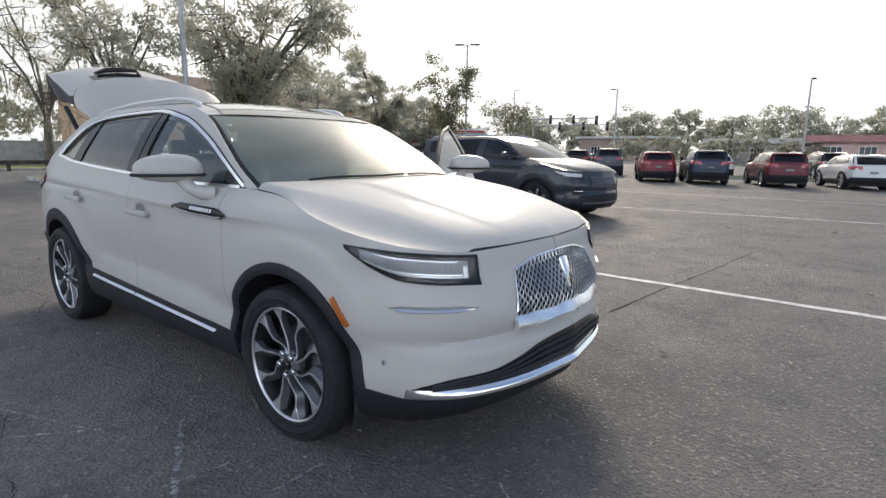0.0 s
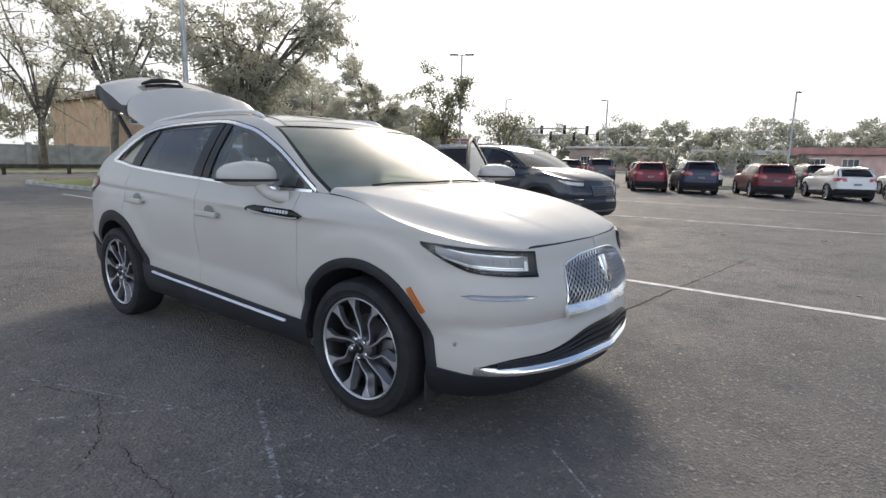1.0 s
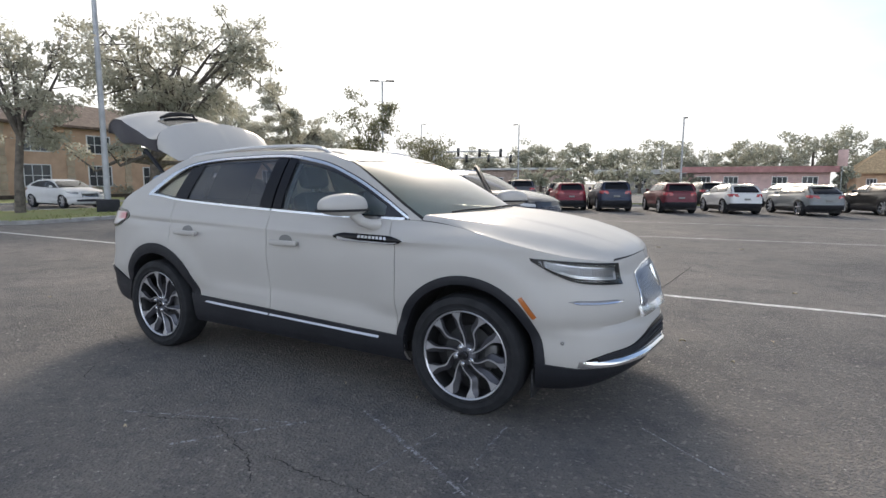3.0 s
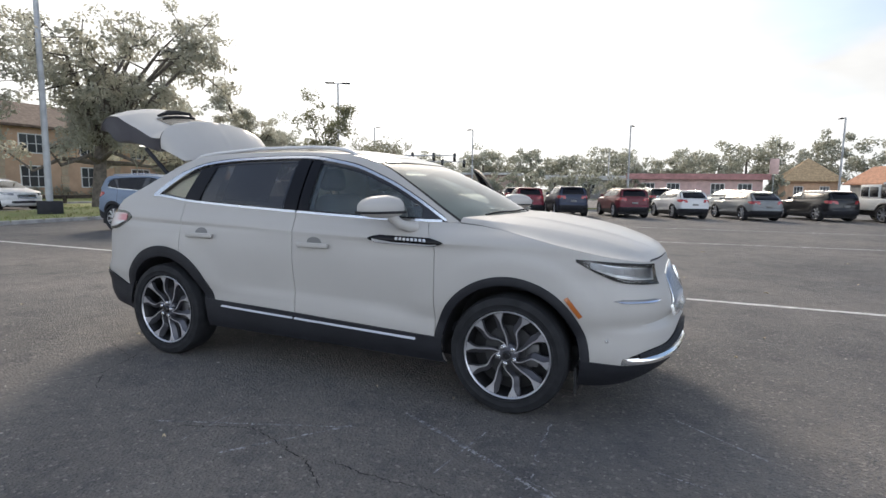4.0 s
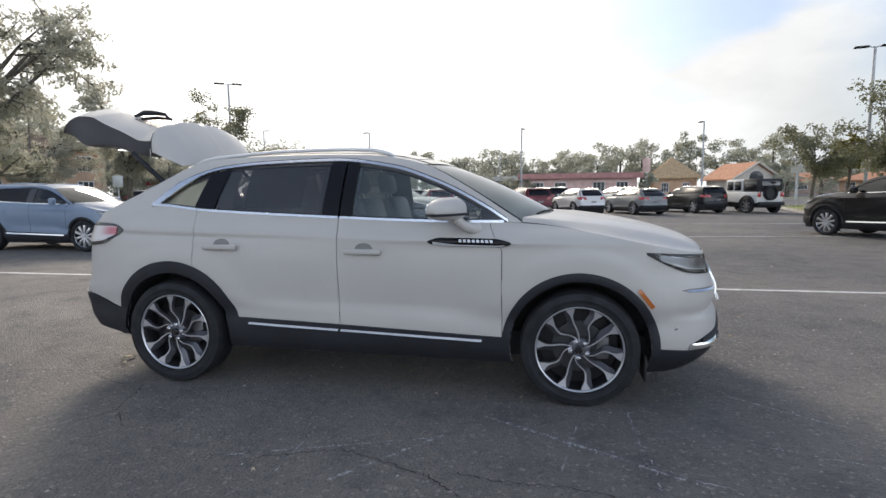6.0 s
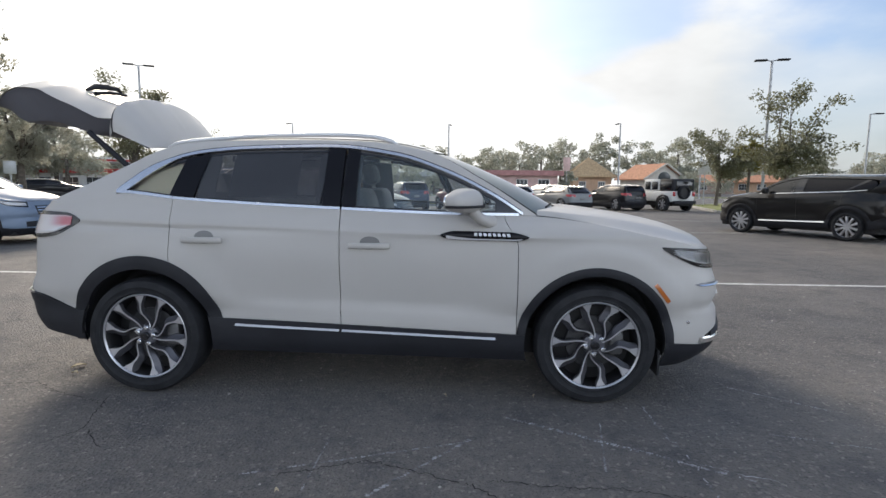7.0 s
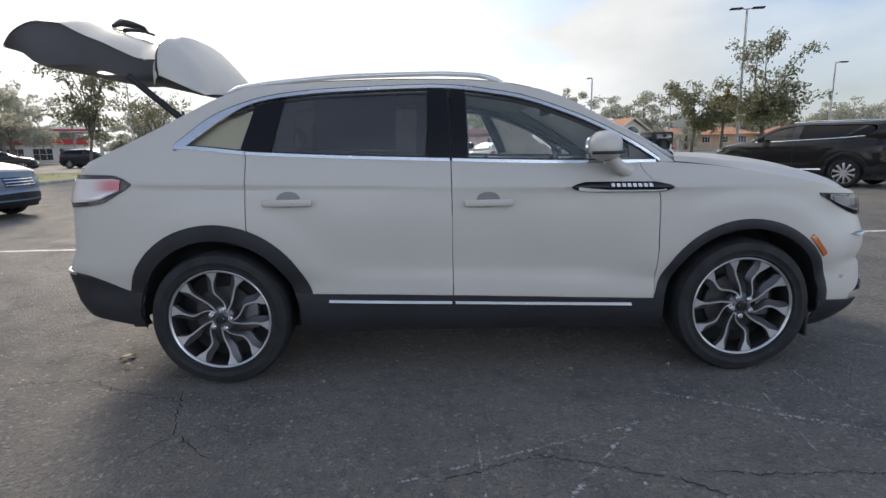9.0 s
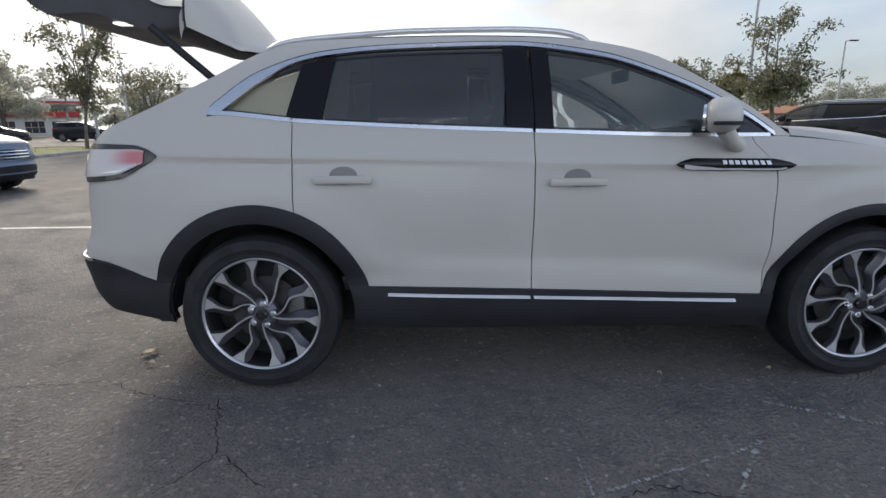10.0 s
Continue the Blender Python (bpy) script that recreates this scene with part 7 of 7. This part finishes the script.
def hip_roof(bm, lx, ly, z0, rise, over=0.6, ridge=0.5, thick=0.18):
    """A hipped roof with eaves over a plan of lx by ly centred on the origin."""
    a, b = lx / 2 + over, ly / 2 + over
    rx = max(0.0, a - b * ridge * 2) if lx >= ly else 0.0
    ry = max(0.0, b - a * ridge * 2) if ly > lx else 0.0
    low_ = [bm.verts.new((sx * a, sy * b, z0 - thick)) for sx, sy in ((-1, -1), (1, -1), (1, 1), (-1, 1))]
    eav = [bm.verts.new((sx * a, sy * b, z0)) for sx, sy in ((-1, -1), (1, -1), (1, 1), (-1, 1))]
    bm.faces.new(low_)
    for k in range(4):
        bm.faces.new((low_[k], low_[(k + 1) % 4], eav[(k + 1) % 4], eav[k]))
    if rx > 0.05:
        p, q = bm.verts.new((-rx, 0, z0 + rise)), bm.verts.new((rx, 0, z0 + rise))
        for f in ((eav[0], eav[1], q, p), (eav[1], eav[2], q), (eav[2], eav[3], p, q), (eav[3], eav[0], p)):
            bm.faces.new(f)
    elif ry > 0.05:
        p, q = bm.verts.new((0, -ry, z0 + rise)), bm.verts.new((0, ry, z0 + rise))
        for f in ((eav[0], eav[1], p), (eav[1], eav[2], q, p), (eav[2], eav[3], q), (eav[3], eav[0], p, q)):
            bm.faces.new(f)
    else:
        p = bm.verts.new((0, 0, z0 + rise))
        for k in range(4):
            bm.faces.new((eav[k], eav[(k + 1) % 4], p))


def house(name, label, at, lx, ly, h, wall, roof, rise=1.6, windows=(), wsize=(1.4, 1.5), sill=0.9, over=0.6, group="buildings", band=None):
    """Front towards -y of its own axes. windows: stations along the front."""
    ob = thing(name, label, "building", group, at)
    bm = bmesh.new()
    box(bm, (-lx / 2, -ly / 2, 0), (lx / 2, ly / 2, h))
    part("wall", bm, wall, ob, smooth=False)
    bm = bmesh.new()
    if rise > 0:
        hip_roof(bm, lx, ly, h + 0.02, rise, over)
    else:
        box(bm, (-lx / 2 - over, -ly / 2 - over, h + 0.004), (lx / 2 + over, ly / 2 + over, h + 0.35), 0.03)
    part("roof", bm, roof, ob, smooth=False)
    for x in windows:
        window_unit(ob, Matrix.Translation((x, -ly / 2 - 0.004, sill)), *wsize)
    if band:
        bm = bmesh.new()
        box(bm, (-lx / 2 - over - 0.03, -ly / 2 - over - 0.03, h - band[1]), (lx / 2 + over + 0.03, -ly / 2 - over + 0.02, h + 0.36), 0.01)
        part("fascia", bm, band[0], ob, smooth=False)
    return ob


# flats behind the lawn, long front towards the lot
flats = house("apartment_building", "tan rendered block of flats with white windows", pose(-49, 29.5, 0, 0, 0, 90), 28, 12, 5.6, M_TAN, M_SHINGLE, 2.4, [-11.5 + 4.6 * k for k in range(6)], (1.9, 1.7), 0.9)
for k in range(6):
    window_unit(flats, Matrix.Translation((-11.5 + 4.6 * k, -6.004, 3.5)), 1.9, 1.5)
for k in range(7):
    for j in range(9):
        bm = bmesh.new()
        x0, w = -13.7 + 4.57 * k, 0.5 if j % 2 else 0.62
        box(bm, (x0 - w / 2, -6.07, 0.02 + 0.62 * j), (x0 + w / 2, -5.99, 0.60 + 0.62 * j), 0.02)
        part("quoin", bm, M_QUOIN, flats, smooth=False)
for k, x in enumerate([-12 + 2.4 * i for i in range(11)]):
    rngb = np.random.default_rng(300 + k)
    sh_ob = thing("shrub", "dark clipped shrub before the flats", "shrub", "shrubs", pose(-42.2 + rngb.uniform(-0.3, 0.3), 29.5 + x, 0))
    cs = rngb.normal(0, 1, (14, 3)) * np.array([0.35, 0.5, 0.2]) + np.array([0, 0, 0.55])
    v, f = leaf_cloud(rngb, cs, 0.35, 26, 0.10)
    put("crown", mesh_of("crown", v, f, M_LEAF, smooth=False), sh_ob)
    bm = bmesh.new()
    tube(bm, [(0, 0, 0), (0, 0, 0.5)], 0.04, 5)
    part("trunk", bm, M_BARK, sh_ob)

# low shops and houses across the road
shop = house("shop_building", "low pink shop with dark red fascia", pose(5.5, 76, 0, 0, 0, 0), 15, 9, 3.1, M_PINK, M_ROOFW, 0, [-5.5, -2.5, 2.6, 5.6], (1.6, 1.7), 0.6, 0.7, band=(M_DARKRED, 0.35))
house("shop_building", "low white-roofed shop with pale walls", pose(-8.5, 84, 0), 12, 9, 3.0, M_WALLGREY, M_ROOFW, 0, [-4, 0, 4], (1.8, 1.6), 0.6, 0.6, band=(M_ROOFW, 0.3))
house("pavilion", "tan pavilion with a steep hipped roof", pose(21.6, 92, 0), 6.5, 6.5, 3.0, M_TAN, M_THATCH, 3.4, [-1.6, 1.6], (1.2, 1.5), 0.7, 0.8)
house("shop_building", "brown brick shop with flat roof", pose(-30, 92, 0), 14, 9, 3.6, M_BROWN, M_ROOFW, 0, [-4, 0, 4], (1.8, 1.6), 0.7, 0.6)
for k, (x, y, l, t) in enumerate(((50.0, 113, 11, -18), (62.0, 112, 10, -28), (73.5, 108, 11, -24), (92, 96, 14, -40))):
    house("house", "long house with an orange tiled roof", pose(x, y, 0, 0, 0, t), l, 7.5, 2.5, M_TAN if k % 2 else M_BROWN, M_ORANGE, 1.5, [-l / 3, 0, l / 3], (1.6, 1.3), 0.8, 0.9)

# gabled house
gh = thing("gabled_house", "pale gabled house with an orange roof and arched window", "house", "buildings", pose(29.4, 83, 0, 0, 0, 14) @ Matrix.Scale(0.92, 4))
bm = bmesh.new()
box(bm, (-3.4, -4, 0), (3.4, 4, 2.9))
part("wall", bm, M_CREAMWALL, gh, smooth=False)
bm = bmesh.new()
vs_ = [bm.verts.new(p) for p in ((-3.4, -4.0, 2.9), (3.4, -4.0, 2.9), (0, -4.0, 5.0), (-3.4, -3.8, 2.9), (3.4, -3.8, 2.9), (0, -3.8, 5.0))]
for f in ((0, 1, 2), (5, 4, 3), (0, 3, 4, 1), (1, 4, 5, 2), (2, 5, 3, 0)):
    bm.faces.new([vs_[i] for i in f])
part("gable", bm, M_CREAMWALL, gh, smooth=False)
for sx in (-1, 1):
    bm = bmesh.new()
    vs_ = [bm.verts.new(p) for p in ((sx * 4.0, -4.5, 2.58), (0, -4.5, 5.12), (0, 5, 5.12), (sx * 4.0, 5, 2.58), (sx * 4.0, -4.5, 2.78), (0, -4.5, 5.36), (0, 5, 5.36), (sx * 4.0, 5, 2.78))]
    for f in ((0, 1, 2, 3), (4, 7, 6, 5), (0, 4, 5, 1), (3, 2, 6, 7), (0, 3, 7, 4)):
        bm.faces.new([vs_[i] for i in f])
    part("roof", bm, M_ORANGE, gh, smooth=False)
    bm = bmesh.new()
    tube(bm, [(sx * 4.0, -4.56, 2.68), (0, -4.56, 5.25)], 0.16, 4)
    part("barge_board", bm, M_CREAMWALL, gh)
bm = bmesh.new()
arc = [(-1.1, 2.3)] + [(1.1 * math.cos(a), 3.0 + 0.95 * math.sin(a)) for a in span(math.pi, 0, 14)] + [(1.1, 2.3)]
f0 = [bm.verts.new((x, -4.06, z)) for x, z in arc]
f1 = [bm.verts.new((x, -3.99, z)) for x, z in arc]
bm.faces.new(f0)
for k in range(len(arc)):
    bm.faces.new((f0[k], f0[(k + 1) % len(arc)], f1[(k + 1) % len(arc)], f1[k]))
part("window", bm, M_PANE, gh, "dark arched window", smooth=False)

# filling station
fs_ob = house("filling_station", "white filling station shop with red stripe", pose(-66, 84, 0, 0, 0, 32), 18, 8, 3.2, M_FRAMEW, M_ROOFW, 0, [-7, -3.6, 0, 3.6, 7], (2.6, 1.9), 0.3, 0.5, band=(M_SIGNRED, 0.45))
canopy = thing("station_canopy", "white and red canopy on steel posts", "canopy", at=pose(-55, 74, 0, 0, 0, 32))
bm = bmesh.new()
box(bm, (-6, -4, 4.2), (6, 4, 4.9), 0.05)
part("roof", bm, M_FRAMEW, canopy, smooth=False)
bm = bmesh.new()
box(bm, (-6.03, -4.06, 4.32), (6.03, -4.004, 4.62), 0.01)
part("stripe", bm, M_SIGNRED, canopy, smooth=False)
for x in (-4, 4):
    bm = bmesh.new()
    box(bm, (x - 0.15, -0.15, 0), (x + 0.15, 0.15, 4.2), 0.02)
    part("post", bm, M_POLE, canopy)


def road_sign(label, x, y, h, w, hh, material, turn=0):
    ob = thing("road_sign", label, "sign", "signs", pose(x, y, 0, 0, 0, turn))
    bm = bmesh.new()
    tube(bm, [(0, 0, 0), (0, 0, h)], 0.04, 8)
    part("post", bm, M_POLE, ob)
    bm = bmesh.new()
    box(bm, (-w / 2, -0.06, h - hh), (w / 2, -0.035, h), 0.008)
    part("panel", bm, material, ob)
    return ob


road_sign("blank white sign panel on a post", 18.2, 37.0, 3.3, 0.9, 1.0, M_FRAMEW, -20)
road_sign("faded pink sign on a post", 13.2, 66, 5.0, 0.9, 1.7, M_PINK)
road_sign("small grey diamond sign on a post", -21.0, 20.5, 2.3, 0.5, 0.6, M_POLE, 30)

# boxy off-road car with a spare wheel
def offroad_car(at):
    ob = thing("parked_car", "white boxy off-road car with black hard top and spare wheel", "car", "parked cars", at)
    pm = paint("off_road_white", (0.66, 0.66, 0.64), 0.0)
    bm = bmesh.new()
    box(bm, (-1.85, -0.78, 0.55), (0.75, 0.78, 1.12), 0.05)
    part("tub", bm, pm, ob)
    bm = bmesh.new()
    box(bm, (0.75, -0.66, 0.66), (1.85, 0.66, 1.14), 0.06)
    part("bonnet", bm, pm, ob)
    bm = bmesh.new()
    box(bm, (-1.85, -0.72, 1.122), (-0.75, 0.72, 1.80), 0.07)
    part("hard_top", bm, M_CLAD, ob, "black hard top")
    bm = bmesh.new()
    box(bm, (-0.748, -0.71, 1.122), (0.55, 0.71, 1.78), 0.07)
    part("cabin", bm, pm, ob)
    for sy in (-1, 1):
        for x0, x1 in ((-1.72, -0.85), (-0.62, -0.12), (-0.02, 0.44)):
            bm = bmesh.new()
            box(bm, (x0, min(sy * 0.70, sy * 0.732), 1.20), (x1, max(sy * 0.70, sy * 0.732), 1.66), 0.02)
            part("window", bm, M_BLACK, ob)
        for x in (-1.22, 1.22):
            bm = bmesh.new()
            tube(bm, [(x + 0.50 * math.cos(a), sy * 0.86, 0.42 + 0.48 * math.sin(a)) for a in span(0.2, math.pi - 0.2, 12)], 0.06, 6)
            part("mudguard", bm, M_CLAD, ob)
            add_wheel(ob, x, sy, 0.3, r=1.08, yy=0.80)
        bm = bmesh.new()
        box(bm, (-1.90, min(sy * 0.60, sy * 0.76), 0.85), (-1.852, max(sy * 0.60, sy * 0.76), 1.10), 0.01)
        part("tail_lamp", bm, M_RED, ob)
    bm = bmesh.new()
    box(bm, (-2.02, -0.75, 0.42), (-1.86, 0.75, 0.60), 0.03)
    part("rear_bumper", bm, M_CLAD, ob)
    bm = bmesh.new()
    box(bm, (-1.89, -0.55, 1.22), (-1.854, 0.55, 1.68), 0.02)
    part("rear_window", bm, M_BLACK, ob)
    sp = put("spare_wheel", WHEEL["rim_low"], ob, "spare wheel on the tailgate", Matrix.Translation((-1.98, 0.1, 1.05)) @ Matrix.Rotation(radians(-90), 4, "Z"))
    put("tyre", WHEEL["tyre_low"], sp)
    bm = bmesh.new()
    box(bm, (-1.7, -0.6, 0.3), (1.7, 0.6, 0.56), 0.03)
    part("underbody", bm, M_DARK, ob)
    return ob


offroad_car(heading(11.9, 28.1, -0.37, 0.93))
parked_suv("white saloon car standing behind the lawn", heading(-27.9, 12.0, 1, 0.0), (0.66, 0.66, 0.66), k=(1.0, 0.95, 0.87), clad=False, up=0.0)
parked_suv("black car by the road", heading(-33.0, 38.0, 0.8, 0.6), (0.012, 0.012, 0.014), k=(1, 1, 0.95))
parked_suv("dark car beside the filling station", heading(-31.0, 46.0, 1, 0.1), (0.03, 0.03, 0.035), k=(1, 1, 1))
